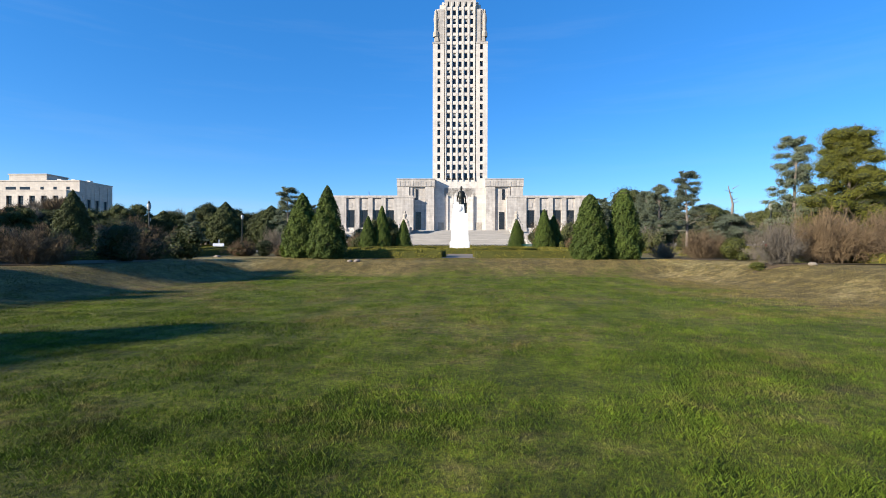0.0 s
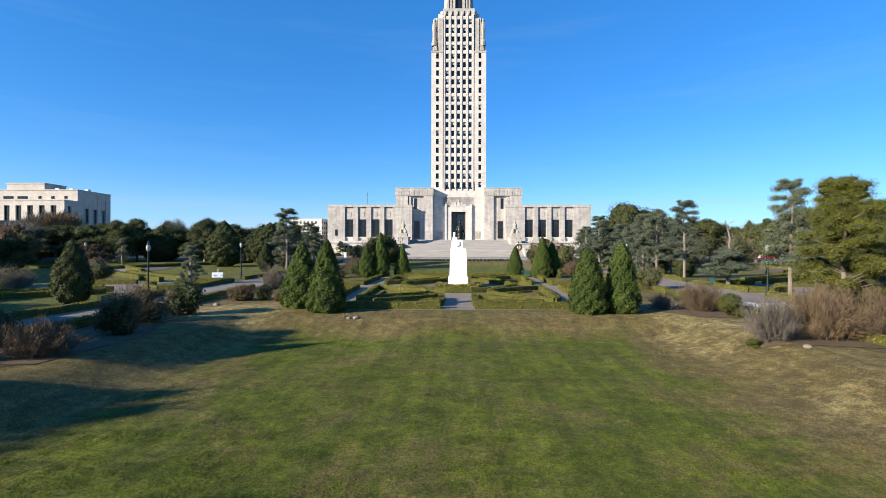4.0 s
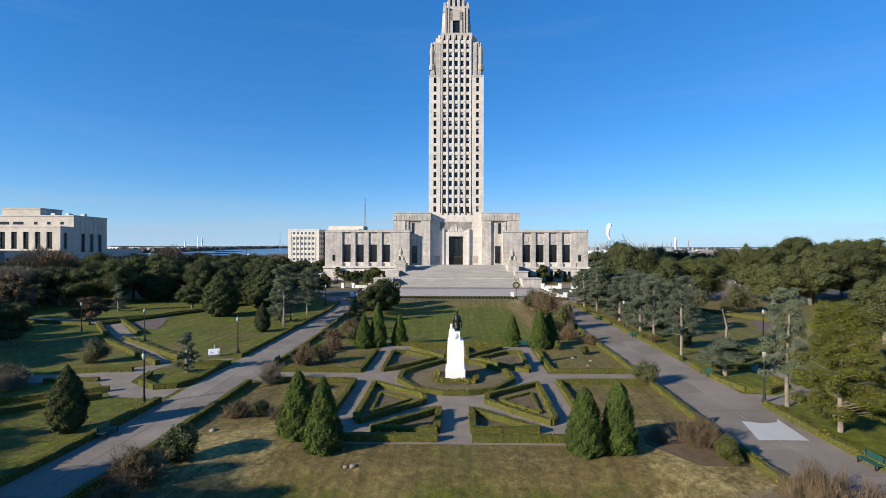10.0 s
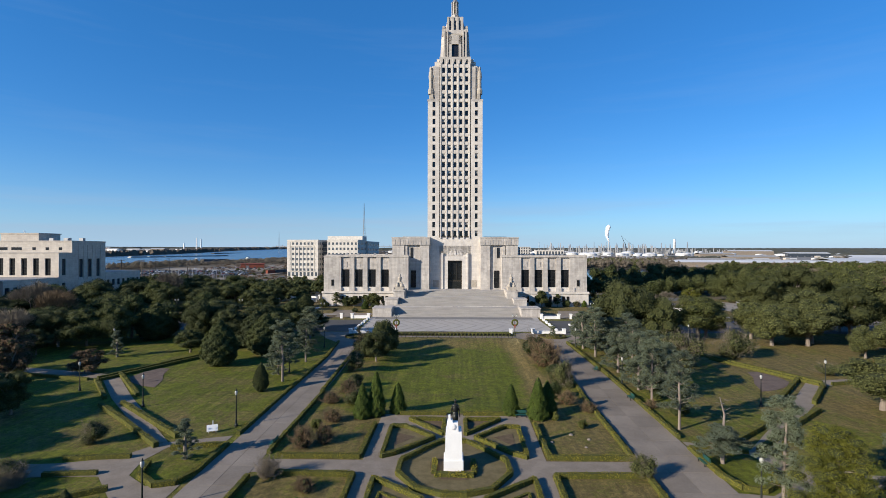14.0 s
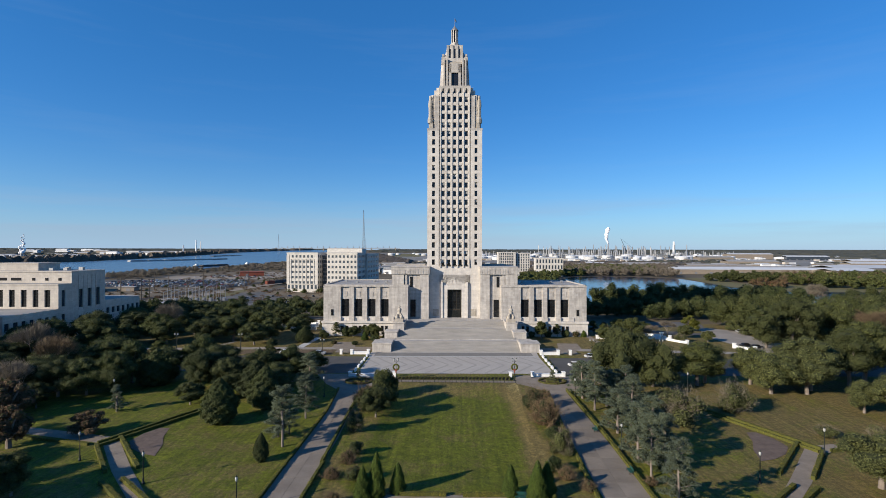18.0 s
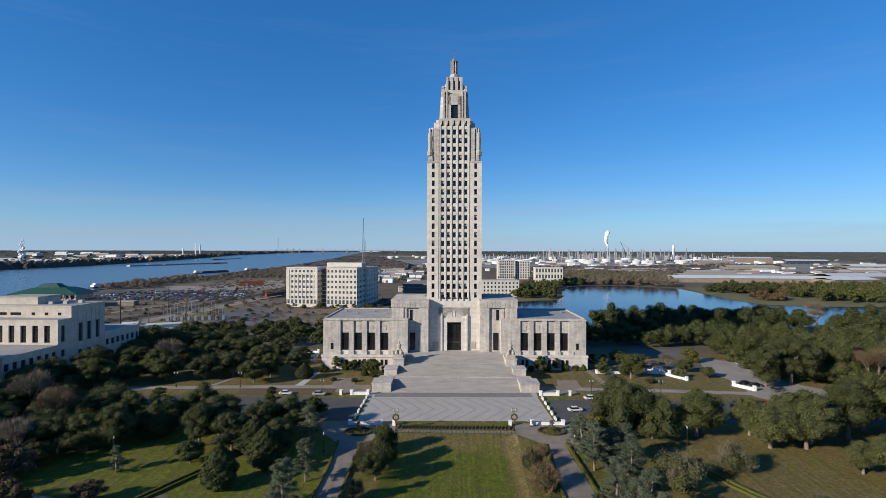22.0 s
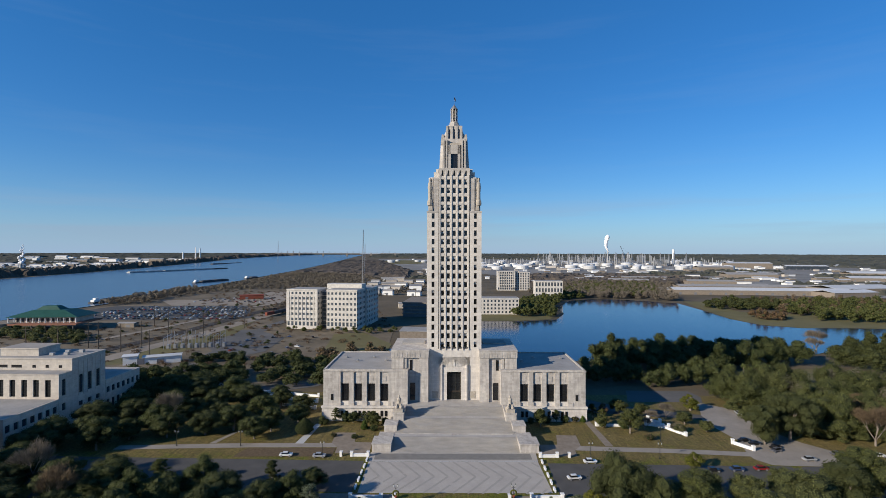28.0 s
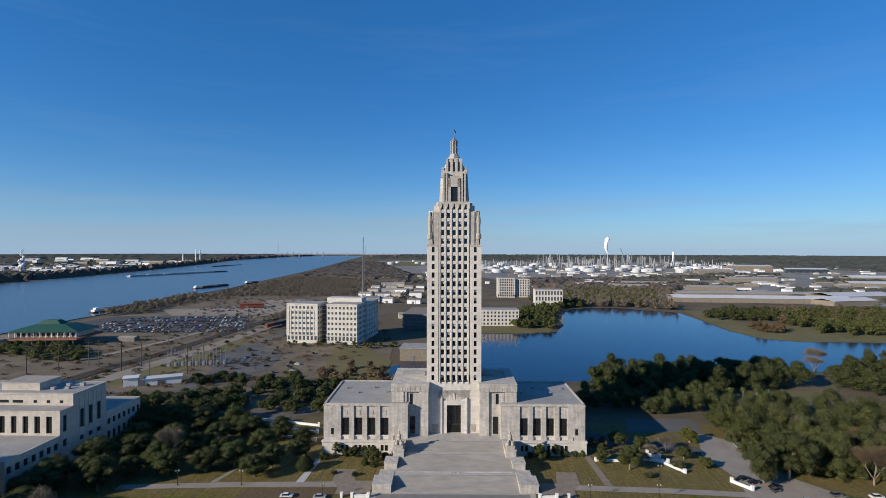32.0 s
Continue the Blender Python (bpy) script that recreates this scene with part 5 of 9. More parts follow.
def make_oak(key, seed, leaf, label, h=11.0, r=5.5, n=8200, size=0.33, lumps=40, clear=0.14, name="oak_tree"):
    rr, rg = random.Random(seed), np.random.default_rng(seed)
    bm = bmesh.new()
    tube(bm, (0, 0, -0.4), (0.1, 0, h * 0.22), 0.42, 0.34, 8)
    blobs = []
    for k in range(lumps):
        a = rr.uniform(0, 2 * math.pi)
        f = rr.random()
        z = h * (clear + 0.14 + (0.78 - clear) * f)
        prof = math.sin(math.pi * min(1, 0.22 + 0.72 * f)) ** 0.7
        dist = r * prof * rr.uniform(0.25, 0.95)
        s = r * rr.choice((0.2, 0.24, 0.28, 0.36)) * rr.uniform(0.85, 1.1) * (0.75 + 0.4 * prof)
        blobs.append(((dist * math.cos(a), dist * math.sin(a), z), (s, s, s * rr.uniform(0.6, 0.85))))
    for b in blobs[:9]:
        c = Vector(b[0])
        tube(bm, (0.1, 0, h * 0.2), (c.x * 0.5, c.y * 0.5, h * 0.2 + (c.z - h * 0.2) * 0.62), 0.2, 0.12, 5)
        tube(bm, (c.x * 0.5, c.y * 0.5, h * 0.2 + (c.z - h * 0.2) * 0.62), c, 0.12, 0.05, 4)
    cr = crown_from("crown", blobs, int(n * 1.7), size * 0.7, M[leaf], rg, (0.74, 1.24), 0.8)
    t = tree_thing(name, label, bm, cr, M["bark"])
    PROTO[key] = (t, h, r, [False])


def make_cedar(key, seed, leaf, label, h=9.5, r=3.6, n=11000, size=0.17, plates=40, clear=0.2, bark="bark_pale", name="cedar_tree", droop=0.0, clump=0.25, core=0.55, top=0.97):
    """Open layered conifer: flat clumps on level limbs, trunk showing."""
    rr, rg = random.Random(seed), np.random.default_rng(seed)
    bm = bmesh.new()
    pts = [(0, 0, -0.4), (rr.uniform(-.1, .1), rr.uniform(-.1, .1), h * 0.35), (rr.uniform(-.25, .25), rr.uniform(-.25, .25), h * 0.7), (rr.uniform(-.4, .4), rr.uniform(-.4, .4), h * 0.96)]
    for (p, q), (a, b) in zip(zip(pts, pts[1:]), ((0.26, 0.20), (0.20, 0.12), (0.12, 0.04))):
        tube(bm, p, q, a, b, 8)
    blobs = []
    plates = int(plates * 1.4)
    for k in range(plates):
        f = (k + rr.random()) / plates
        z = h * (clear + (top - clear) * f)
        a = rr.uniform(0, 2 * math.pi)
        reach = r * (1.0 - 0.66 * f ** 1.6) * rr.uniform(0.25, 1.0)
        s = rr.uniform(0.55, 1.0) * r * clump
        c = (reach * math.cos(a), reach * math.sin(a), z - droop * reach)
        blobs.append((c, (s * rr.uniform(0.9, 1.35), s * rr.uniform(0.8, 1.3), s * rr.uniform(0.32, 0.6))))
        tube(bm, (0, 0, max(h * clear * rr.uniform(0.9, 1.25), z - 0.3 - 0.25 * reach)), c, 0.036, 0.012, 4)
        for q in range(rr.choice((1, 1, 2))):
            w = rr.uniform(0.3, 0.8)
            c2 = (c[0] * w + rr.uniform(-.4, .4) * s, c[1] * w + rr.uniform(-.4, .4) * s, z + rr.uniform(-0.3, 0.35))
            blobs.append((c2, (s * 0.7, s * 0.6, s * 0.36)))
    if top > 0.9:
        for k in range(6):
            blobs.append(((pts[3][0] + rr.uniform(-.16, .16) * r, pts[3][1] + rr.uniform(-.16, .16) * r, h * rr.uniform(0.9, 0.985)), (r * 0.15, r * 0.13, r * 0.07)))
    else:
        for k in range(7):
            z, a = h * rr.uniform(top, 0.95), rr.uniform(0, 2 * math.pi)
            tube(bm, (pts[2][0] * 0.8, pts[2][1] * 0.8, z), (math.cos(a) * r * rr.uniform(0.2, 0.5), math.sin(a) * r * rr.uniform(0.2, 0.5), z + 0.3), 0.04, 0.012, 4)
    cr = crown_from("crown", blobs, int(n * 2.3), size * 0.8, M[leaf], rg, (0.5, 1.2), core, aspect=0.6)
    t = tree_thing(name, label, bm, cr, M[bark])
    PROTO[key] = (t, h, r, [False])


def make_cone(key, seed, leaf, label, h=5.6, r=1.45, n=17000, size=0.085, name="clipped_conifer", egg=False, low=0.1, tip=0.66):
    """Dense clipped conifer, ragged at close sight."""
    rr, rg = random.Random(seed), np.random.default_rng(seed)
    f = rg.random(n) ** 1.25
    a = rg.uniform(0, 2 * math.pi, n)
    prof = (np.sin(np.pi * np.clip(low + (1 - low) * f ** 0.75, 0, 1)) ** 0.85) if egg else ((1 - f) ** tip * (0.78 + 0.22 * np.clip(f * 7, 0, 1)))
    lump = 1 + 0.10 * np.sin(a * 5 + f * 17 + seed) + 0.07 * np.sin(a * 9 - f * 31)
    rad = r * prof * lump * rg.uniform(0.84, 1.10, n)
    z = h * (0.03 + 0.97 * f) + rg.normal(0, 0.05, n)
    pts = np.stack([rad * np.cos(a), rad * np.sin(a), z], 1)
    nrm = np.stack([np.cos(a), np.sin(a), 0.35 + 0 * a], 1) + rg.normal(0, 0.55, (n, 3))
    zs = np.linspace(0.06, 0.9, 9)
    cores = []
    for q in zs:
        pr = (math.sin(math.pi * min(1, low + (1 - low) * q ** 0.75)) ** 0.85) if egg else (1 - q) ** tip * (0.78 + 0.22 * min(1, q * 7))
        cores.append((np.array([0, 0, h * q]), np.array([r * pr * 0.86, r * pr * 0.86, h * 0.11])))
    bm = bmesh.new()
    tube(bm, (0, 0, -0.3), (0, 0, h * 0.4), 0.16, 0.1, 6)
    t = tree_thing(name, label, bm, leaf_mesh("crown", cards(pts, nrm, size, rg, 1.7), M[leaf], cores), M["bark"])
    PROTO[key] = (t, h, r, [False])


def make_bare(key, seed, leaf, label, h=9.0, r=4.0, twigs=3200, depth=4, name="bare_tree", twig_len=0.7):
    rr, rg = random.Random(seed), np.random.default_rng(seed)
    bm, tips = bmesh.new(), []
    tube(bm, (0, 0, -0.4), (0, 0, h * 0.16), 0.26, 0.22, 7)
    for k in range(4):
        a = k * 1.6 + rr.random()
        limbs(bm, (0, 0, h * 0.15), (math.cos(a) * 0.55, math.sin(a) * 0.55, 1), h * 0.27, 0.13, depth - 1, rr, tips, 0.6, 0.2)
    tp = np.array([t[:] for t in tips])
    tp[:, :2] *= r / max(1e-3, np.abs(tp[:, :2]).max())
    tp[:, 2] *= (h * 0.93) / tp[:, 2].max()
    k = rg.choice(len(tp), twigs)
    cen = tp[k] * np.array([1, 1, 1]) + rg.normal(0, 0.5, (twigs, 3)) * np.array([1.2, 1.2, 0.9])
    d = cen - np.array([0, 0, h * 0.3])
    cr = leaf_mesh("crown", twig_quads(cen, d + rg.normal(0, 1.5, (twigs, 3)), twig_len, 0.035, rg), M[leaf])
    t = tree_thing(name, label, bm, cr, M["bark"])
    PROTO[key] = (t, h, r, [False])


def twig_quads(cen, d, length, w, rg):
    n = len(cen)
    d = d / (np.linalg.norm(d, axis=1, keepdims=True) + 1e-9)
    u = np.cross(d, rg.normal(size=(n, 3)))
    u /= np.linalg.norm(u, axis=1, keepdims=True) + 1e-9
    L = d * length * rg.uniform(0.5, 1.3, (n, 1)) * 0.5
    return np.stack([cen - L - u * w, cen - L + u * w, cen + L + u * w * 0.3, cen + L - u * w * 0.3], 1).reshape(-1, 3)


def make_bush(key, seed, leaf, label, h=2.2, r=1.5, n=5200, size=0.11, bare=0.0, name="shrub", twig="twig", lumps=11):
    """A shrub: leafy lumps and, as far as it is bare, arching stems."""
    rr, rg = random.Random(seed), np.random.default_rng(seed)
    t = thing(name, label, "bush")
    if bare < 1:
        blobs = []
        for k in range(lumps):
            a, f = rr.uniform(0, 6.283), rr.random()
            dist = r * rr.uniform(0.1, 0.68)
            s = r * rr.uniform(0.3, 0.5)
            z = h * (0.22 + 0.58 * f) * (1 - 0.25 * dist / r)
            blobs.append(((dist * math.cos(a), dist * math.sin(a), z), (s, s, s * 0.85 * h / (1.5 * r))))
        part("crown", crown_from("crown", blobs, int(n * (1 - bare)), size, M[leaf], rg, (0.7, 1.16), 0.75), None, t)
    if bare > 0:
        m_ = int(n * bare * 1.8)
        ns = 130
        az, tilt = rg.uniform(0, 2 * math.pi, ns), rg.uniform(0.1, 1.4, ns)
        root = rg.normal(0, 0.3 * r, (ns, 2))
        reach = rg.uniform(0.7, 1.16, ns)
        k, f = rg.integers(0, ns, m_), rg.uniform(0.05, 1.0, m_) ** 0.7
        out = np.sin(tilt[k]) * f * reach[k] * (0.75 + 0.25 * f) * r
        up = (np.cos(tilt[k]) * f * (1.1 - 0.25 * f) + 0.2 * f) * reach[k] * h
        cen = np.stack([root[k, 0] + np.cos(az[k]) * out, root[k, 1] + np.sin(az[k]) * out, up], 1) + rg.normal(0, 0.055, (m_, 3)) * r * (0.3 + f[:, None])
        cen[:, 2] = np.abs(cen[:, 2]) + 0.03
        dirn = np.stack([np.cos(az[k]) * np.sin(tilt[k]), np.sin(az[k]) * np.sin(tilt[k]), np.cos(tilt[k])], 1) + rg.normal(0, 0.42, (m_, 3))
        part("branchwork", leaf_mesh("branchwork", twig_quads(cen, dirn, 0.36, 0.009, rg), M[twig]), None, t)
    PROTO[key] = (t, h, r, [False])


def plant(key, x, y, h=None, r=None, turn=None, sink=0.05, label=""):
    """Stands a plant of a kind at a place, scaled to its height and spread."""
    t, h0, r0, used = PROTO[key]
    h = h or h0
    r = r if r else r0 * (h / h0) ** 0.8
    turn = (x * 37.0 + y * 61.0) % 360 if turn is None else turn
    m_ = pose(x, y, level(x, y) - sink, 0, 0, turn) @ Matrix.Diagonal((r / r0, r / r0, h / h0, 1))
    if used[0]:
        o = copy_thing(t, m_)
        o.matrix_basis = m_
    else:
        t.matrix_basis = m_
        used[0] = True
        o = t
    if label:
        tagged(o, label)
    return o


def make_palm(key, seed, label, h=7.5, r=2.4):
    """A palm: ringed trunk, skirt of dead fronds and a round head of arching fronds."""
    rr = random.Random(seed)
    t = thing("palm_tree", label, "palm", None, "palms by the lake")
    part("trunk", lathe([(0.34, -0.3), (0.26, 0.8), (0.24, h * 0.55), (0.30, h * 0.7), (0.2, h * 0.76)], 8), M["bark"], t)
    for mat, n, lo, hi, nm in (("palm", 34, -0.5, 1.35, "fronds"), ("twig", 12, -1.3, -0.7, "dead_fronds")):
        verts, faces = [], []
        for k in range(n):
            az, el, L = rr.uniform(0, 6.283), rr.uniform(lo, hi), r * rr.uniform(0.85, 1.1)
            side = Vector((-math.sin(az), math.cos(az), 0))
            p = Vector((0, 0, h * 0.74))
            for s in range(5):
                w = (0.12, 0.34, 0.42, 0.30, 0.04)[s] * r / 2.4
                b0 = len(verts)
                verts += [tuple(p + side * w - Vector((0, 0, w * 0.35))), tuple(p), tuple(p - side * w - Vector((0, 0, w * 0.35)))]
                if s:
                    faces += [(b0 - 3, b0, b0 + 1, b0 - 2), (b0 - 2, b0 + 1, b0 + 2, b0 - 1)]
                e = el - 0.42 * s
                p = p + Vector((math.cos(az) * math.cos(e), math.sin(az) * math.cos(e), math.sin(e))) * L / 4
        part(nm, mesh_of(nm, verts, faces, M[mat]), None, t)
    PROTO[key] = (t, h, r, [False])


make_palm("palm", 61, "short palm with arching pale green fronds")
make_cone("cone", 1, "cypress", "dense green clipped conifer with a pointed top", 5.6, 1.5)
make_cone("cone_b", 2, "cypress", "dense green clipped conifer with a broad base", 5.0, 1.55)
make_cone("cone_c", 5, "cypress", "dense green clipped conifer with a blunt top", 5.0, 1.5, tip=0.48)
make_cone("egg", 3, "oak_dark", "dark egg-shaped clipped conifer beside the road", 6.8, 1.9, 17000, 0.13, egg=True)
make_oak("oak", 11, "oak", "dark evergreen live oak with a broad crown")
make_oak("oak_b", 12, "oak", "dark evergreen tree with a tall rounded crown", 12.5, 4.8, 8200, 0.33, 42)
make_oak("oak_c", 13, "oak_light", "olive green evergreen tree with an uneven crown", 10.0, 5.0, 8200, 0.31, 36)
make_oak("oak_d", 14, "oak", "spreading dark live oak with low limbs", 10.0, 7.0, 9800, 0.36, 50, 0.1)
make_oak("grove", 18, "oak_dark", "deep green evergreen tree with a dense rounded crown", 11.0, 5.5, 9000, 0.33, 44)
make_oak("grove_b", 19, "oak_dark", "tall deep green evergreen tree with an uneven crown", 12.0, 5.0, 9000, 0.33, 40)
make_cone("magnolia", 15, "oak_dark", "tall dark green magnolia tree, leafy to the ground", 10.5, 3.6, 22000, 0.22, "magnolia_tree", True, 0.10)
make_oak("yellow", 16, "juniper", "small yellowish green tree with loose crown", 6.0, 2.6, 4200, 0.28, 24, 0.1, "small_tree")
make_oak("rusty", 17, "rust_leaf", "small tree with rusty brown winter leaves", 5.0, 2.4, 3600, 0.26, 22, 0.12, "small_tree")
make_cedar("cedar", 21, "cedar", "blue-green cedar with layered clumps and a pale trunk")
make_cedar("cedar_b", 22, "cedar", "tall open blue-green cedar with a bare lower trunk", 11.0, 3.4, 11000, 0.17, 38, 0.25)
make_cedar("cedar_c", 23, "cedar", "blue-green cedar with a dense low crown", 8.5, 3.2, 11500, 0.17, 44, 0.10)
make_cedar("juniper", 24, "juniper", "large yellow-green juniper with a loose tufted crown and pale trunk", 9.5, 4.2, 34000, 0.13, 74, 0.12, "bark_pale", "juniper_tree", 0.0, 0.27, 0.6)
make_cedar("snag", 27, "cedar", "blue-green cedar with a bare broken top", 8.0, 3.2, 9000, 0.17, 30, 0.2, top=0.52)
make_cedar("sapling", 25, "cedar", "young grey-green conifer on the grass", 4.6, 1.7, 4600, 0.14, 26, 0.10, "bark", "young_conifer")
make_cedar("pine", 26, "oak", "dark open evergreen tree with tall trunk", 12.0, 3.8, 6600, 0.28, 38, 0.25, "bark", "pine_tree")
make_bare("bare", 31, "twig_grey", "bare grey winter tree with fine twigs", 10.5, 4.2, 4200, 5, twig_len=0.8)
make_bare("bare_brown", 32, "twig", "bare brown winter tree with fine twigs", 10.0, 4.6, 5200, 5, twig_len=0.8)
make_bush("camellia", 41, "shrub", "dark glossy evergreen shrub with dense leaves", 2.5, 1.5, 7000, 0.115, lumps=18)
make_bush("camellia_b", 42, "shrub", "dark evergreen shrub with a brown twiggy top", 2.4, 1.6, 7000, 0.11, 0.3, lumps=18)
make_bush("golden", 43, "shrub_light", "yellow-green rounded shrub with dense leaves", 2.0, 1.1, 5200, 0.09, lumps=18)
make_bush("twiggy", 44, "rust_leaf", "leafless brown shrub of many arching stems", 2.2, 2.1, 7500, 0.12, 1.0)
make_bush("twiggy_grey", 45, "rust_leaf", "leafless grey-brown shrub of many thin stems", 2.0, 1.6, 5000, 0.12, 1.0, twig="twig_grey")
make_bush("rosy", 46, "rust_leaf", "brownish shrub with sparse rusty leaves", 1.8, 1.5, 6000, 0.085, 0.5)
make_bush("olive_bush", 47, "oak_light", "grey-green rounded shrub with thin twigs", 2.8, 1.8, 5600, 0.12, 0.25, twig="twig_grey")
make_bush("big_round", 48, "oak", "large dark rounded evergreen shrub beside a wing", 5.0, 4.0, 7000, 0.28, 0.0)

# front shrubs
for k, x, y, h, r in (("camellia", -20.0, 35.0, 2.7, 1.55), ("camellia_b", -18.9, 26.4, 2.3, 1.35), ("twiggy", -18.6, 20.8, 1.5, 1.7), ("camellia", -22.0, 21.6, 2.2, 1.5),
                      ("rosy", -20.8, 31.0, 2.3, 1.7), ("golden", 19.4, 36.0, 1.9, 1.15), ("twiggy", 18.6, 38.6, 2.0, 1.9), ("twiggy_grey", 15.9, 39.4, 1.1, 0.9),
                      ("twiggy_grey", 16.5, 26.6, 2.1, 1.25), ("twiggy", 19.3, 26.8, 2.5, 1.9), ("twiggy", 22.2, 26.0, 2.5, 2.2), ("twiggy", 25.5, 24.8, 2.3, 2.0), ("twiggy", 20.8, 29.0, 2.4, 2.0),
                      ("golden", 15.3, 26.2, 0.55, 0.5), ("rosy", -19.8, 43.6, 1.4, 1.3), ("camellia", -17.7, 43.7, 1.6, 0.85), ("rosy", -15.6, 43.0, 1.2, 1.0),
                      ("olive_bush", 20.4, 54.6, 2.8, 1.5), ("twiggy_grey", -20.7, 53.4, 2.3, 1.2), ("rosy", -19.4, 61.6, 2.6, 1.5), ("rosy", -17.2, 63.2, 2.2, 1.3),
                      ("golden", -19.4, 67.5, 1.7, 0.8), ("rosy", -20.2, 78.6, 1.7, 1.4), ("camellia", -18.2, 88.0, 2.4, 1.4), ("olive_bush", -20.6, 98.0, 4.4, 2.0), ("big_round", -17.2, 114.5, 7.4, 3.9), ("grove", -17.6, 106.5, 7.0, 3.2),
                      ("camellia_b", -20.6, 111.0, 5.4, 2.8), ("big_round", -17.8, 122.0, 7.0, 3.6), ("rosy", -21.2, 121.0, 2.4, 2.0), ("camellia", 16.2, 82.0, 2.9, 1.5), ("golden", 14.4, 71.8, 1.6, 0.6), ("rosy", 20.2, 76.0, 1.5, 1.3),
                      ("camellia_b", 17.8, 89.5, 2.2, 1.5), ("rosy", 18.8, 103.6, 5.2, 3.4), ("camellia_b", 17.4, 112.0, 5.0, 2.8), ("olive_bush", 19.4, 88.4, 5.2, 2.0), ("rosy", 20.6, 96.0, 2.0, 1.6), ("rosy", 21.2, 120.5, 2.2, 1.8),
                      ("twiggy_grey", -47.0, 50.4, 1.9, 1.4), ("rosy", 30.6, 78.0, 1.3, 1.0)):
    plant(k, x, y, h, r)
# clipped conifers round the garden and the roads
for k, x, y, h, r in (("cone_b", -13.0, 39.6, 5.2, 1.75), ("cone", -10.2, 36.8, 5.5, 1.5), ("cone_c", 9.5, 37.0, 4.8, 1.45), ("cone_c", 12.1, 37.4, 5.2, 1.35), ("cone_b", -13.9, 72.2, 5.0, 1.35), ("cone", -12.0, 73.2, 6.6, 1.4),
                      ("cone", -8.9, 74.5, 4.6, 1.3), ("cone", 8.2, 74.3, 4.6, 1.35), ("cone", 12.0, 72.6, 6.0, 1.6), ("cone_b", 13.6, 74.0, 5.2, 1.5), ("egg", -32.3, 39.6, 5.5, 1.3), ("egg", -34.0, 84.4, 5.0, 1.2),
                      ("egg", 33.4, 83.0, 4.4, 1.2), ("egg", -34.0, 13.0, 10.5, 2.9), ("cone", 13.2, 40.4, 2.0, 0.7)):
    plant(k, x, y, h, r)
# trees beside the east road
for k, x, y, h, r in (("snag", 31.3, 58.6, 8.2, 3.1), ("cedar_b", 31.5, 48.0, 11.5, 2.7), ("juniper", 31.8, 41.8, 10.8, 3.6), ("cedar_b", 30.9, 69.0, 11.2, 2.8), ("cedar_c", 41.2, 46.4, 8.6, 2.8), ("juniper", 39.5, 40.0, 9.6, 3.3),
                      ("cedar", 31.6, 80.4, 10.7, 3.0), ("cedar_c", 32.0, 87.4, 10.3, 3.2), ("cedar", 35.8, 85.0, 9.0, 3.0), ("cedar_b", 36.4, 92.4, 9.8, 3.2), ("cedar_c", 32.2, 99.0, 9.0, 3.6), ("cedar", 37.5, 106.0, 9.8, 3.8), ("cedar_b", 31.4, 112.4, 11.4, 3.6), ("cedar_c", 35.0, 115.5, 8.6, 4.2), ("cedar_c", 30.8, 121.0, 9.2, 3.8),
                      ("cedar", 39.5, 116.0, 9.6, 4.0), ("cedar", 31.6, 127.0, 8.0, 3.0), ("olive_bush", 47.4, 105.4, 7.4, 5.0), ("olive_bush", 62.4, 112.4, 6.8, 4.0), ("olive_bush", 72.6, 98.4, 2.4, 2.2), ("egg", 33.4, 74.6, 3.4, 1.3),
                      ("oak_c", 66.0, 78.0, 8.6, 5.8), ("yellow", 38.5, 133.5, 6.5, 3.0), ("oak_c", 91.4, 112.6, 7.8, 3.8)):
    plant(k, x, y, h, r)
# oaks between the east garden and the street, and further east
for k, x, y, h, r in (("oak_d", 52.0, 131.5, 11.5, 6.4), ("oak_d", 45.6, 132.4, 15.5, 8.0), ("oak_b", 64.3, 133.2, 12.0, 6.4), ("oak_c", 79.4, 126.2, 10.9, 6.0), ("oak_c", 88.2, 126.0, 10.8, 6.6), ("oak_c", 67.5, 135.5, 11.5, 5.4), ("oak_c", 79.0, 134.5, 10.5, 5.2), ("oak_c", 91.5, 129.5, 14.5, 7.2), ("oak_b", 104.0, 133.0, 16.0, 6.4),
                      ("oak_c", 103.0, 119.0, 6.0, 3.4), ("oak", 90.0, 84.0, 11, 6.2), ("oak_b", 72.0, 74.0, 11.5, 5.4), ("oak", 62.0, 62.0, 10.5, 5.0),
                      ("oak_c", 120.0, 128.0, 15.0, 6.2), ("oak_c", 118.0, 112.0, 15.0, 6.6), ("oak_b", 60.0, 48.0, 10, 4.6), ("oak_b", 134.0, 140.0, 18.0, 7.0), ("oak", 123.0, 184.0, 18.6, 8.0), ("oak_d", 141.0, 190.0, 16.8, 8.6), ("oak", 112.0, 181.0, 14.6, 6.4), ("olive_bush", 81.0, 96.0, 3.2, 2.4), ("oak_c", 111.0, 146.0, 8.0, 4.4),
                      ("oak_b", 66.8, 190.0, 10.0, 4.2), ("bare", 74.0, 194.5, 5.0, 3.6), ("bare", 80.0, 203.0, 5.0, 3.0), ("rusty", 62.5, 211.0, 5.0, 2.2), ("yellow", 103.0, 218.5, 7.0, 3.4), ("oak_c", 97.0, 192.5, 4.6, 2.6),
                      ("pine", 57.0, 207.0, 6.0, 2.4), ("oak", 70.0, 214.0, 6.0, 3.6)):
    plant(k, x, y, h, r)
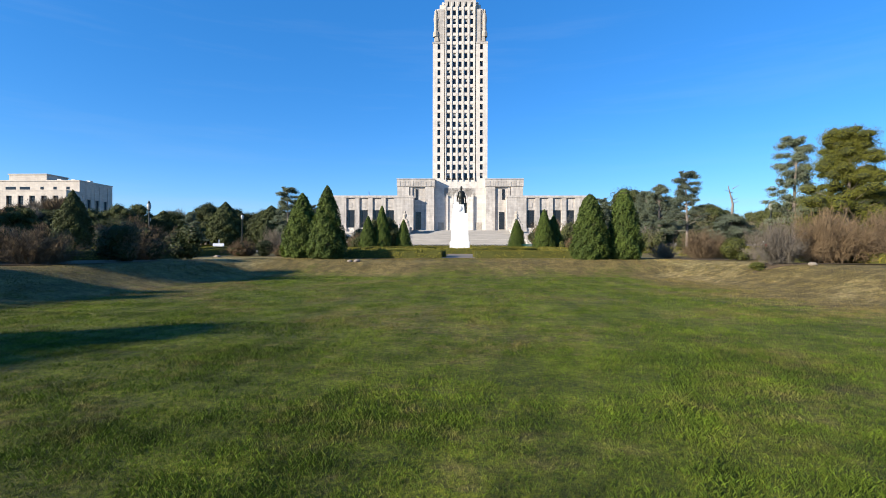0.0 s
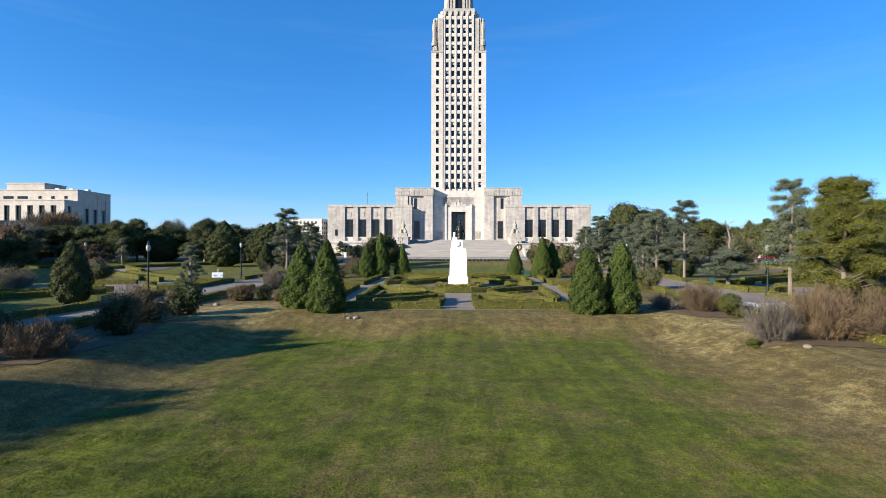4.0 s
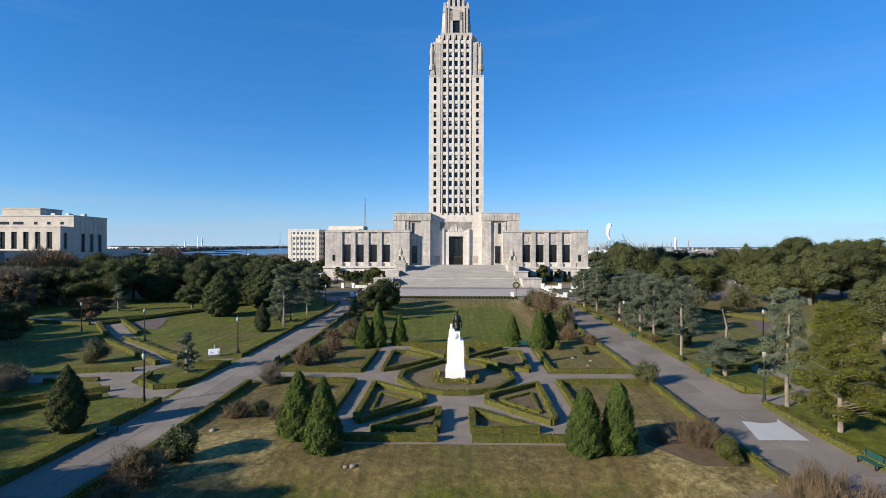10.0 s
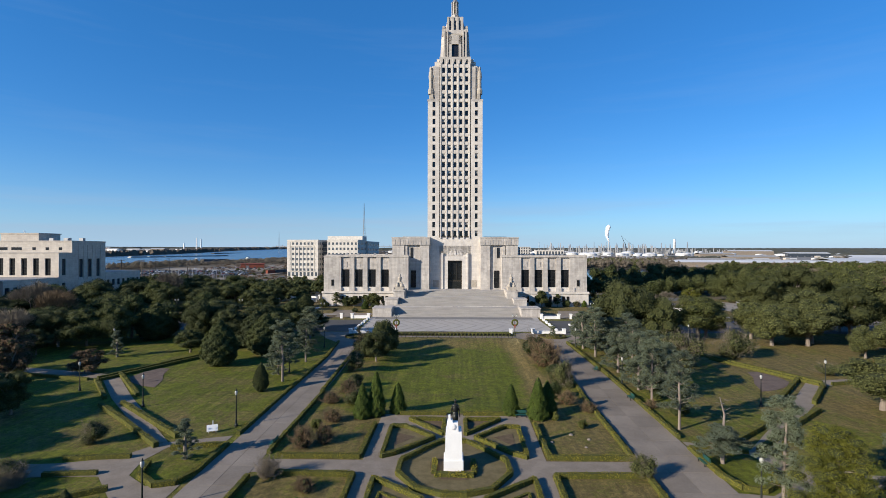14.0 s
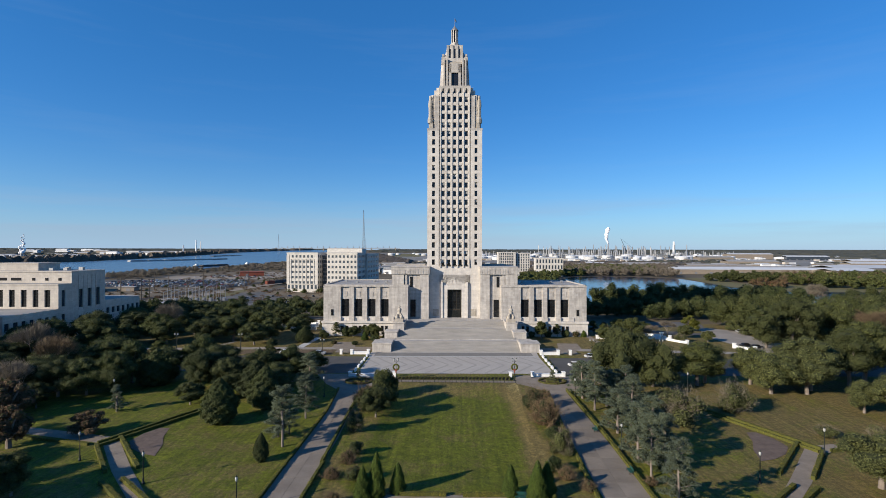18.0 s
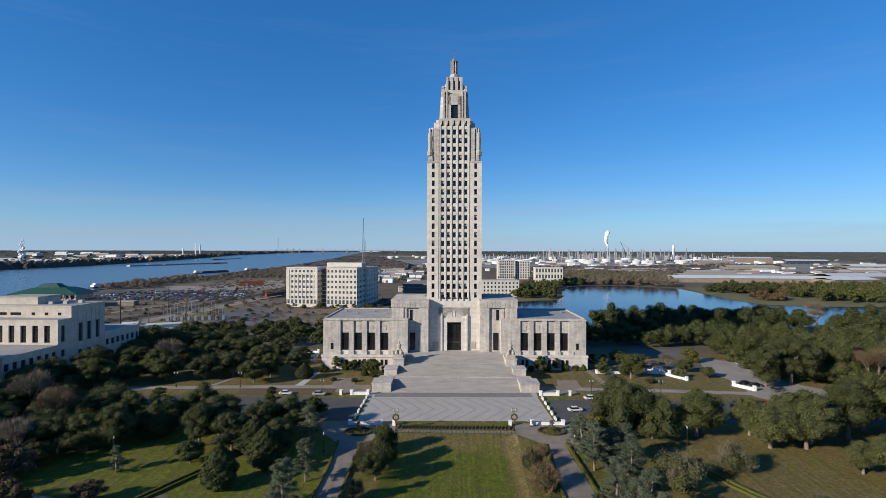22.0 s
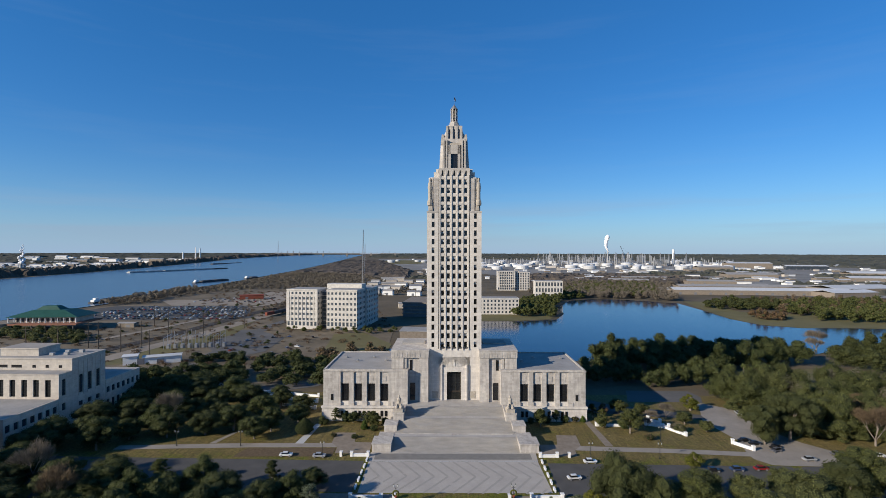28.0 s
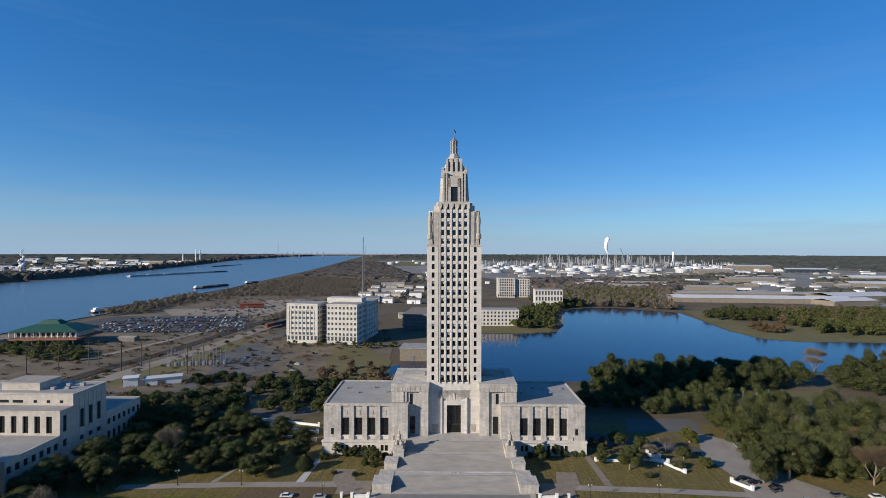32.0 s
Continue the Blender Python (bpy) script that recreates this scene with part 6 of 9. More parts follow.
# shrubs and small conifers at the foot of the wings
for k, x, y, h, r in (("pine", -49.0, 198.6, 6.0, 2.0), ("camellia", -45.4, 199.2, 4.2, 2.0), ("grove", -41.8, 198.0, 4.4, 2.4), ("oak", -33.0, 194.0, 6.2, 3.0), ("camellia", -28.6, 196.8, 3.0, 1.8), ("big_round", -53.5, 196.0, 3.4, 2.4),
                      ("pine", -37.4, 198.0, 5.0, 1.9), ("oak_b", 33.6, 196.0, 7.4, 2.6), ("pine", 40.8, 200.6, 5.4, 1.8), ("camellia", 44.6, 201.8, 3.0, 2.0), ("camellia_b", 48.6, 202.0, 2.4, 1.8), ("camellia", 37.2, 200.6, 2.8, 1.8), ("cone_b", 51.8, 202.4, 3.0, 1.4),
                      ("camellia", 30.2, 199.8, 2.6, 1.6)):
    plant(k, x, y, h, r)
# west side: garden edge and lawn trees
for k, x, y, h, r in (("sapling", -32.3, 57.6, 4.8, 1.7), ("cedar_b", -32.4, 90.4, 11.6, 3.3), ("cedar_b", -32.6, 105.2, 9.5, 3.0), ("cedar_c", -34.8, 95.0, 6.5, 2.4), ("sapling", -76.3, 108.2, 6.0, 2.0), ("rusty", -72.8, 94.8, 4.8, 3.2), ("rusty", -82.6, 88.2, 8.2, 3.2),
                      ("magnolia", -49.8, 101.8, 9.6, 3.3), ("magnolia", -44.0, 112.0, 9.6, 3.8), ("grove", -62.4, 113.4, 5.4, 3.2), ("oak", -66.8, 71.6, 6.6, 3.2), ("grove_b", -96.2, 109.6, 6.2, 2.8),
                      ("grove", -42.6, 144.0, 6.0, 4.2), ("cedar", -38.6, 128.0, 9.2, 3.8), ("grove_b", -45.0, 133.0, 10.4, 4.6), ("magnolia", -49.5, 120.0, 9.0, 4.4), ("grove", -43.0, 117.5, 9.0, 4.6), ("grove", -63.5, 130.0, 10.5, 7.0), ("grove_b", -72.0, 138.0, 12.2, 4.8), ("pine", -52.5, 138.0, 11, 2.8),
                      ("grove", -56.0, 121.0, 9.5, 4.8), ("magnolia", -80.0, 129.0, 9.6, 4.6), ("grove_b", -88.0, 130.5, 12.0, 4.6), ("grove", -92.0, 119.5, 9.4, 5.4), ("grove_b", -102.0, 122.0, 9.9, 5.0), ("bare", -104.0, 112.0, 10.4, 4.2), ("grove_b", -111.0, 133.0, 10.6, 5.2), ("grove_b", -98.0, 134.0, 10.6, 5.6),
                      ("grove", -118.0, 122.0, 9.5, 6.6), ("bare", -124.0, 140.0, 14.6, 5.4), ("grove_b", -129.0, 126.0, 10.1, 6.0), ("grove", -136.0, 148.0, 10.5, 6.6), ("oak", -110.0, 104.0, 9.5, 5.6), ("grove_b", -122.0, 108.0, 10.0, 6.0), ("bare_brown", -96.0, 88.0, 8.0, 4.4), ("oak", -88.0, 76.0, 8.5, 4.4),
                      ("grove", -143.0, 134.0, 13.4, 6.4), ("pine", -87.0, 141.0, 9.5, 3.6),
                      ("bare", -112.5, 190.0, 14.5, 5.6), ("grove", -86.5, 188.0, 10.2, 6.4), ("grove", -71.5, 187.5, 9.2, 4.8), ("grove_b", -106.0, 196.0, 10.5, 5.0), ("grove", -140.0, 186.5, 11.5, 7.0), ("grove", -128.0, 192.0, 10.5, 6.2), ("grove", -119.0, 203.0, 11.0, 6.6),
                      ("grove", -102.0, 206.0, 10.5, 6.6), ("grove", -91.0, 214.0, 10.8, 7.2), ("grove", -136.0, 203.0, 11.0, 6.6), ("grove", -118.0, 222.0, 11.6, 7.6), ("grove", -133.0, 226.0, 12.0, 6.6), ("grove_b", -103.0, 224.0, 11.8, 6.6), ("grove", -96.0, 196.0, 8.5, 4.6),
                      ("grove", -145.0, 172.0, 10.5, 5.6), ("grove", -133.0, 174.0, 10.0, 6.0), ("grove", -143.0, 158.0, 10.9, 6.2), ("grove_b", -147.0, 146.0, 10.8, 5.0), ("grove", -121.0, 178.0, 8.0, 4.6),
                      ("oak_c", -31.0, -6.5, 11.4, 3.2), ("oak", -37.0, 1.5, 11.4, 3.4), ("oak_c", -41.5, 9.0, 11.0, 3.6), ("oak", -36.5, 15.5, 11.0, 3.4), ("oak", -40.0, 21.0, 10.0, 3.6), ("oak", -36.5, 6.0, 8.6, 3.0), ("oak", -50.0, 18.0, 10.0, 4.6), ("oak_c", -58.0, 40.0, 8.0, 3.6), ("oak", -62.0, 31.0, 10.5, 4.4), ("grove", -67.0, 43.0, 10.0, 4.2), ("oak", -76.0, 54.0, 10.5, 4.6), ("grove_b", -84.0, 68.0, 10.5, 4.8), ("oak", -54.0, 26.0, 9.5, 4.0)):
    plant(k, x, y, h, r)

for k, x, y, h, r in (("yellow", 76.8, 160.5, 5.4, 2.6),
                      ("oak_c", 96.0, 108.0, 10.5, 5.6), ("oak_b", 112.0, 138.0, 17.5, 6.6), ("oak_c", 128.0, 128.0, 16.0, 6.4), ("oak_c", 93.0, 140.0, 10.0, 5.0), ("oak_c", 108.0, 100.0, 10.0, 5.4), ("oak_c", 124.0, 98.0, 11.0, 6.0),
                      ("grove", -104.0, 118.0, 9.3, 5.4), ("grove", -98.0, 118.0, 9.3, 5.0), ("grove", -86.0, 121.0, 10.6, 4.8), ("grove", -65.2, 122.8, 11.2, 4.2), 
                      ("grove", -52.0, 128.0, 9.8, 5.0), ("grove", -80.0, 132.0, 9.6, 5.8), ("bare_brown", -106.0, 126.0, 13.4, 5.0), ("grove", -128.0, 134.0, 9.9, 6.4), ("grove", -136.0, 122.0, 13.4, 6.2), ("grove_b", -114.0, 116.0, 9.5, 5.6), ("grove", -125.0, 116.0, 12.2, 6.0),
                      ("bare", -118.0, 98.0, 9.0, 4.6), ("rusty", -106.0, 96.0, 7.5, 4.0), ("oak", -112.0, 86.0, 9.0, 5.0)):
    plant(k, x, y, h, r)

for k, x, y, h, r in (("grove", -75.0, 180.0, 8.5, 5.0), ("grove", -95.0, 183.0, 9.5, 5.6), ("grove", -64.0, 197.0, 8.0, 4.6), ("grove", -80.0, 201.0, 10.0, 5.6), ("magnolia", -58.0, 186.0, 6.0, 3.0), ("grove", -108.0, 180.0, 9.5, 5.4), ("grove_b", -66.0, 210.0, 8.0, 4.4), ("grove", -78.0, 216.0, 10.0, 5.4), ("camellia", -38.0, 182.0, 1.6, 1.4), ("camellia_b", -46.0, 183.0, 1.5, 1.3),
                      ("camellia", -32.0, 190.0, 2.4, 1.8), ("cone_b", -36.0, 191.5, 3.4, 1.5), ("camellia", 66.0, 196.0, 2.6, 2.2), ("camellia_b", 72.0, 184.0, 2.2, 2.0), ("olive_bush", 86.0, 192.0, 3.4, 2.6), ("oak", 58.0, 196.0, 5.0, 2.8), ("pine", 60.0, 203.0, 5.4, 2.0), ("oak_c", 92.0, 200.0, 5.6, 3.2), ("bare", 88.0, 208.0, 6.0, 3.4), ("oak", 78.0, 210.0, 5.6, 3.4)):
    plant(k, x, y, h, r)

# four tallest groves: added out of view to shade the trees by the annex
for k, x, y, h, r in (("olive_bush", -46.8, 61.8, 3.0, 1.7), ("olive_bush", -48.5, 51.4, 2.6, 1.8), ("rusty", -96.0, 102.4, 8.7, 4.4), ("oak_c", -88.0, 60.0, 8.5, 4.6), ("oak", -70.0, 52.0, 9.0, 4.4), ("grove", -100.0, 139.0, 11.1, 6.0), ("grove_b", -114.0, 138.5, 10.8, 6.0), ("grove", -128.0, 138.5, 10.2, 6.4), ("grove", -142.0, 166.0, 11.0, 7.0), ("grove_b", -126.0, 168.0, 11.9, 5.4), ("grove", -114.0, 184.0, 11.2, 6.0), ("oak", -78.0, 62.0, 12.0, 5.5), ("grove", -158.0, 147.0, 22.0, 8.0), ("grove", -168.0, 152.0, 22.0, 8.0), ("grove", -152.0, 130.0, 20.7, 7.5), ("grove", -160.0, 116.0, 19.5, 8.0), ("rosy", -16.0, 51.0, 1.3, 1.2), ("rosy", -13.5, 47.0, 1.0, 0.9), ("rosy", -18.0, 70.5, 1.8, 1.4), ("camellia_b", -16.5, 78.0, 2.4, 1.5), ("rosy", -18.6, 84.0, 2.2, 1.5), ("golden", 17.6, 69.0, 1.4, 0.8), ("rosy", 17.8, 79.5, 2.0, 1.5), ("camellia", 18.6, 95.5, 2.6, 1.7)):
    plant(k, x, y, h, r)


def wood(name, label, spots, seed, leaf, n=420, size=1.5, variants=3, squash=0.8, core=0.8, trunk=True):
    """A wood of uncountable trees, as one mesh of crowns."""
    n, size = int(n * 1.6), size * 0.76
    rg, rr = np.random.default_rng(seed), random.Random(seed)
    protos = []
    for v in range(variants):
        blobs = []
        for k in range(11):
            a, f = rr.uniform(0, 6.283), rr.random()
            dist = 0.62 * math.sin(math.pi * (0.2 + 0.75 * f)) * rr.uniform(0.3, 1)
            s = rr.uniform(0.26, 0.42)
            blobs.append(((dist * math.cos(a), dist * math.sin(a), 0.22 + 0.6 * f), (s, s, s * 0.42)))
        cen, rad = np.array([b[0] for b in blobs]), np.array([b[1] for b in blobs])
        w = rg.choice(len(blobs), n)
        d = rg.normal(size=(n, 3))
        d /= np.linalg.norm(d, axis=1, keepdims=True)
        protos.append((cen[w] + d * rad[w] * rg.uniform(0.75, 1.12, (n, 1)), d + rg.normal(0, 0.4, (n, 3)) + np.array([0, 0, 0.3]), blobs))
    quads, cores = [], []
    for x, y, h, r in spots:
        p, nr, blobs = protos[rr.randrange(variants)]
        a = rr.uniform(0, 6.283)
        R = np.array([[math.cos(a), -math.sin(a), 0], [math.sin(a), math.cos(a), 0], [0, 0, 1]])
        sc = np.array([r * 1.25, r * 1.25, h])
        base = np.array([x, y, level(x, y)])
        quads.append(cards((p * sc) @ R.T + base, nr @ R.T, size * r / 5.0, rg, 1.0, 0.12))
        if core:
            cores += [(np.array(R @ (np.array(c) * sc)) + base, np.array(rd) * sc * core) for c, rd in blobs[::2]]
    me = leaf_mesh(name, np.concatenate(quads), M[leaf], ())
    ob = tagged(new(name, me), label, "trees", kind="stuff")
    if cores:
        # dark lumps that stand for the shade within the crowns
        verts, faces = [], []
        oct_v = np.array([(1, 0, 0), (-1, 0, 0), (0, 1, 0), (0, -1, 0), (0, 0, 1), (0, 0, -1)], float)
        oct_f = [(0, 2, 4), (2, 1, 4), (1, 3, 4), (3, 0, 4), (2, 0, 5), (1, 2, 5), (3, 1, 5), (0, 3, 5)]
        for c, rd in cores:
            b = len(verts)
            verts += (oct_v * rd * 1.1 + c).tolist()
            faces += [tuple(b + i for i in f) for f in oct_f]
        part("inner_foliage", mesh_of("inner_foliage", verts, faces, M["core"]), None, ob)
    return ob


def scatter(poly, spacing, seed, h=(9, 13), r=(4, 6.5)):
    """Places inside a plan outline, at about that spacing."""
    rr = random.Random(seed)
    xs, ys = [p[0] for p in poly], [p[1] for p in poly]
    out = []
    y = min(ys)
    while y < max(ys):
        x = min(xs)
        while x < max(xs):
            px, py = x + rr.uniform(-.45, .45) * spacing, y + rr.uniform(-.45, .45) * spacing
            inside = False
            for (x0, y0), (x1, y1) in zip(poly, poly[1:] + poly[:1]):
                if (y0 > py) != (y1 > py) and px < (x1 - x0) * (py - y0) / (y1 - y0) + x0:
                    inside = not inside
            if inside:
                out.append((px, py, rr.uniform(*h), rr.uniform(*r)))
            x += spacing
        y += spacing
    return out


def canopy(name, label, poly, step, h, mat, seed):
    """Closed crowns of a far wood: one bumpy sheet that comes down to the ground at its edge."""
    rg = np.random.default_rng(seed)
    xs, ys = [p[0] for p in poly], [p[1] for p in poly]
    X, Y = np.meshgrid(np.arange(min(xs), max(xs) + step, step), np.arange(min(ys), max(ys) + step, step))
    X, Y = X + rg.uniform(-.35, .35, X.shape) * step, Y + rg.uniform(-.35, .35, Y.shape) * step
    ins = np.zeros(X.shape, bool)
    for (x0, y0), (x1, y1) in zip(poly, poly[1:] + poly[:1]):
        if y0 != y1:
            ins ^= ((y0 > Y) != (y1 > Y)) & (X < (x1 - x0) * (Y - y0) / (y1 - y0) + x0)
    ins &= rg.random(X.shape) > 0.02
    quad = ins[:-1, :-1] & ins[1:, :-1] & ins[:-1, 1:] & ins[1:, 1:]
    pad = np.pad(quad, 1)
    inner = pad[:-1, :-1] & pad[1:, :-1] & pad[:-1, 1:] & pad[1:, 1:]
    w = X.shape[1]
    lump = rg.uniform(0.35, 1.0, X.shape) ** 1.3
    use = pad[:-1, :-1] | pad[1:, :-1] | pad[:-1, 1:] | pad[1:, 1:]
    num = -np.ones(X.size, int)
    num[use.ravel()] = np.arange(use.sum())
    verts = [(x, y, level(x, y) + (h * l_ if i_ else -0.5)) for x, y, l_, i_ in zip(X[use], Y[use], lump[use], inner[use])]
    jj, ii = np.nonzero(quad)
    b = jj * w + ii
    faces = np.stack([num[b], num[b + 1], num[b + w + 1], num[b + w]], 1).tolist()
    return tagged(new(name, mesh_of(name, verts, faces, M[mat])), label, "trees", kind="stuff")


# ---- the parterre round the monument ----
def gpt(x, y, s=1):
    """A place in the parterre, which is mirrored about its axis."""
    return (XC + s * x, y + 0.012 * s * x)


patch("garden_paths", [gpt(10.9, 38.0, -1), gpt(-10.9, 38.0, -1), gpt(-10.9, 73.8, -1), gpt(10.9, 73.8, -1)], M["concrete"], 1.5, 0.03, "concrete garden paths between hedged beds", "pavement")
patch("cross_path_east", [gpt(10.8, 54.7), gpt(22.2, 54.9), gpt(22.2, 58.2), gpt(10.8, 58.2)], M["concrete"], 1.5, 0.031, "concrete cross path of the garden", "pavement")
patch("cross_path_west", [gpt(23.2, 54.9, -1), gpt(10.8, 54.7, -1), gpt(10.8, 58.2, -1), gpt(23.2, 58.2, -1)], M["concrete"], 1.5, 0.031, "concrete cross path of the garden", "pavement")
hedge_count = [0]


def hedge(pts, h=0.5, w=0.5, closed=False, label="low clipped box hedge, yellow-green on top", dens=70, size=0.085, group="low clipped hedges", leaf="hedge"):
    """Clipped hedge along a line: twiggy core and a skin of small leaves."""
    hedge_count[0] += 1
    h = h * 1.12
    rg = np.random.default_rng(100 + hedge_count[0])
    pts = [Vector(p) for p in pts] + ([Vector(pts[0])] if closed else [])
    t = thing("hedge", label, "hedge", None, group)
    bm = bmesh.new()
    cen, nrm = [], []
    for a, b in zip(pts, pts[1:]):
        d = b - a
        L = d.length
        u = d / L
        n = Vector((-u.y, u.x))
        k = max(1, int(L / 1.2))
        zs = []
        for i in range(k):
            p, q = a + d * i / k - u * 0.05, a + d * (i + 1) / k + u * 0.05
            m_ = (p + q) / 2
            z = level(m_.x, m_.y)
            zs.append(z)
            hh = h * rg.uniform(0.86, 1.0)
            ww = w * rg.uniform(0.43, 0.5)
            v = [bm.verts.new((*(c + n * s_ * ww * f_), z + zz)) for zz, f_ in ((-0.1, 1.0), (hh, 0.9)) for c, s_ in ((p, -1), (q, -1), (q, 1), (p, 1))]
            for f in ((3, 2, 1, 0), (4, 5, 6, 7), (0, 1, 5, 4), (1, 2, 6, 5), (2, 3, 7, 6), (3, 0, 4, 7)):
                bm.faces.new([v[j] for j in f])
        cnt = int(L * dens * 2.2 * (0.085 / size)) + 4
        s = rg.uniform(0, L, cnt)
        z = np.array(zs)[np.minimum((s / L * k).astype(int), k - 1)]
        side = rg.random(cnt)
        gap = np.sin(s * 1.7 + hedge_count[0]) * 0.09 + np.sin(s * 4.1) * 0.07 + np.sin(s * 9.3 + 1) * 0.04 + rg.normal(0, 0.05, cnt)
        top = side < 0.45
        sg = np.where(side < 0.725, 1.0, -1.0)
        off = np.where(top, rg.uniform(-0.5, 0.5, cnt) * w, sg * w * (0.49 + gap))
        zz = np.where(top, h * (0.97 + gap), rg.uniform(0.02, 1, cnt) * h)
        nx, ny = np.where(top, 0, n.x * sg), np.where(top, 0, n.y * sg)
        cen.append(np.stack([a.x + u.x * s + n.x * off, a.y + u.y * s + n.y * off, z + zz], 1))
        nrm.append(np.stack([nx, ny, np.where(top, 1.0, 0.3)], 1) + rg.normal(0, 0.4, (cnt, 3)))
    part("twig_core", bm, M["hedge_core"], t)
    part("foliage", leaf_mesh("foliage", cards(np.concatenate(cen), np.concatenate(nrm), size, rg, 1.0, 0.1), M[leaf]), None, t)
    return t


octo = [(1.3, 50.1), (4.0, 51.1), (6.3, 54.6), (6.2, 57.8), (3.5, 61.4), (1.6, 63.4)]
octagon = [gpt(*p) for p in octo] + [gpt(*p, -1) for p in octo[::-1]]
patch("bed_lawn_centre", octagon, M["turf_dry"], 1.0, 0.06, "dry turf inside the octagon hedge", "lawn")
hedge(octagon, 0.5, 0.55, True)
mon_bed = [gpt(x, y) for x, y in ((1.2, 53.4), (2.6, 54.6), (2.8, 57.6), (1.4, 59.4), (-1.4, 59.4), (-2.8, 57.6), (-2.6, 54.6), (-1.2, 53.4))]
patch("monument_bed", mon_bed, M["soil"], 1.0, 0.10, "dark planted bed round the monument", "flower bed")
for s in (1, -1):
    def o(pts, s=s):
        q = [gpt(x, y, s) for x, y in pts]
        return q if s > 0 else q[::-1]
    tri = [(8.8, 53.4), (3.2, 49.1), (3.0, 47.6), (8.3, 42.3), (8.8, 43.2)]
    patch("bed_lawn", o(tri), M["turf_dry"], 1.0, 0.06, "dry turf inside a triangular hedge", "lawn")
    patch("bed_soil", o([(7.7, 50.4), (4.7, 48.3), (7.7, 45.2)]), M["soil"], 1.0, 0.09, "triangular bed of bare brown soil", "flower bed")
    hedge(o(tri), 0.5, 0.5, True)
    hedge(o([(7.75, 50.6), (4.5, 48.3), (7.75, 45.0)]), 0.25, 0.3, True, "knee-low inner hedge round a bed", 40)
    tri = [(1.5, 45.3), (1.5, 40.2), (6.9, 40.5)]
    patch("bed_soil", o(tri[::-1]), M["soil"], 1.0, 0.06, "triangular bed of bare brown soil", "flower bed")
    hedge(o(tri), 0.55, 0.55, True)
    hedge(o([(1.4, 38.7), (9.6, 38.7)]), 0.55, 0.6)
    tri = [(8.8, 68.4), (8.75, 58.8), (7.4, 59.6), (2.7, 64.6), (7.0, 68.6)]
    patch("bed_lawn", o(tri[::-1]), M["turf_dry"], 1.0, 0.06, "dry turf inside a triangular hedge", "lawn")
    patch("bed_soil", o([(7.8, 62.0), (7.8, 66.5), (5.2, 65.2)]), M["soil"], 1.0, 0.09, "triangular bed of bare brown soil", "flower bed")
    hedge(o(tri), 0.5, 0.5, True)
    tri = [(6.5, 71.4), (1.5, 65.8), (1.5, 71.2)]
    patch("bed_soil", o(tri), M["soil"], 1.0, 0.06, "triangular bed of bare brown soil", "flower bed")
    hedge(o(tri), 0.5, 0.5, True)
    hedge(o([(1.3, 73.6), (8.2, 73.6)]), 0.55, 0.55)
    hedge(o([(11.3, 69.6), (11.4, 58.8), (21.5, 58.8)]), 0.5, 0.55)
    hedge(o([(11.2, 43.8), (11.2, 54.2), (21.3, 54.4)]), 0.5, 0.55)
    # hedges along the roads
    xi, xo = (21.3, 29.6) if s > 0 else (22.7, 29.0)
    hedge(o([(xi, 6), (xi, 30), (xi, 53.6)]), 0.5, 0.55, dens=60)
    hedge(o([(xi, 59.6), (xi, 84)]), 0.5, 0.5, dens=50)
    hedge(o([(xi + 0.3, 84), (xi + 1.6, 126)]), 0.45, 0.5, dens=40)
    hedge(o([(xo, 6), (xo, 47.4)]), 0.55, 0.65, dens=60)
    hedge(o([(xo, 65.4), (xo, 96), (xo + (0 if s < 0 else -0.4), 110), (xo + (1.4 if s < 0 else -1.0), 127)]), 0.5, 0.55, dens=45)
    hedge(o([(xo - 0.1, 62.0), (xo - 0.1, 54.6), (xo + 0.8, 52.0), (xo + 2.8, 51.4), (xo + 5.6, 53.4), (xo + 6.6, 56.6)]), 0.5, 0.6)
    hedge(o([(xo - 0.1, 62.0), (xo + 6.4, 60.8)]), 0.5, 0.5)
    hedge(o([(37.6, 61.2), (46.0, 68.4), (55.9, 76.4)]), 0.6, 0.7, dens=50)
    hedge(o([(36.6, 64.2), (53.0, 77.4)]), 0.6, 0.7, dens=50)
    hedge(o([(53.2, 81.4), (64.8, 94.0)]), 0.6, 0.7, dens=45), hedge(o([(57.6, 79.8), (66.8, 90.2)]), 0.6, 0.7, dens=45)
    hedge(o([(67.2, 91.2), (57.6, 110.5), (51.5, 121)]), 0.55, 0.6, dens=35), hedge(o([(66.0, 90.2), (56.2, 109.8)]), 0.5, 0.5, dens=35)
    hedge(o([(36.2, 50.6), (44.2, 46.4), (52, 42.2)]), 0.55, 0.6, dens=50), hedge(o([(35.4, 48.4), (41.6, 43.6), (50, 38.0)]), 0.55, 0.6, dens=50)
    hedge(o([(38.8, 58.2), (46.2, 57.4)]), 0.5, 0.6, dens=50), hedge(o([(39.8, 54.0), (45.4, 53.4)]), 0.45, 0.5, dens=50)
    hedge(o([(68.6, 90.6), (92, 95.6)]), 0.5, 0.55, dens=30)
    patch("lawn_soil_bed", o([(53.4, 86.4), (56.2, 87.2), (59.6, 89.4), (62.2, 92.6), (61.9, 96.6), (60.4, 99.6), (58.4, 99.4), (57.0, 95.0), (54.8, 91.0)]), M["mulch_pale"], 1.0, 0.05, "bare mulched bed on the lawn", "flower bed")
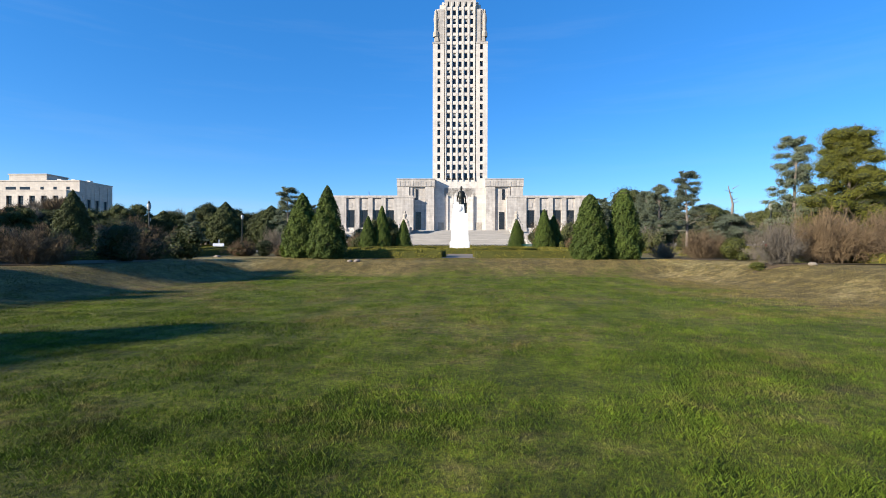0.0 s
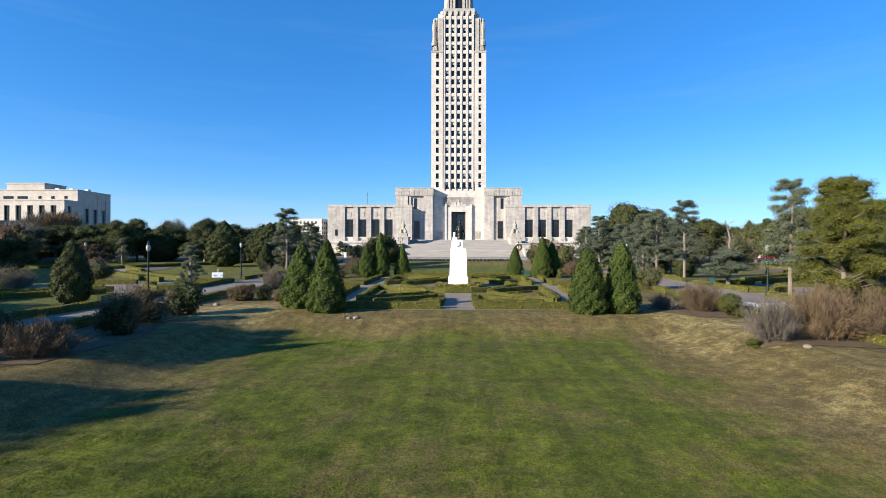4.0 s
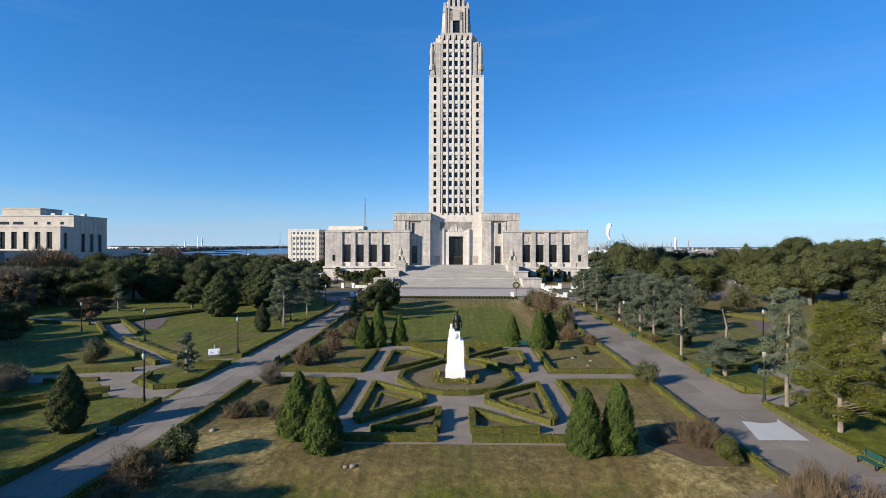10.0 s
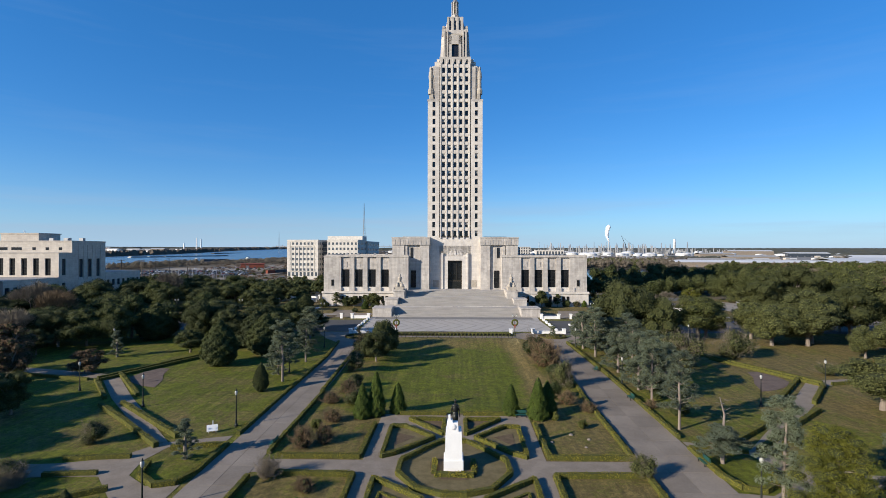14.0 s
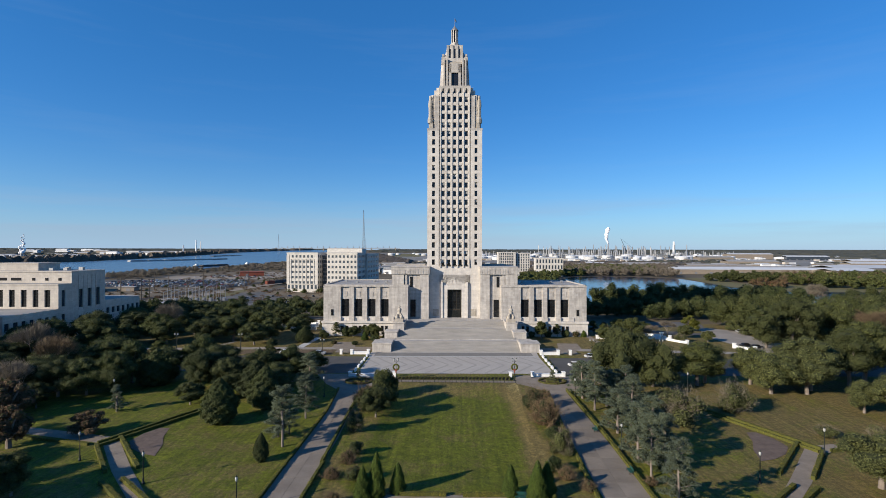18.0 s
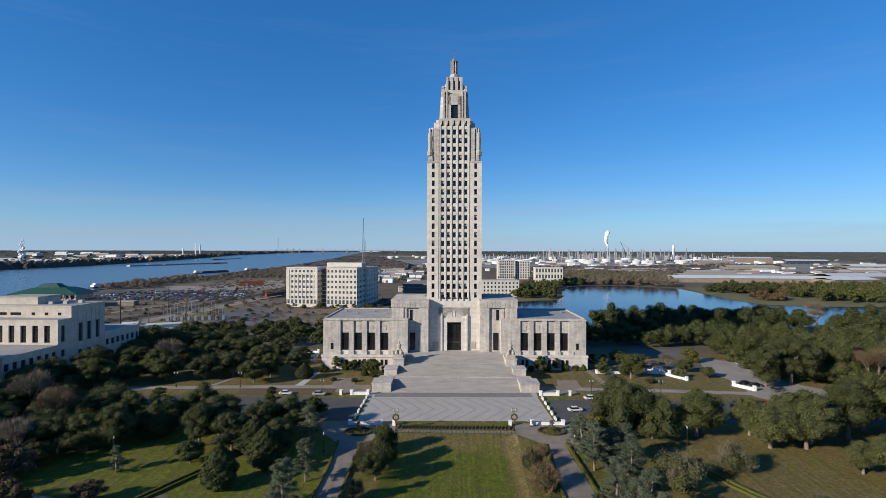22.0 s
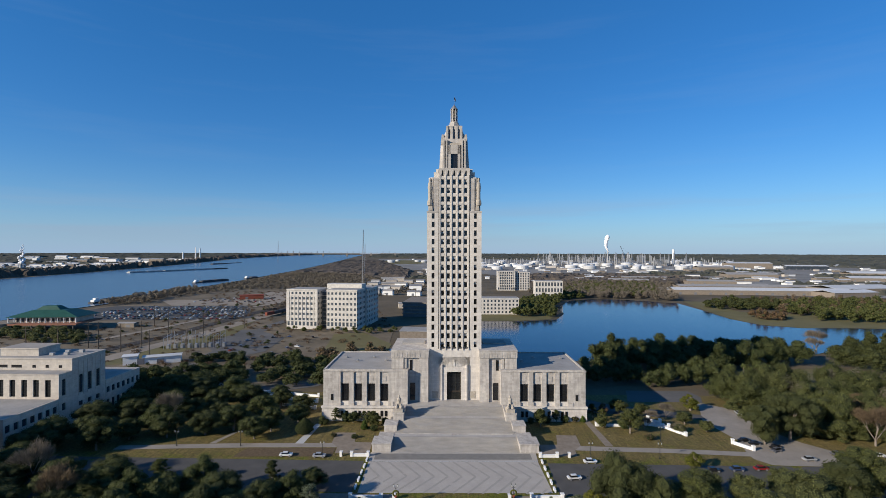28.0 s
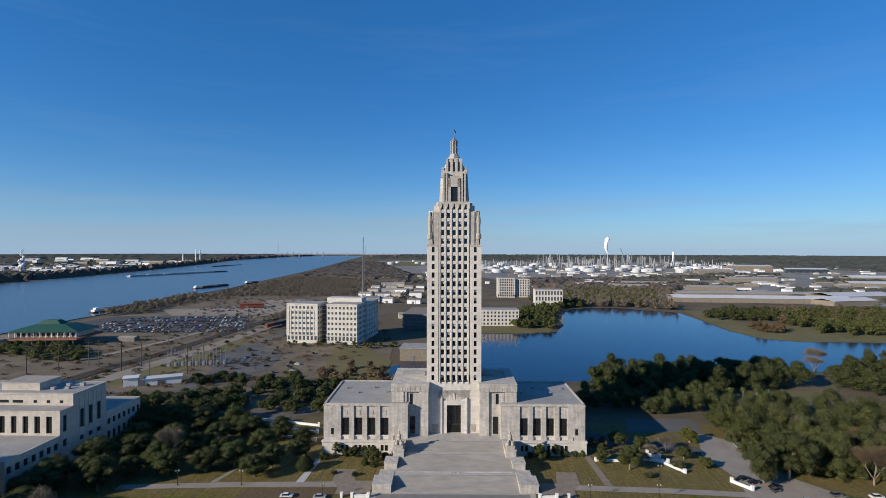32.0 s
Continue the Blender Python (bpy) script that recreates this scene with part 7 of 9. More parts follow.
for s, cx, cy_ in ((-1, -26.6, 133.4), (1, 26.2, 135.2)):
    ring = [(cx + 3.6 * math.cos(a), cy_ + 2.6 * math.sin(a)) for a in np.linspace(0, 2 * math.pi, 17)[:-1]]
    patch("round_bed", ring, M["soil"], 1.0, 0.12, "oval bed of dark soil and low plants", "flower bed")
    hedge(ring, 0.4, 0.6, True, "dark low edging round the oval bed", 40, 0.2, leaf="bed_leaf")
    hedge([(cx - 1.6, cy_), (cx + 1.6, cy_)], 0.5, 1.8, False, "dark low planting in the oval bed", 60, 0.22, leaf="bed_leaf")
    plant("cedar_c", cx, cy_, 3.2, 1.1)
patch("front_bed", [(-16.8, 135.6), (15.0, 136.2), (15.0, 139.0), (-16.8, 138.4)], M["soil"], 1.0, 0.08, "long bed of low clipped plants before the plaza", "flower bed")
for k in range(31):
    x = -16.3 + k * 1.03
    hedge([(x, 135.9 + 0.012 * (x + 17)), (x + 0.5, 137.2 + 0.012 * (x + 17)), (x, 138.4 + 0.012 * (x + 17))], 0.42, 0.34, False, "short brownish clipped hedge chevron in the long bed", 26, 0.2, "clipped hedge chevrons", "bed_leaf")
fence = thing("rope_fence", "low dark post fence along the lawn", "fence")
for k in range(34):
    x = -17 + k
    y = 133.2 + 0.012 * (x + 17)
    part("post", boxes((-0.05, 0.05, -0.05, 0.05, 0, 0.85)), M["iron"], fence, at=pose(x, y, level(x, y)))
    if k < 33:
        bm = bmesh.new()
        tube(bm, (0, 0, 0.8), (0.5, 0, 0.62), 0.02, 0.02, 4), tube(bm, (0.5, 0, 0.62), (1.0, 0, 0.8), 0.02, 0.02, 4)
        part("chain", bm, M["iron"], fence, at=pose(x, y, level(x, y)))

# ---- monument ----
mon = thing("monument_plinth", "tall stepped white marble plinth", "monument", pose(-0.31, 56.6, 0.40, 0, 0, 0.8))
part("base_step", boxes((-1.13, 1.13, -1.25, 1.25, -0.3, 1.25), bevel=0.04), M["marble"], mon)
part("shaft", boxes((-1.0, 1.0, -1.1, 1.1, 1.25, 3.6), taper=0.06), M["marble"], mon)
part("upper_shaft", boxes((-0.93, 0.93, -1.03, 0.95, 3.6, 4.45), taper=0.04), M["marble"], mon)
part("rear_slab", boxes((-0.82, 0.55, -0.98, -0.1, 4.45, 5.45), taper=0.1), M["marble"], mon)
part("carved_model", boxes((-0.72, -0.1, -0.92, -0.3, 5.4, 5.75), (-0.62, -0.36, -0.85, -0.55, 5.75, 6.3), taper=0.15), M["marble"], mon)
part("relief_disc", lathe([(0.34, 0), (0.34, 0.05), (0.2, 0.09)], 14), M["marble"], mon, at=pose(-0.1, -0.98, 5.0, 90))
bm = bmesh.new()
def blob(c, r_, rot=0.0):
    bmesh.ops.create_icosphere(bm, subdivisions=2, radius=1.0, matrix=Matrix.Translation(c) @ Matrix.Rotation(rot, 4, "Y") @ Matrix.Diagonal((*r_, 1)))
for sx in (-0.19, 0.19):
    tube(bm, (sx * 1.1, 0, 0), (sx, 0, 1.5), 0.17, 0.22, 10)
    blob((sx * 1.15, 0.12, 0.08), (0.16, 0.32, 0.11))
    tube(bm, (sx * 2.0, 0, 2.45), (sx * 3.0, 0.05, 1.9), 0.15, 0.12, 8)
    tube(bm, (sx * 3.0, 0.05, 1.9), (sx * 3.3, 0.25 if sx < 0 else -0.05, 1.4), 0.12, 0.08, 8)
    blob((sx * 3.35, 0.25 if sx < 0 else -0.06, 1.32), (0.09, 0.09, 0.12))
blob((0, 0, 2.1), (0.44, 0.3, 0.62)), blob((0, 0, 1.5), (0.46, 0.34, 0.5)), blob((0, 0, 2.5), (0.5, 0.25, 0.22))
tube(bm, (0, 0, 2.6), (0, 0.02, 2.85), 0.13, 0.12, 10)
blob((0, 0.03, 3.02), (0.18, 0.21, 0.25))
tube(bm, (0, -0.02, 0.75), (0, 0, 1.6), 0.42, 0.42, 12)
st = part("bronze_statue", bm, M["bronze"], None, at=pose(-0.12, 57.15, 4.85) @ Matrix.Diagonal((0.8, 0.9, 1.0, 1)))
tagged(st, "dark bronze standing statue in a long coat on the marble plinth", "statue")
for ob_ in (st,):
    ob_.data.polygons.foreach_set("use_smooth", [True] * len(ob_.data.polygons))
hedge([(-2.4, 54.2), (1.9, 54.25)], 0.45, 0.7, False, "dark low planting at the foot of the monument", 60, 0.16)
hedge([(-2.5, 54.6), (-2.5, 58.0)], 0.4, 0.6, False, "dark low planting at the foot of the monument", 50, 0.16)
hedge([(2.0, 54.6), (2.0, 58.0)], 0.4, 0.6, False, "dark low planting at the foot of the monument", 50, 0.16)


# ---- park furniture ----
def lamp_proto(h, twin=False, wreath=False):
    t = thing("street_lamp", "dark iron park lamp with a frosted globe" if not twin else "dark iron twin lamp with frosted globes", "street lamp", None, "park lamps")
    part("base", lathe([(0.24, 0), (0.24, 0.25), (0.15, 0.4), (0.13, 0.9), (0.09, 1.0)], 10), M["iron"], t)
    part("pole", lathe([(0.09, 0.9), (0.075, h * 0.5), (0.06, h - 0.75), (0.12, h - 0.7), (0.05, h - 0.6)], 10), M["iron"], t)
    spots = [(0, h - 0.62)] if not twin else [(-0.55, h - 0.75), (0.55, h - 0.75)]
    if twin:
        bm = bmesh.new()
        for sx in (-1, 1):
            tube(bm, (0, 0, h - 1.1), (0.55 * sx, 0, h - 0.8), 0.05, 0.04, 6)
        part("arm", bm, M["iron"], t)
    for x, z in spots:
        part("globe", lathe([(0.08, 0), (0.15, 0.1), (0.2, 0.3), (0.18, 0.5), (0.12, 0.62)], 12, None, (x, 0, z)), M["globe"], t)
        part("finial", lathe([(0.16, 0.62), (0.1, 0.72), (0.03, 0.9)], 8, None, (x, 0, z)), M["iron"], t)
    if wreath:
        ring = [((0.75 + 0.24 * math.cos(q)) * math.cos(p), 0.24 * math.sin(q) - 0.2, h * 0.62 + (0.75 + 0.24 * math.cos(q)) * math.sin(p)) for p in np.linspace(0, 2 * math.pi, 21)[:-1] for q in np.linspace(0, 2 * math.pi, 9)[:-1]]
        loops = [(8 * i + j, 8 * i + (j + 1) % 8, 8 * ((i + 1) % 20) + (j + 1) % 8, 8 * ((i + 1) % 20) + j) for i in range(20) for j in range(8)]
        part("wreath", mesh_of("wreath", ring, loops, M["hedge_core"], smooth=True), None, t, "dark evergreen wreath")
        part("bow", boxes((-0.32, 0.32, -0.5, -0.3, h * 0.62 - 0.95, h * 0.62 - 0.5), (-0.16, 0.16, -0.5, -0.32, h * 0.62 - 1.5, h * 0.62 - 0.9), bevel=0.04), M["rust"], t, "red bow")
    return t


def put_all(proto, places):
    for k, (x, y, rz) in enumerate(places):
        m_ = pose(x, y, level(x, y), 0, 0, rz)
        if k == 0:
            proto.matrix_basis = m_
        else:
            copy_thing(proto, m_)


put_all(lamp_proto(5.0), [(-30.2, 46.3, 0), (-31.0, 68.2, 30), (-49.3, 75.8, 10), (-65.6, 83.6, 0), (29.9, 48.9, 0), (48.2, 79.2, 20), (65.8, 89.6, 0), (30.2, 90.6, 0), (-33.2, 96.5, 0), (-32.6, 120.0, 0), (28.9, 120.5, 0), (-82.5, 116.0, 0), (59.0, 127.0, 0), (30.6, 26.0, 0), (-30.4, 22.0, 0)])
put_all(lamp_proto(6.2, True, True), [(-16.6, 134.4, 0), (15.9, 135.7, 0)])
put_all(lamp_proto(5.6, True), [(-45.3, 164.6, 0), (68.8, 167.2, 0), (-77.2, 173.4, 0), (75.2, 182.4, 0), (-100, 172.6, 0), (45.5, 166.8, 0), (-39.5, 131.0, 0)])
bench = thing("park_bench", "dark green slatted park bench", "bench", None, "park benches")
for k in range(4):
    part("seat_slat", boxes((-0.9, 0.9, -0.28 + 0.15 * k, -0.16 + 0.15 * k, 0.42, 0.46)), M["bench_green"], bench)
    part("back_slat", boxes((-0.9, 0.9, 0.33, 0.36, 0.52 + 0.12 * k, 0.62 + 0.12 * k)), M["bench_green"], bench)
for sx in (-0.75, 0.75):
    part("leg", boxes((sx - 0.04, sx + 0.04, -0.28, -0.2, 0, 0.42), (sx - 0.04, sx + 0.04, 0.3, 0.36, 0, 1.0), (sx - 0.04, sx + 0.04, -0.28, 0.36, 0.38, 0.42)), M["iron"], bench)
put_all(bench, [(28.9, 58.2, -90), (28.8, 35.2, -90), (28.7, 82.0, -90), (-28.4, 39.0, 90), (-23.4, 62.0, -90), (9.6, 73.0, 0), (27.9, 100, -90)])
sg = thing("garden_sign", "white slanted information board on the grass", "sign", pose(-33.1, 65.6, level(-33.1, 65.6), 0, 0, 25))
part("board", boxes((-0.7, 0.7, -0.05, 0.05, 0, 0.9), bevel=0.01), M["whitewash"], sg, at=pose(0, 0, 0.25, -38))
part("leg", boxes((-0.5, -0.4, 0.1, 0.2, 0, 0.7), (0.4, 0.5, 0.1, 0.2, 0, 0.7)), M["whitewash"], sg)
part("post", boxes((0.0, 0.12, 0.5, 0.6, 0, 1.5)), M["whitewash"], sg)
for k, (x, y) in enumerate(((-7.9, 34.2), (-7.4, 34.3), (-20.4, 40.2), (16.4, 62.5), (17.4, 65), (15.4, 66.5), (16.9, 24.4), (12.4, 64.0))):
    bm = bmesh.new()
    bmesh.ops.create_icosphere(bm, subdivisions=2, radius=0.2 + 0.05 * (k % 3))
    for v in bm.verts:
        v.co *= 1 + 0.25 * noise.noise(v.co * 4 + Vector((k, 0, 0)))
        v.co.z *= 0.6
    tagged(part("garden_stone", bm, M["concrete"], None, at=pose(x, y, level(x, y) + 0.03)), "small pale stone lying on the grass", "stone", "stones on the lawn")

# mulch under the front shrubs
for pts in ([(14.8, 25.8), (17.5, 24.8), (24, 23.0), (28, 22.8), (28, 27), (20.5, 29.2), (16.4, 27.6)], [(17.0, 35.0), (20.5, 34.8), (21.0, 39.8), (15.0, 40.6), (14.6, 38.6)], [(-22.4, 18.5), (-17.4, 19.2), (-17.2, 26.0), (-18.8, 30.0), (-22.4, 31)]):
    patch("mulch_bed", pts, M["soil"], 1.0, 0.03, "reddish brown mulch under the shrubs", "flower bed")


# ---- grass blades on the near lawn ----
def grass(seed=7):
    rg = np.random.default_rng(seed)
    out = []
    for y0, y1, dens, hgt, wid in ((-2.5, 5.0, 5200, 0.040, 0.0014), (5.0, 9.0, 2400, 0.042, 0.0026), (9.0, 15.0, 900, 0.046, 0.0050), (15.0, 25.0, 260, 0.052, 0.011), (25.0, 33.0, 130, 0.06, 0.018), (33.0, 38.3, 100, 0.06, 0.020)):
        half = lambda y: min(17.0, 3.0 + max(0.0, y) * 1.0)
        hw = half(y1)
        n = int(dens * (y1 - y0) * 2 * hw)
        x, y = rg.uniform(-hw, hw, n), rg.uniform(y0, y1, n)
        edge_x = np.minimum(17.0, 3.0 + np.maximum(0, y)) - np.abs(x)
        keep = (rg.random(n) < np.clip(edge_x / 2.0, 0, 1)) & (rg.random(n) < np.clip((y + 2.5) / 3.0, 0, 1))
        # tussocks
        tus = np.sin(x * 0.9 + 2.0 * np.sin(y * 0.7)) * np.sin(y * 1.1 + 1.3 * np.sin(x * 0.8)) + 0.6 * np.sin(x * 1.9 + 1.3 * np.sin(y * 1.3)) * np.sin(y * 2.3 + 1.1 * np.sin(x * 1.7)) + 0.7 * np.sin(x * 5.1 + y * 3.7) * np.sin(y * 6.1 - x * 2.9)
        keep &= rg.random(n) < np.clip(0.85 + 0.2 * tus, 0.6, 1)
        x, y, tus = x[keep], y[keep], tus[keep]
        z = np.array([level(a, b) for a, b in zip(x, y)])
        h = hgt * rg.uniform(0.45, 1.25, len(x)) * (1 + 0.3 * np.clip(tus, -0.9, 1))
        a = rg.uniform(0, 2 * math.pi, len(x))
        ln = rg.uniform(0.1, 0.9, len(x)) * h
        la = rg.uniform(0, 2 * math.pi, len(x))
        w = wid * rg.uniform(0.6, 1.4, len(x))
        p = np.stack([x, y, z - 0.01], 1)
        u = np.stack([np.cos(a), np.sin(a), 0 * a], 1) * w[:, None]
        tip = p + np.stack([np.cos(la) * ln, np.sin(la) * ln, h], 1)
        mid = p + np.stack([np.cos(la) * ln * 0.3, np.sin(la) * ln * 0.3, h * 0.6], 1)
        out.append(np.stack([p - u, p + u, mid + u * 0.6, tip], 1).reshape(-1, 3))
    me = leaf_mesh("lawn_grass", np.concatenate(out), M["grass"])
    add_dryness(me)
    tagged(new("lawn_grass", me), "blades of green winter grass on the near lawn", "grass", kind="stuff")


grass()


# ---- water ----
patch("lake", [(20, 524), (68, 526), (110, 542), (129, 592), (134, 661), (173, 750), (209, 773), (256, 768), (319, 716), (314, 647), (304, 555), (311, 509), (340, 491), (385, 492), (470, 484), (478, 440), (420, 428), (318, 408), (283, 378), (253, 362), (217, 355), (164, 358), (107, 352), (80, 322), (68, 306), (26, 310), (5, 316)][::-1], M["lake"], 20, 0.0, "calm blue lake", "lake", z=-3.25)
patch("canal", [(-48, 345), (-51, 375), (-40, 391), (5, 391), (5, 345)][::-1], M["lake"], 20, 0.0, "small blue inlet behind the capitol", "lake", z=-3.22)
patch("river", [(-440, 300), (-481, 504), (-488, 613), (-480, 735), (-521, 934), (-521, 1097), (-574, 1606), (-634, 2208), (-719, 3228), (-800, 4250), (-1180, 4250), (-1300, 3900), (-1400, 3200), (-1257, 2038), (-1188, 1471), (-1148, 1205), (-1138, 951), (-1150, 300)], M["river"], 60, 0.7, "broad pale blue river", "river")
# fields and lots on the plain
patch("west_field", [(-200, 250), (-60, 262), (-50, 340), (-60, 470), (-170, 468), (-240, 600), (-160, 760), (-250, 1000), (-470, 920), (-470, 480), (-420, 330)], M["field"], 30, 0.15, "dry brown winter field", "ground")
patch("parking_lot", [(-455, 645), (-280, 654), (-225, 540), (-296, 519), (-398, 515), (-470, 560)], M["asphalt"], 30, 0.25, "dark parking lot full of cars", "road")
patch("sandy_lot", [(-440, 722), (-329, 749), (-334, 868), (-274, 881), (-227, 732), (-287, 660), (-386, 655)][::-1], M["sand"], 30, 0.28, "pale sandy lot", "ground")
patch("east_lot", [(-160, 333), (-143, 362), (-148, 420), (-190, 462), (-220, 455), (-205, 400), (-190, 372)][::-1], M["lot"], 20, 0.27, "worn gravel lot", "road")
patch("side_street", ribbon([(-160, 255), (-173, 310), (-180, 390), (-186, 491), (-168, 640)], 10), M["lot"], 20, 0.3, "grey street across the plain", "road")
patch("mall_green", [(-60, 300), (-52, 340), (-52, 395), (-85, 450), (-110, 440), (-95, 330)], M["lawn_far"], 20, 0.24, "mown grass beside the inlet", "ground")
patch("lake_park", [(338, 745), (318, 640), (306, 556), (313, 511), (341, 493), (386, 494), (472, 486), (500, 560), (352, 620), (372, 745)], M["lawn_far"], 25, 0.2, "yellowish grass on the lake shore", "ground")
patch("lake_point", [(10, 530), (66, 531), (104, 545), (120, 592), (126, 661), (60, 700), (10, 640)], M["lawn_far"], 20, 0.2, "grass point at the lake", "ground")
patch("industrial_plain", [(230, 1100), (480, 860), (900, 760), (1500, 900), (1900, 2100), (1350, 2900), (600, 3000), (100, 3350), (-500, 3200), (-420, 2100), (60, 1700)], M["plain"], 70, 0.3, "pale industrial ground", "ground")
patch("sand_slope", [(228, 322), (262, 330), (284, 352), (250, 358), (222, 345)], M["field"], 10, 0.35, "bare brown slope at the lake", "ground")
LINE = [(-276, 240), (-269, 310), (-263, 370), (-253, 425), (-250, 478), (-245, 542), (-238, 625), (-222, 720), (-180, 850), (-110, 1000), (-40, 1200)]
patch("railway_bed", ribbon(LINE, 12), M["ballast"], 12, 0.42, "brown railway ballast bed", "railway")
patch("dirt_road", ribbon([(x + 25, y) for x, y in LINE], 15), M["sand"], 12, 0.40, "pale dirt road along the railway", "road")
patch("yard_road", ribbon([(-300, 400), (-285, 470), (-276, 540), (-271, 635), (-250, 720)], 7), M["sand"], 12, 0.40, "pale dirt road along the parking lot", "road")
patch("yard_scrub", [(-250, 300), (-205, 320), (-200, 440), (-215, 520), (-236, 440)], M["lawn_far"], 12, 0.3, "rough grass beside the railway", "ground")
patch("far_tank_green", [(-420, 2500), (-200, 2500), (-120, 3000), (-420, 3050)], M["lawn_far"], 40, 0.5, "grass round the far tanks", "ground")
for off in (-4, 0, 4):
    patch("railway", ribbon([(x + off, y) for x, y in LINE], 0.6), M["lot"], 15, 0.5, "dark railway track bed", "railway")

# ---- woods ----
wood("near_wood", "dense evergreen wood beside the lot", scatter([(121, 228), (124, 246), (150, 264), (207, 268), (225, 238), (215, 184), (160, 184), (140, 185), (129, 188), (124, 200), (125, 222)], 9.0, 1, (9.5, 17), (3.8, 6.4)), 51, "oak", 2000, 0.45)
wood("near_wood_olive", "olive green trees in the wood beside the lot", scatter([(112, 226), (130, 240), (190, 250), (200, 215), (165, 186), (140, 188), (126, 206)], 14, 2, (11, 18), (3.6, 5.6)), 52, "oak_light", 2000, 0.42)
wood("near_wood_bare", "bare grey trees in the wood beside the lot", scatter([(112, 222), (130, 240), (190, 262), (220, 230), (200, 190), (150, 182), (134, 200)], 17, 35, (12, 16), (4.0, 5.5)), 85, "twig_grey", 700, 0.5, core=0)
wood("east_wood", "dark evergreen wood east of the park", scatter([(125, 60), (140, 160), (175, 178), (260, 200), (300, 120), (240, 40)], 10, 3, (10, 14), (5, 7)), 53, "oak", 330, 1.3)
wood("shore_wood", "dark evergreen trees along the near lake shore", scatter([(84, 296), (96, 336), (110, 346), (160, 353), (218, 350), (250, 352), (222, 322), (170, 304), (120, 298)], 10, 4, (14.5, 20.5), (5.5, 8)), 54, "oak_dark", 1300, 0.65)
wood("shore_wood_east", "mixed trees along the lake shore", scatter([(235, 322), (300, 380), (360, 420), (420, 380), (330, 280), (262, 300)], 13, 5, (11, 16), (5, 7)), 55, "oak", 900, 0.7)
wood("near_wood_edge", "low olive shrubs along the edge of the wood", scatter([(120, 228), (126, 226), (127, 205), (132, 193), (150, 188), (172, 187), (172, 182), (140, 182), (125, 186), (119, 198), (119, 214)], 4.2, 37, (3.5, 7.5), (2.2, 3.4)), 87, "oak_light", 700, 0.5)
for k in range(17):
    plant("palm", 138 + k * 3.4 + 1.2 * math.sin(k * 2.3), 302 - k * 0.95 + 3.0 * math.sin(k * 1.7), 7.0 + 1.6 * math.sin(k * 3.1), 2.4 + 0.3 * math.cos(k))
patch("palm_green", [(236, 322), (226, 292), (190, 272), (150, 278), (126, 290), (160, 306), (210, 318)], M["lawn_far"], 12, 0.2, "mown grass under the palms", "ground")
wood("behind_wood", "dark trees behind the capitol", scatter([(50, 258), (56, 286), (120, 298), (148, 292), (150, 272), (124, 254), (118, 256), (90, 256)], 8.5, 7, (9, 14), (3.8, 5.4)), 57, "oak_dark", 1300, 0.55)
wood("point_wood", "evergreen trees on the lake point", scatter([(60, 560), (106, 556), (120, 592), (128, 655), (160, 745), (205, 780), (170, 860), (90, 700)], 11, 8, (9, 13), (5, 7)), 58, "oak", 300, 1.1)
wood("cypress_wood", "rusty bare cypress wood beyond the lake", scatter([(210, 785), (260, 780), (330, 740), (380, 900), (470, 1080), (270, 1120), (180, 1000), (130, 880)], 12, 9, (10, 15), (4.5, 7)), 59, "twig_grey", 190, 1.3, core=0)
wood("cypress_wood_green", "green trees in the far shore wood", scatter([(150, 860), (260, 800), (330, 800), (420, 1060), (280, 1100)], 15, 10, (10, 15), (5, 7)), 60, "oak_light", 300, 1.2)
wood("lake_park_wood", "dark evergreen trees in the lake park", scatter([(400, 600), (392, 545), (440, 524), (600, 560), (640, 700), (512, 720), (420, 660)], 15, 11, (11, 16), (6, 8.5)), 61, "oak", 260, 1.3)
wood("lake_shore_wood", "evergreen trees close to the lake shore", scatter([(328, 656), (342, 690), (400, 720), (450, 700), (404, 626), (360, 634)], 12, 36, (9, 15), (5, 8)), 86, "oak", 340, 1.0)
wood("lake_park_bare", "bare grey-brown trees in the lake park", scatter([(400, 620), (420, 560), (480, 540), (600, 640), (640, 720), (440, 740)], 18, 38, (10, 15), (5, 7)), 88, "twig", 260, 1.1, core=0)
wood("lake_park_rust", "rusty cypress trees at the lake park", scatter([(330, 560), (352, 590), (372, 560), (350, 535)], 9, 12, (9, 12), (4, 5.5)), 62, "rust_leaf", 420, 0.9)
wood("lake_park_rust_east", "rusty bare wood east of the lake park", scatter([(432, 505), (470, 540), (620, 600), (660, 530), (520, 492)], 9, 13, (11, 15), (4, 6)), 63, "rust_leaf", 170, 1.2, core=0)
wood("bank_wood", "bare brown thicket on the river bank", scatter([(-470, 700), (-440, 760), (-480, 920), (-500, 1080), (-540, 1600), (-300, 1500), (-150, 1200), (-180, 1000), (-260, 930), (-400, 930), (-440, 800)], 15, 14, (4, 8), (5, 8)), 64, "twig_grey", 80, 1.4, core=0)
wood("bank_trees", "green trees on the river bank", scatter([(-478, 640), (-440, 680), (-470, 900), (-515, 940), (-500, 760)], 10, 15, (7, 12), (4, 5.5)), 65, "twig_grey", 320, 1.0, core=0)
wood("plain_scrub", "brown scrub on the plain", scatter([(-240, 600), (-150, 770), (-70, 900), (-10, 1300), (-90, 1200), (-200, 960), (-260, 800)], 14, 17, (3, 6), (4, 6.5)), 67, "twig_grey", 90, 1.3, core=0)
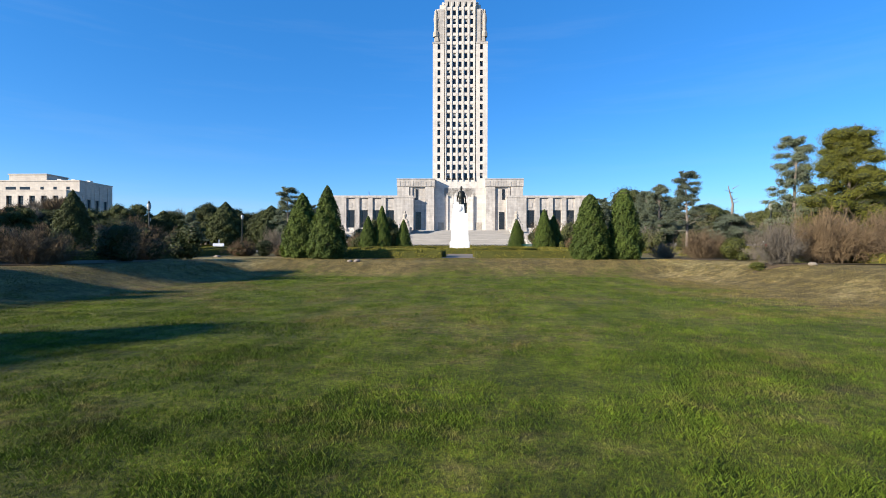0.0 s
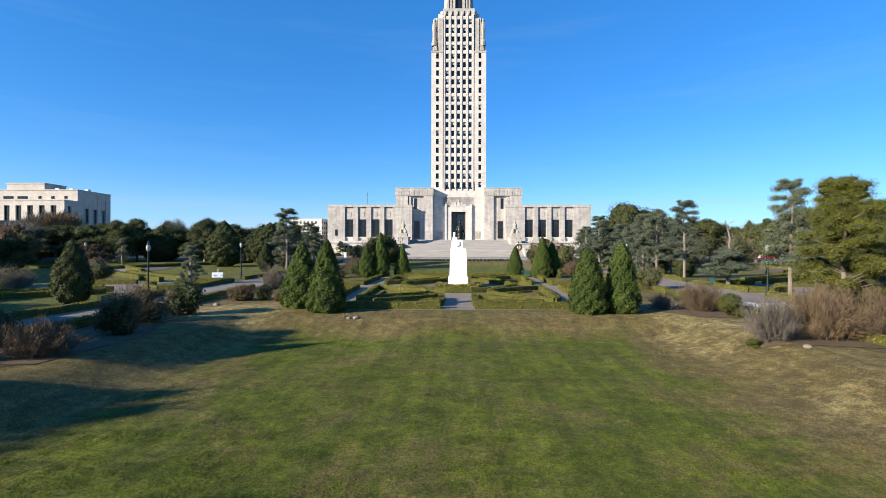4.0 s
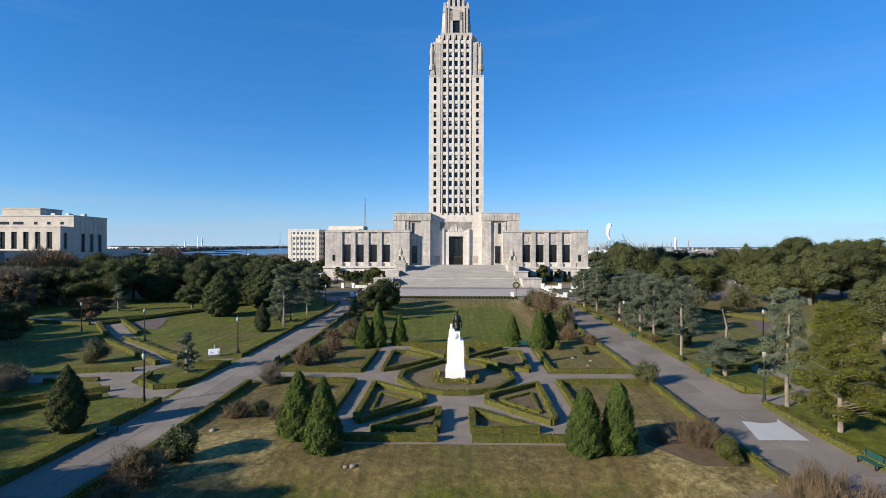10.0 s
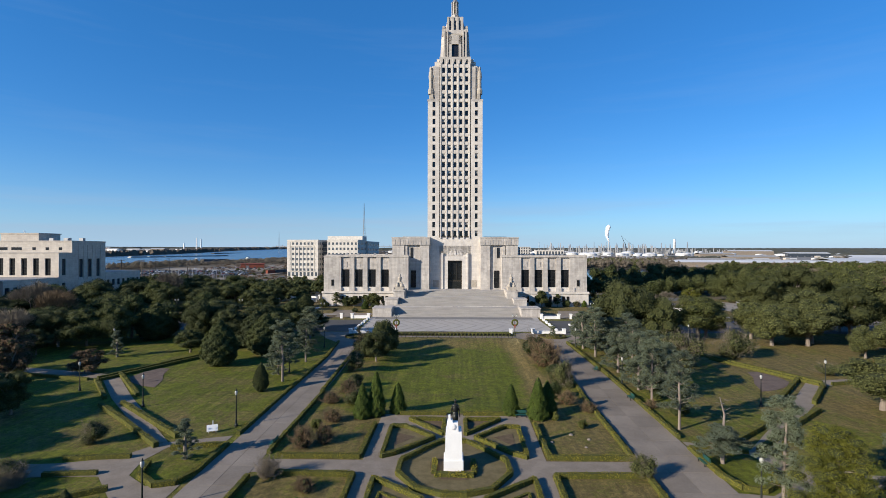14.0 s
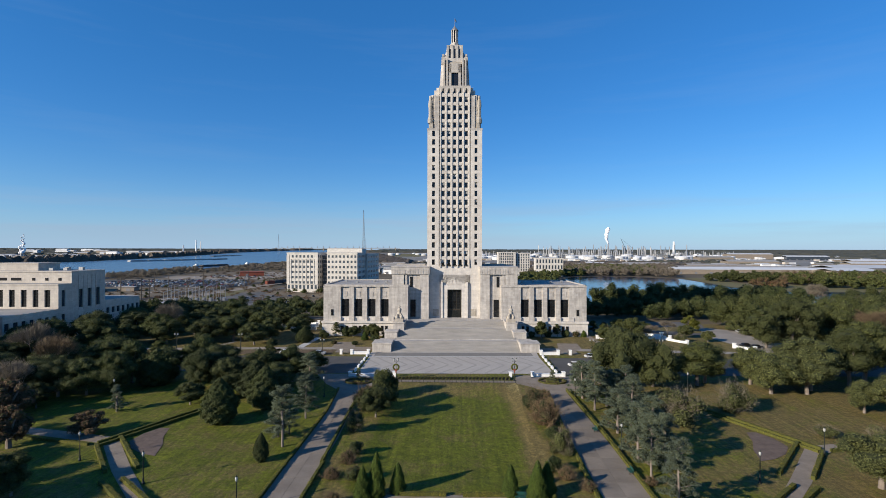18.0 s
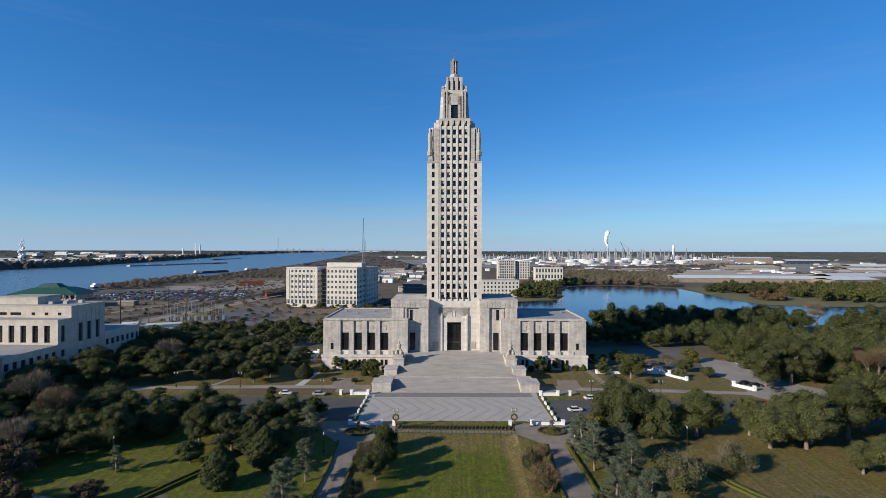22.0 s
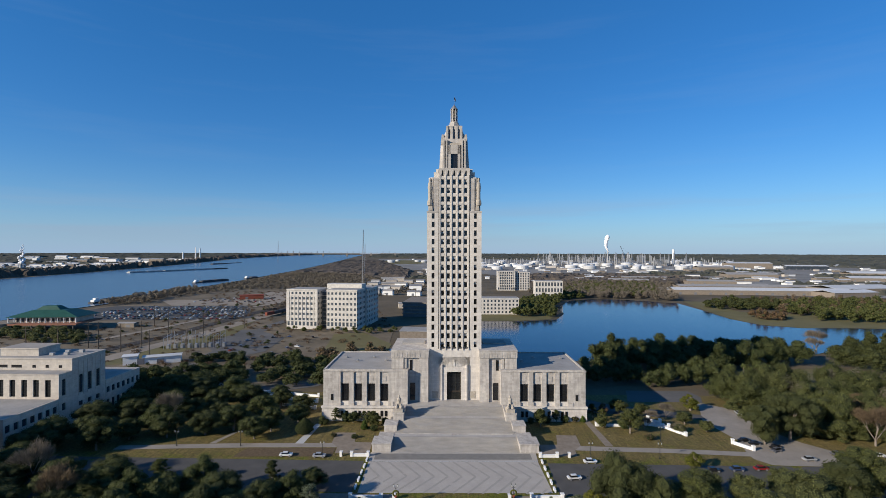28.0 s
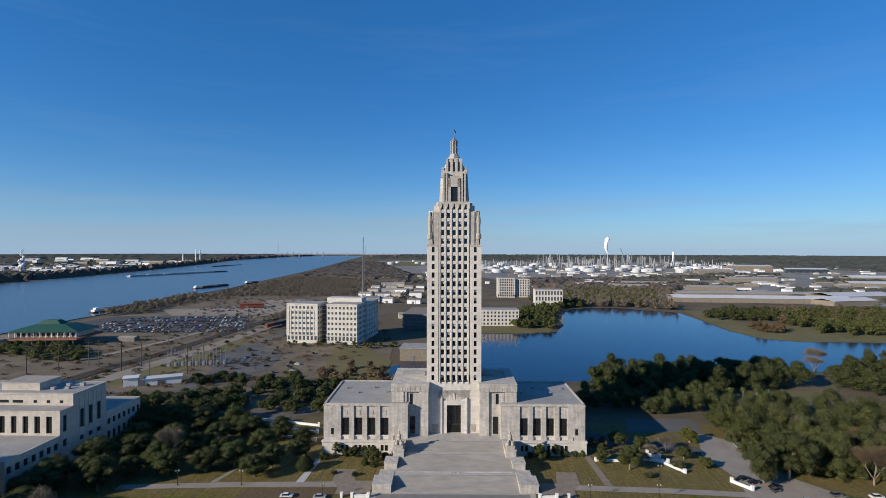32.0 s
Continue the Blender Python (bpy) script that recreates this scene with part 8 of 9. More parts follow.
wood("mall_trees", "dark trees between the capitol and the offices", scatter([(-140, 244), (-60, 250), (-56, 300), (-120, 330), (-150, 300)], 12.5, 18, (7, 11), (4.5, 6.5)), 68, "oak_dark", 500, 1.0)
wood("mall_trees_bare", "bare brown trees behind the capitol", scatter([(-100, 335), (-40, 300), (-30, 335), (-80, 380)], 13, 19, (6, 9), (4, 5.5)), 69, "twig", 600, 0.9)
wood("substation_trees", "dark trees beside the substation", scatter([(-182, 330), (-160, 346), (-150, 330), (-172, 318)], 10, 20, (5, 7), (4.5, 6)), 70, "oak_dark", 500, 1.0)
wood("yard_shrubs", "scattered dark shrubs on the rough plain", scatter([(-250, 300), (-150, 262), (-110, 330), (-150, 460), (-200, 520), (-170, 620), (-300, 700), (-330, 480), (-300, 380)], 34, 31, (2, 5), (1.6, 3.2)), 81, "oak", 300, 0.9)
wood("yard_brush", "brown brush on the rough plain", scatter([(-330, 300), (-150, 262), (-110, 330), (-60, 480), (-100, 640), (-170, 760), (-300, 900), (-420, 900), (-330, 480), (-420, 400)], 17, 32, (1, 3), (2.0, 5)), 82, "rust_leaf", 80, 0.9, core=0)
wood("annex_wood", "dense dark trees between the annex and the plain", scatter([(-182, 252), (-168, 268), (-130, 264), (-108, 244), (-98, 224), (-140, 222), (-165, 238)], 8.5, 33, (8, 12), (4.5, 6.5)), 83, "oak_dark", 480, 0.9)
wood("office_trees", "small trees before the office blocks", scatter([(-170, 450), (-60, 440), (-56, 458), (-160, 466)], 9, 34, (3, 6), (2.5, 4)), 84, "oak", 300, 0.8)
wood("pavilion_thicket", "brown thicket before the pavilion", scatter([(-470, 420), (-380, 400), (-300, 380), (-310, 410), (-360, 440), (-460, 450)], 9, 21, (5, 8), (4, 6)), 71, "oak_light", 420, 0.8)
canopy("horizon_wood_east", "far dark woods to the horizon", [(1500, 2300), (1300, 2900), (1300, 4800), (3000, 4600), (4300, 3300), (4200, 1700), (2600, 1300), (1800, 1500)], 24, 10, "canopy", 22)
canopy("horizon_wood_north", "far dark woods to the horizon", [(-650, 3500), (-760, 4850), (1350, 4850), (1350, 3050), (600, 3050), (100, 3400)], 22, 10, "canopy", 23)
canopy("horizon_wood_west", "far grey-brown woods to the horizon, greyed for haze", [(-2300, 1300), (-1900, 2300), (-1560, 3300), (-1300, 4250), (-1100, 4300), (-900, 4850), (-3000, 4700), (-4300, 3000), (-4300, 1500)], 24, 10, "canopy", 24)
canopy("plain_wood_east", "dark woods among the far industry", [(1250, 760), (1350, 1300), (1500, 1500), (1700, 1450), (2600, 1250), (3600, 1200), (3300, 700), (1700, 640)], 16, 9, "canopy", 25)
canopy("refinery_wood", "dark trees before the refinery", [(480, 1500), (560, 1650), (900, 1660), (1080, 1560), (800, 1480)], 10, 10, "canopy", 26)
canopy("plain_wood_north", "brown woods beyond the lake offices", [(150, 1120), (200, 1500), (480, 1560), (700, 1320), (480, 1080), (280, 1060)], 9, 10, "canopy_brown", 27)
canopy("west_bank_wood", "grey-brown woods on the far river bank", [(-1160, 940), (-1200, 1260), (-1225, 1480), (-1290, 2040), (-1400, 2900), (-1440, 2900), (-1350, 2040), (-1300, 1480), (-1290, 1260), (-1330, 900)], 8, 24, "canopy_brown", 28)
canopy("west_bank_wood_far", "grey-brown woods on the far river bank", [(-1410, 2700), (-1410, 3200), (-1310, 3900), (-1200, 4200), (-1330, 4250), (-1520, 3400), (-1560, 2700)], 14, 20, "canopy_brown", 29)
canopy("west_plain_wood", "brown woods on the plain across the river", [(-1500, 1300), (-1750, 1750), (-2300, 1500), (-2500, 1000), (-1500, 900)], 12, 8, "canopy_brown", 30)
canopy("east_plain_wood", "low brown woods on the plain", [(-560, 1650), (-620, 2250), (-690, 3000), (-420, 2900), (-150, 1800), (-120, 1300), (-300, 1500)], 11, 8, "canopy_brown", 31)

for k, x, y, h, r in (("bare_brown", 151.0, 180.5, 14, 6.8), ("bare_brown", 160.0, 196.0, 12, 5.6), ("bare_brown", 168.0, 205.0, 12, 5.8), ("bare", 276.0, 384.0, 16, 8.0), ("bare", 266.0, 372.0, 12, 6.0), ("bare_brown", 172.0, 188.0, 11, 5.0)):
    plant(k, x, y, h, r)

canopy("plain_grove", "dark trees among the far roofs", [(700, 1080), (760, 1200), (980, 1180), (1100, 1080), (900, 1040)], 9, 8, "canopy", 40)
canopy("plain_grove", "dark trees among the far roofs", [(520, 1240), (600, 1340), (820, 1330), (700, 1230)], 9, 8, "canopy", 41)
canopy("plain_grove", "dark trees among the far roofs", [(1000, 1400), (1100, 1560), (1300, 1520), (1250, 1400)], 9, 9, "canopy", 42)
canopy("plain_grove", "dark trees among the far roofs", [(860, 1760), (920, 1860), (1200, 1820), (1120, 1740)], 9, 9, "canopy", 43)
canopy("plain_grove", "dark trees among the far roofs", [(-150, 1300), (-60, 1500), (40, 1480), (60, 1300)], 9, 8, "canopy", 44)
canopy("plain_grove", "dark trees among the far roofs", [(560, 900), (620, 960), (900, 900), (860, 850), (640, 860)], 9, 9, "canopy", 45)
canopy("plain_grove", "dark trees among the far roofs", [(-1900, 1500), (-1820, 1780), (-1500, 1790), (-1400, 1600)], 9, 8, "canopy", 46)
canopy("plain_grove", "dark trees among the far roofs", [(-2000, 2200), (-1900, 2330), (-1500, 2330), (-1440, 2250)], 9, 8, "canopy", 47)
# ---- industry ----
rr = random.Random(77)
tank_p = thing("storage_tank", "white round storage tank", "tank", None, "refinery tanks")
part("shell", lathe([(1, 0), (1, 0.62)], 20), M["roof_white"], tank_p)
part("roof", lathe([(1.02, 0.62), (1.02, 0.66), (0.5, 0.76), (0.02, 0.8)], 20), M["whitewash"], tank_p)
first = True
for k in range(118):
    x = rr.uniform(90, 1350) if k < 78 else rr.uniform(-400, 60)
    y = rr.uniform(1950, 2600) if k < 78 else rr.uniform(2600, 3150)
    if k >= 90:
        x, y = rr.uniform(-1900, -1480), rr.uniform(1850, 2250)
    s = rr.uniform(9, 27) * (0.6 if k >= 90 else 1.0)
    m_ = pose(x, y, level(x, y)) @ Matrix.Diagonal((s, s, s * rr.uniform(0.7, 1.0), 1))
    if first:
        tank_p.matrix_basis, first = m_, False
    else:
        copy_thing(tank_p, m_).matrix_basis = m_
col = thing("process_column", "slim steel process column of the refinery", "tower", None, "refinery columns")
part("column", lathe([(1.6, 0), (1.6, 34), (1.2, 36), (1.2, 44), (0.3, 46)], 8), M["steel"], col)
part("platform", lathe([(2.2, 33), (2.2, 33.8)], 8), M["steel"], col)
first = True
for k in range(230):
    x, y = rr.uniform(100, 1400), rr.uniform(2300, 2950)
    s = rr.uniform(0.4, 1.1) * (1.25 if abs(x - 780) < 300 else 0.6)
    m_ = pose(x, y, level(x, y)) @ Matrix.Diagonal((rr.uniform(0.9, 2.2), rr.uniform(0.9, 2.2), s, 1))
    if first:
        col.matrix_basis, first = m_, False
    else:
        copy_thing(col, m_).matrix_basis = m_
for k in range(26):
    x, y = rr.uniform(250, 1200), rr.uniform(2300, 2900)
    t = thing("process_rack", "grey steel process structure of the refinery", "structure", pose(x, y, level(x, y)), "refinery structures")
    w, d, h = rr.uniform(14, 40), rr.uniform(10, 20), rr.uniform(12, 34)
    for z in np.arange(0, h, 6.0):
        part("deck", boxes((0, w, 0, d, z + 5, z + 6)), M["steel"], t)
    for px in (0, w - 1):
        for py in (0, d - 1):
            part("leg", boxes((px, px + 1, py, py + 1, -1, h)), M["steel"], t)
    part("vessel", boxes((w * 0.2, w * 0.8, d * 0.2, d * 0.8, 0, h * 0.7), bevel=1.0), M["roof_white"] if k % 2 else M["steel"], t)


def shed(x, y, w, d, h, rz=0.0, roof="roof_white", wall="concrete", name="warehouse", label="long low warehouse with a pale metal roof", ridge=0.08):
    """Low hall with a shallow gable roof, doors and eaves."""
    t = thing(name, label, "building", pose(x, y, level(x, y), 0, 0, rz), "warehouses and sheds")
    part("wall", boxes((0, w, 0, d, -1, h)), M[wall], t)
    e = 0.6
    v = [(-e, -e, h), (w + e, -e, h), (w + e, d + e, h), (-e, d + e, h), (-e, d / 2, h + d * ridge), (w + e, d / 2, h + d * ridge)]
    v += [(a, b, c + 0.35) for a, b, c in v]
    f = [(0, 1, 5, 4), (4, 5, 2, 3), (6, 10, 11, 7), (10, 9, 8, 11), (0, 6, 7, 1), (2, 8, 9, 3), (1, 7, 11, 5), (5, 11, 8, 2), (4, 10, 6, 0), (3, 9, 10, 4)]
    part("roof", mesh_of("roof", v, [q[::-1] for q in f], M[roof]), None, t)
    for k in range(max(1, int(w / 25)) if name != "industrial_building" else 0):
        part("loading_door", boxes((0, 4, -0.12, 0, 0, min(4, h * 0.7))), M["roof_dark"], t, at=pose(8 + k * 25, -0.02, 0))
    return t


shed(380, 868, 290, 42, 8, -5), shed(430, 960, 260, 36, 8, -4, "roof"), shed(660, 870, 130, 60, 10, 12), shed(610, 810, 90, 40, 8, 14), shed(350, 900, 60, 30, 6, -18, "roof")
shed(1120, 2060, 170, 60, 22, -6, "roof_white"), shed(1290, 1960, 150, 50, 14, -8, "roof_white", "glass_blue"), shed(900, 1850, 120, 60, 14, -4, "roof"), shed(1180, 1500, 200, 60, 10, -8), shed(760, 1400, 130, 60, 10, -8, "roof"), shed(980, 1250, 160, 50, 9, -10)
shed(360, 1180, 90, 34, 7, -22, "roof"), shed(430, 1290, 110, 30, 7, -12, "roof"), shed(1240, 1160, 150, 40, 9, -12), shed(520, 1120, 100, 36, 8, -10, "roof")
shed(-75, 640, 30, 14, 6, 10, "roof", "stone_annex", "low_building", "low cream building behind the capitol"), shed(-46, 398, 30, 22, 10, -3, "roof", "concrete", "low_building", "square concrete building at the inlet", 0.01)
shed(-204, 314, 22, 8, 4.2, 26, "roof_white", "whitewash", "white_shed", "long white shed by the street"), shed(-214, 309, 8, 8, 5.5, 26, "roof_white", "whitewash", "white_shed", "small white shed by the street")
shed(-330, 740, 34, 12, 6, 20, "rust", "rust", "red_building", "low red-roofed building by the sandy lot"), shed(-190, 660, 14, 6, 5, 10, "rust", "rust", "red_building", "small red building by the track"), shed(-330, 470, 16, 8, 4, 0, "roof", "concrete", "low_building", "small building in the field")
for k in range(298):
    a = rr.random()
    if a < 0.58:
        x, y = rr.uniform(300, 1750), rr.uniform(1000, 2400)
    elif a < 0.7:
        x, y = rr.uniform(-150, 250), rr.uniform(1150, 2300)
    else:
        x, y = rr.uniform(-2000, -1450), rr.uniform(1800, 2700)
    shed(x, y, rr.choice((12, 16, 22, 30, 44)) * rr.uniform(0.8, 1.2), rr.uniform(9, 20), rr.uniform(3, 7), rr.uniform(-14, 14), rr.choice(("roof_white", "roof_white", "roof_white", "roof", "roof_dark", "roof")), rr.choice(("concrete", "whitewash", "whitewash", "stone_annex")), "industrial_building", "small industrial building with a low roof", 0.12)
for k in range(30):
    y = rr.uniform(2280, 2720)
    x = -y * (rr.uniform(0.72, 0.90) if k < 17 else rr.uniform(0.56, 0.72))
    shed(x, y, rr.uniform(26, 75), rr.uniform(18, 30), rr.uniform(9, 19), rr.uniform(-10, 10), rr.choice(("roof_white", "roof_white", "roof")), rr.choice(("whitewash", "roof_white", "concrete")), "riverside_plant", "white plant building on the far bank of the river", 0.1)
for k in range(18):
    shed(-190 + 34 * (k % 4) + rr.uniform(-6, 6), 820 + 95 * (k // 4) + rr.uniform(-12, 12), rr.uniform(18, 28), rr.uniform(10, 14), rr.uniform(6, 9), rr.uniform(-12, 12), rr.choice(("roof_dark", "roof")), rr.choice(("whitewash", "stone_annex")), "apartment_house", "white low apartment house beyond the offices", 0.2)
# steam stack and crane
sk = thing("steam_stack", "tall stack with a white steam plume", "chimney", pose(762, 2500, level(762, 2500)))
part("stack", lathe([(4, 0), (3, 60), (2.6, 66)], 12), M["steel"], sk)
bm = bmesh.new()
for k in range(46):
    f = k / 45
    bmesh.ops.create_icosphere(bm, subdivisions=2, radius=3 + 7 * f * rr.uniform(0.7, 1.2), matrix=Matrix.Translation((-16 * math.sin(f * 2.4) + 10 * f + rr.uniform(-3, 3), rr.uniform(-5, 5), 66 + 76 * f)))
for v in bm.verts:
    v.co.x += 3 * noise.noise(v.co * 0.12)
part("plume", bm, M["steam"], sk, "white steam plume")
ws = thing("steam_vent", "low stack with a spreading white plume across the river", "chimney", pose(-1560, 1720, level(-1560, 1720)))
part("stack", lathe([(5, 0), (4, 22), (3.6, 26)], 12), M["steel"], ws)
bm = bmesh.new()
for k in range(34):
    f = k / 33
    bmesh.ops.create_icosphere(bm, subdivisions=2, radius=(1.5 + 4.5 * (1 - f)) * rr.uniform(0.6, 1.1), matrix=Matrix.Translation((8 * f + rr.uniform(-7, 7) * (1.2 - f), rr.uniform(-6, 6), 24 + 66 * f)))
part("plume", bm, M["steam"], ws, "white steam plume")
cr = thing("crane", "tall lattice crane at the refinery", "crane", pose(850, 2450, level(850, 2450)))
bm = bmesh.new()
tube(bm, (0, 0, 0), (-42, 0, 92), 1.4, 0.9, 4)
part("boom", bm, M["hull"], cr)
bm = bmesh.new()
tube(bm, (-42, 0, 92), (34, 0, 30), 0.3, 0.3, 4), tube(bm, (34, 0, 0), (0, 0, 12), 2, 2, 4)
part("backstay", bm, M["hull"], cr)
sl = thing("smokestack", "slim pale smokestack at the refinery", "chimney", pose(1045, 2400, level(1045, 2400)))
part("stack", lathe([(7, 0), (6, 40), (4.5, 76)], 12), M["whitewash"], sl)


def mast(x, y, h, w=1.6, name="radio_mast", label="slim lattice radio mast"):
    t = thing(name, label, "mast", pose(x, y, level(x, y)))
    bm = bmesh.new()
    for k in range(3):
        a = k * 2.094
        tube(bm, (w * math.cos(a), w * math.sin(a), -1), (0.3 * math.cos(a), 0.3 * math.sin(a), h), 0.35, 0.2, 4)
    for z in np.arange(4, h - 4, max(4, h / 26)):
        f = 1 - z / h
        q = [((0.3 + w * f) * math.cos(k * 2.094), (0.3 + w * f) * math.sin(k * 2.094), z) for k in range(3)]
        for a, b in ((0, 1), (1, 2), (2, 0)):
            tube(bm, q[a], (q[b][0], q[b][1], z + max(4, h / 26)), 0.16, 0.16, 3)
    part("lattice", bm, M["steel"], t)
    return t


mast(-171.8, 901, 114, 4.4), mast(-1080, 2950, 118, 7, "pylon", "tall steel pylon at the river"), mast(-540, 2900, 100, 5, "pylon", "tall steel pylon at the river")
for x, y, h in ((-1420, 2640, 78), (-1395, 2640, 72), (-1490, 2640, 50)):
    t = thing("smokestack", "slim pale smokestack across the river", "chimney", pose(x, y, level(x, y)))
    part("stack", lathe([(4.5, 0), (3.2, h * 0.5), (2.4, h)], 10), M["whitewash"], t)
# bridge across the far river
br = thing("river_bridge", "long pale truss bridge far up the river", "bridge", pose(-1150, 3900, level(-1150, 3900)))
part("deck", boxes((-300, 700, -6, 6, 18, 22)), M["steel"], br)
for k in range(21):
    part("truss_post", boxes((-300 + 48 * k, -297 + 48 * k, -5, 5, 20, 27 + 9 * abs(math.sin(k * 0.6)))), M["steel"], br)
    if k % 4 == 0:
        part("pier", boxes((-303 + 48 * k, -293 + 48 * k, -5, 5, -6, 20)), M["concrete"], br)


# ---- river boats, pavilion, poles, cars ----
def barge(x, y, rz, n=3, tow=True, L=60):
    t = thing("barge_tow", "dark barges pushed by a small white towboat", "barge", pose(x, y, level(x, y) + 0.7, 0, 0, rz), "river barges")
    for k in range(n):
        part("barge", boxes((k * (L + 1), k * (L + 1) + L, -8, 8, -0.5, 3.2), (k * (L + 1) + 3, k * (L + 1) + L - 3, -6.5, 6.5, 3.2, 4.4)), M["hull"] if not n > 4 else M["steel"], t)
    if tow:
        part("towboat_hull", boxes((-20, -1, -4, 4, -0.5, 1.8)), M["hull"], t)
        part("cabin", boxes((-17, -6, -3, 3, 1.8, 4.6), (-14, -8, -2.2, 2.2, 4.6, 7)), M["whitewash"], t)
    return t


barge(-588, 1110, 78, 2, L=45), barge(-507, 690, 84, 2, L=42), barge(-1060, 1560, 68, 6, False), barge(-1010, 1700, 66, 4, False), barge(-545, 1280, 80, 1, L=30), barge(-1160, 2300, 82, 4, False)

pav = thing("riverside_pavilion", "riverside pavilion with a green hipped roof on tall piles", "building", pose(-392, 455, -3.3, 0, 0, 6))
part("terrace", boxes((-34, 40, -16, 24, 6, 7.4)), M["brick"], pav)
part("wall", boxes((-20, 34, -6, 20, 7.4, 12.6)), M["stone_annex"], pav)
for a, b, z0, z1, ins in ((-26, 38, 12.6, 18.4, 0.55), (-8, 16, 17.6, 22.0, 0.5)):
    bm = bmesh.new()
    w = (b - a) * 0.27
    cxp = (a + b) / 2
    prism(bm, [(a, 7 - w), (b, 7 - w), (b, 7 + w), (a, 7 + w)], z0, z1, ins)
    part("roof", bm, M["roof_green"], pav, "green metal hipped roof")
for k in range(12):
    part("column", lathe([(0.4, 0), (0.4, 5.2)], 8), M["whitewash"], pav, at=pose(-24 + k * 5.4, -9, 7.4))
    part("pile", lathe([(0.6, -2), (0.6, 6.2)], 8), M["concrete"], pav, at=pose(-30 + k * 6, -14, 0))
    part("pavilion_window", boxes((0, 2.6, -0.1, 0, 0, 3.2)), M["glass_blue"], pav, at=pose(-19 + k * 4.4, -6.02, 8.2))
part("round_terrace", lathe([(15, 4), (15, 6.6), (15.4, 6.6), (15.4, 7.8)], 24, None, (-30, -4, 0)), M["concrete"], pav)

pole_p = thing("utility_pole", "weathered timber utility pole with crossarms", "pole", None, "utility poles")
part("pole", lathe([(0.34, -0.5), (0.3, 12), (0.2, 21)], 7), M["pole"], pole_p)
for z in (18.2, 20.0):
    part("crossarm", boxes((-2.6, 2.6, -0.15, 0.15, z, z + 0.3)), M["pole"], pole_p)
put_all(pole_p, [(-283, 370, 20), (-273, 367, 20), (-248, 356, 20), (-243, 372, 20), (-252, 362, 20), (-310, 345, 10), (-292, 352, 10), (-222, 425, 20), (-205, 470, 20), (-240, 560, 20), (-180, 560, 20), (-170, 620, 20), (-150, 700, 20), (-262, 440, 20), (-300, 480, 20), (-210, 330, 0), (-195, 350, 0), (-60, 720, 0), (-30, 800, 0)])
sub = thing("substation", "pale green steel substation frames", "structure", pose(-222, 366, level(-205, 375) - 0.2, 0, 0, 14))
for k in range(9):
    for j in range(3):
        part("frame_post", boxes((k * 5.0, k * 5.0 + 0.28, j * 9, j * 9 + 0.28, 0, 9 + (k + j) % 3 * 2)), M["steel"], sub)
    part("frame_beam", boxes((k * 5.0, k * 5.0 + 0.28, 0, 18, 8.8, 9.1)), M["steel"], sub)
    part("transformer", boxes((k * 5 + 1, k * 5 + 3.4, 3, 6, 0, 3.6), bevel=0.2), M["steel"], sub)

CARS = []
for nm, c in (("white", (0.62, 0.62, 0.61)), ("silver", (0.32, 0.33, 0.34)), ("black", (0.012, 0.013, 0.015)), ("red", (0.22, 0.02, 0.02)), ("blue", (0.03, 0.05, 0.11)), ("grey", (0.10, 0.10, 0.11))):
    m_, nt_, b_ = material("car_paint_" + nm, 0.3)
    nt_.links.new(ramp(nt_, noise_tex(nt_, 3.0), [(0.3, tuple(0.9 * v for v in c)), (0.7, c)]), b_.inputs["Base Color"])
    b_.inputs["Coat Weight"].default_value = 0.6
    t = thing("car", nm + " car parked on the asphalt", "car", None, "parked cars")
    bm = boxes((-2.2, 2.2, -0.88, 0.88, 0.32, 0.88), bevel=0.12)
    part("body", bm, m_, t)
    bm = bmesh.new()
    prism(bm, [(-1.5, -0.8), (1.0, -0.8), (1.0, 0.8), (-1.5, 0.8)], 0.86, 1.38, 0.24)
    part("cabin_glass", bm, M["glass"], t)
    bm = bmesh.new()
    prism(bm, [(-1.12, -0.6), (0.68, -0.6), (0.68, 0.6), (-1.12, 0.6)], 1.37, 1.46, 0.08)
    part("roof", bm, m_, t)
    for sx in (-1.4, 1.4):
        for sy in (-0.86, 0.86):
            bm = bmesh.new()
            tube(bm, (sx, sy - 0.1, 0.33), (sx, sy + 0.1, 0.33), 0.33, 0.33, 10)
            part("wheel", bm, M["roof_dark"], t)
    CARS.append([t, False])


def park(x, y, rz, which=None, s=1.0):
    c = CARS[which if which is not None else rr.randrange(6)]
    m_ = pose(x, y, level(x, y) + 0.3 * (y > 230) + 0.05, 0, 0, rz) @ Matrix.Diagonal((s, s, s, 1))
    if c[1]:
        copy_thing(c[0], m_).matrix_basis = m_
    else:
        c[0].matrix_basis, c[1] = m_, True


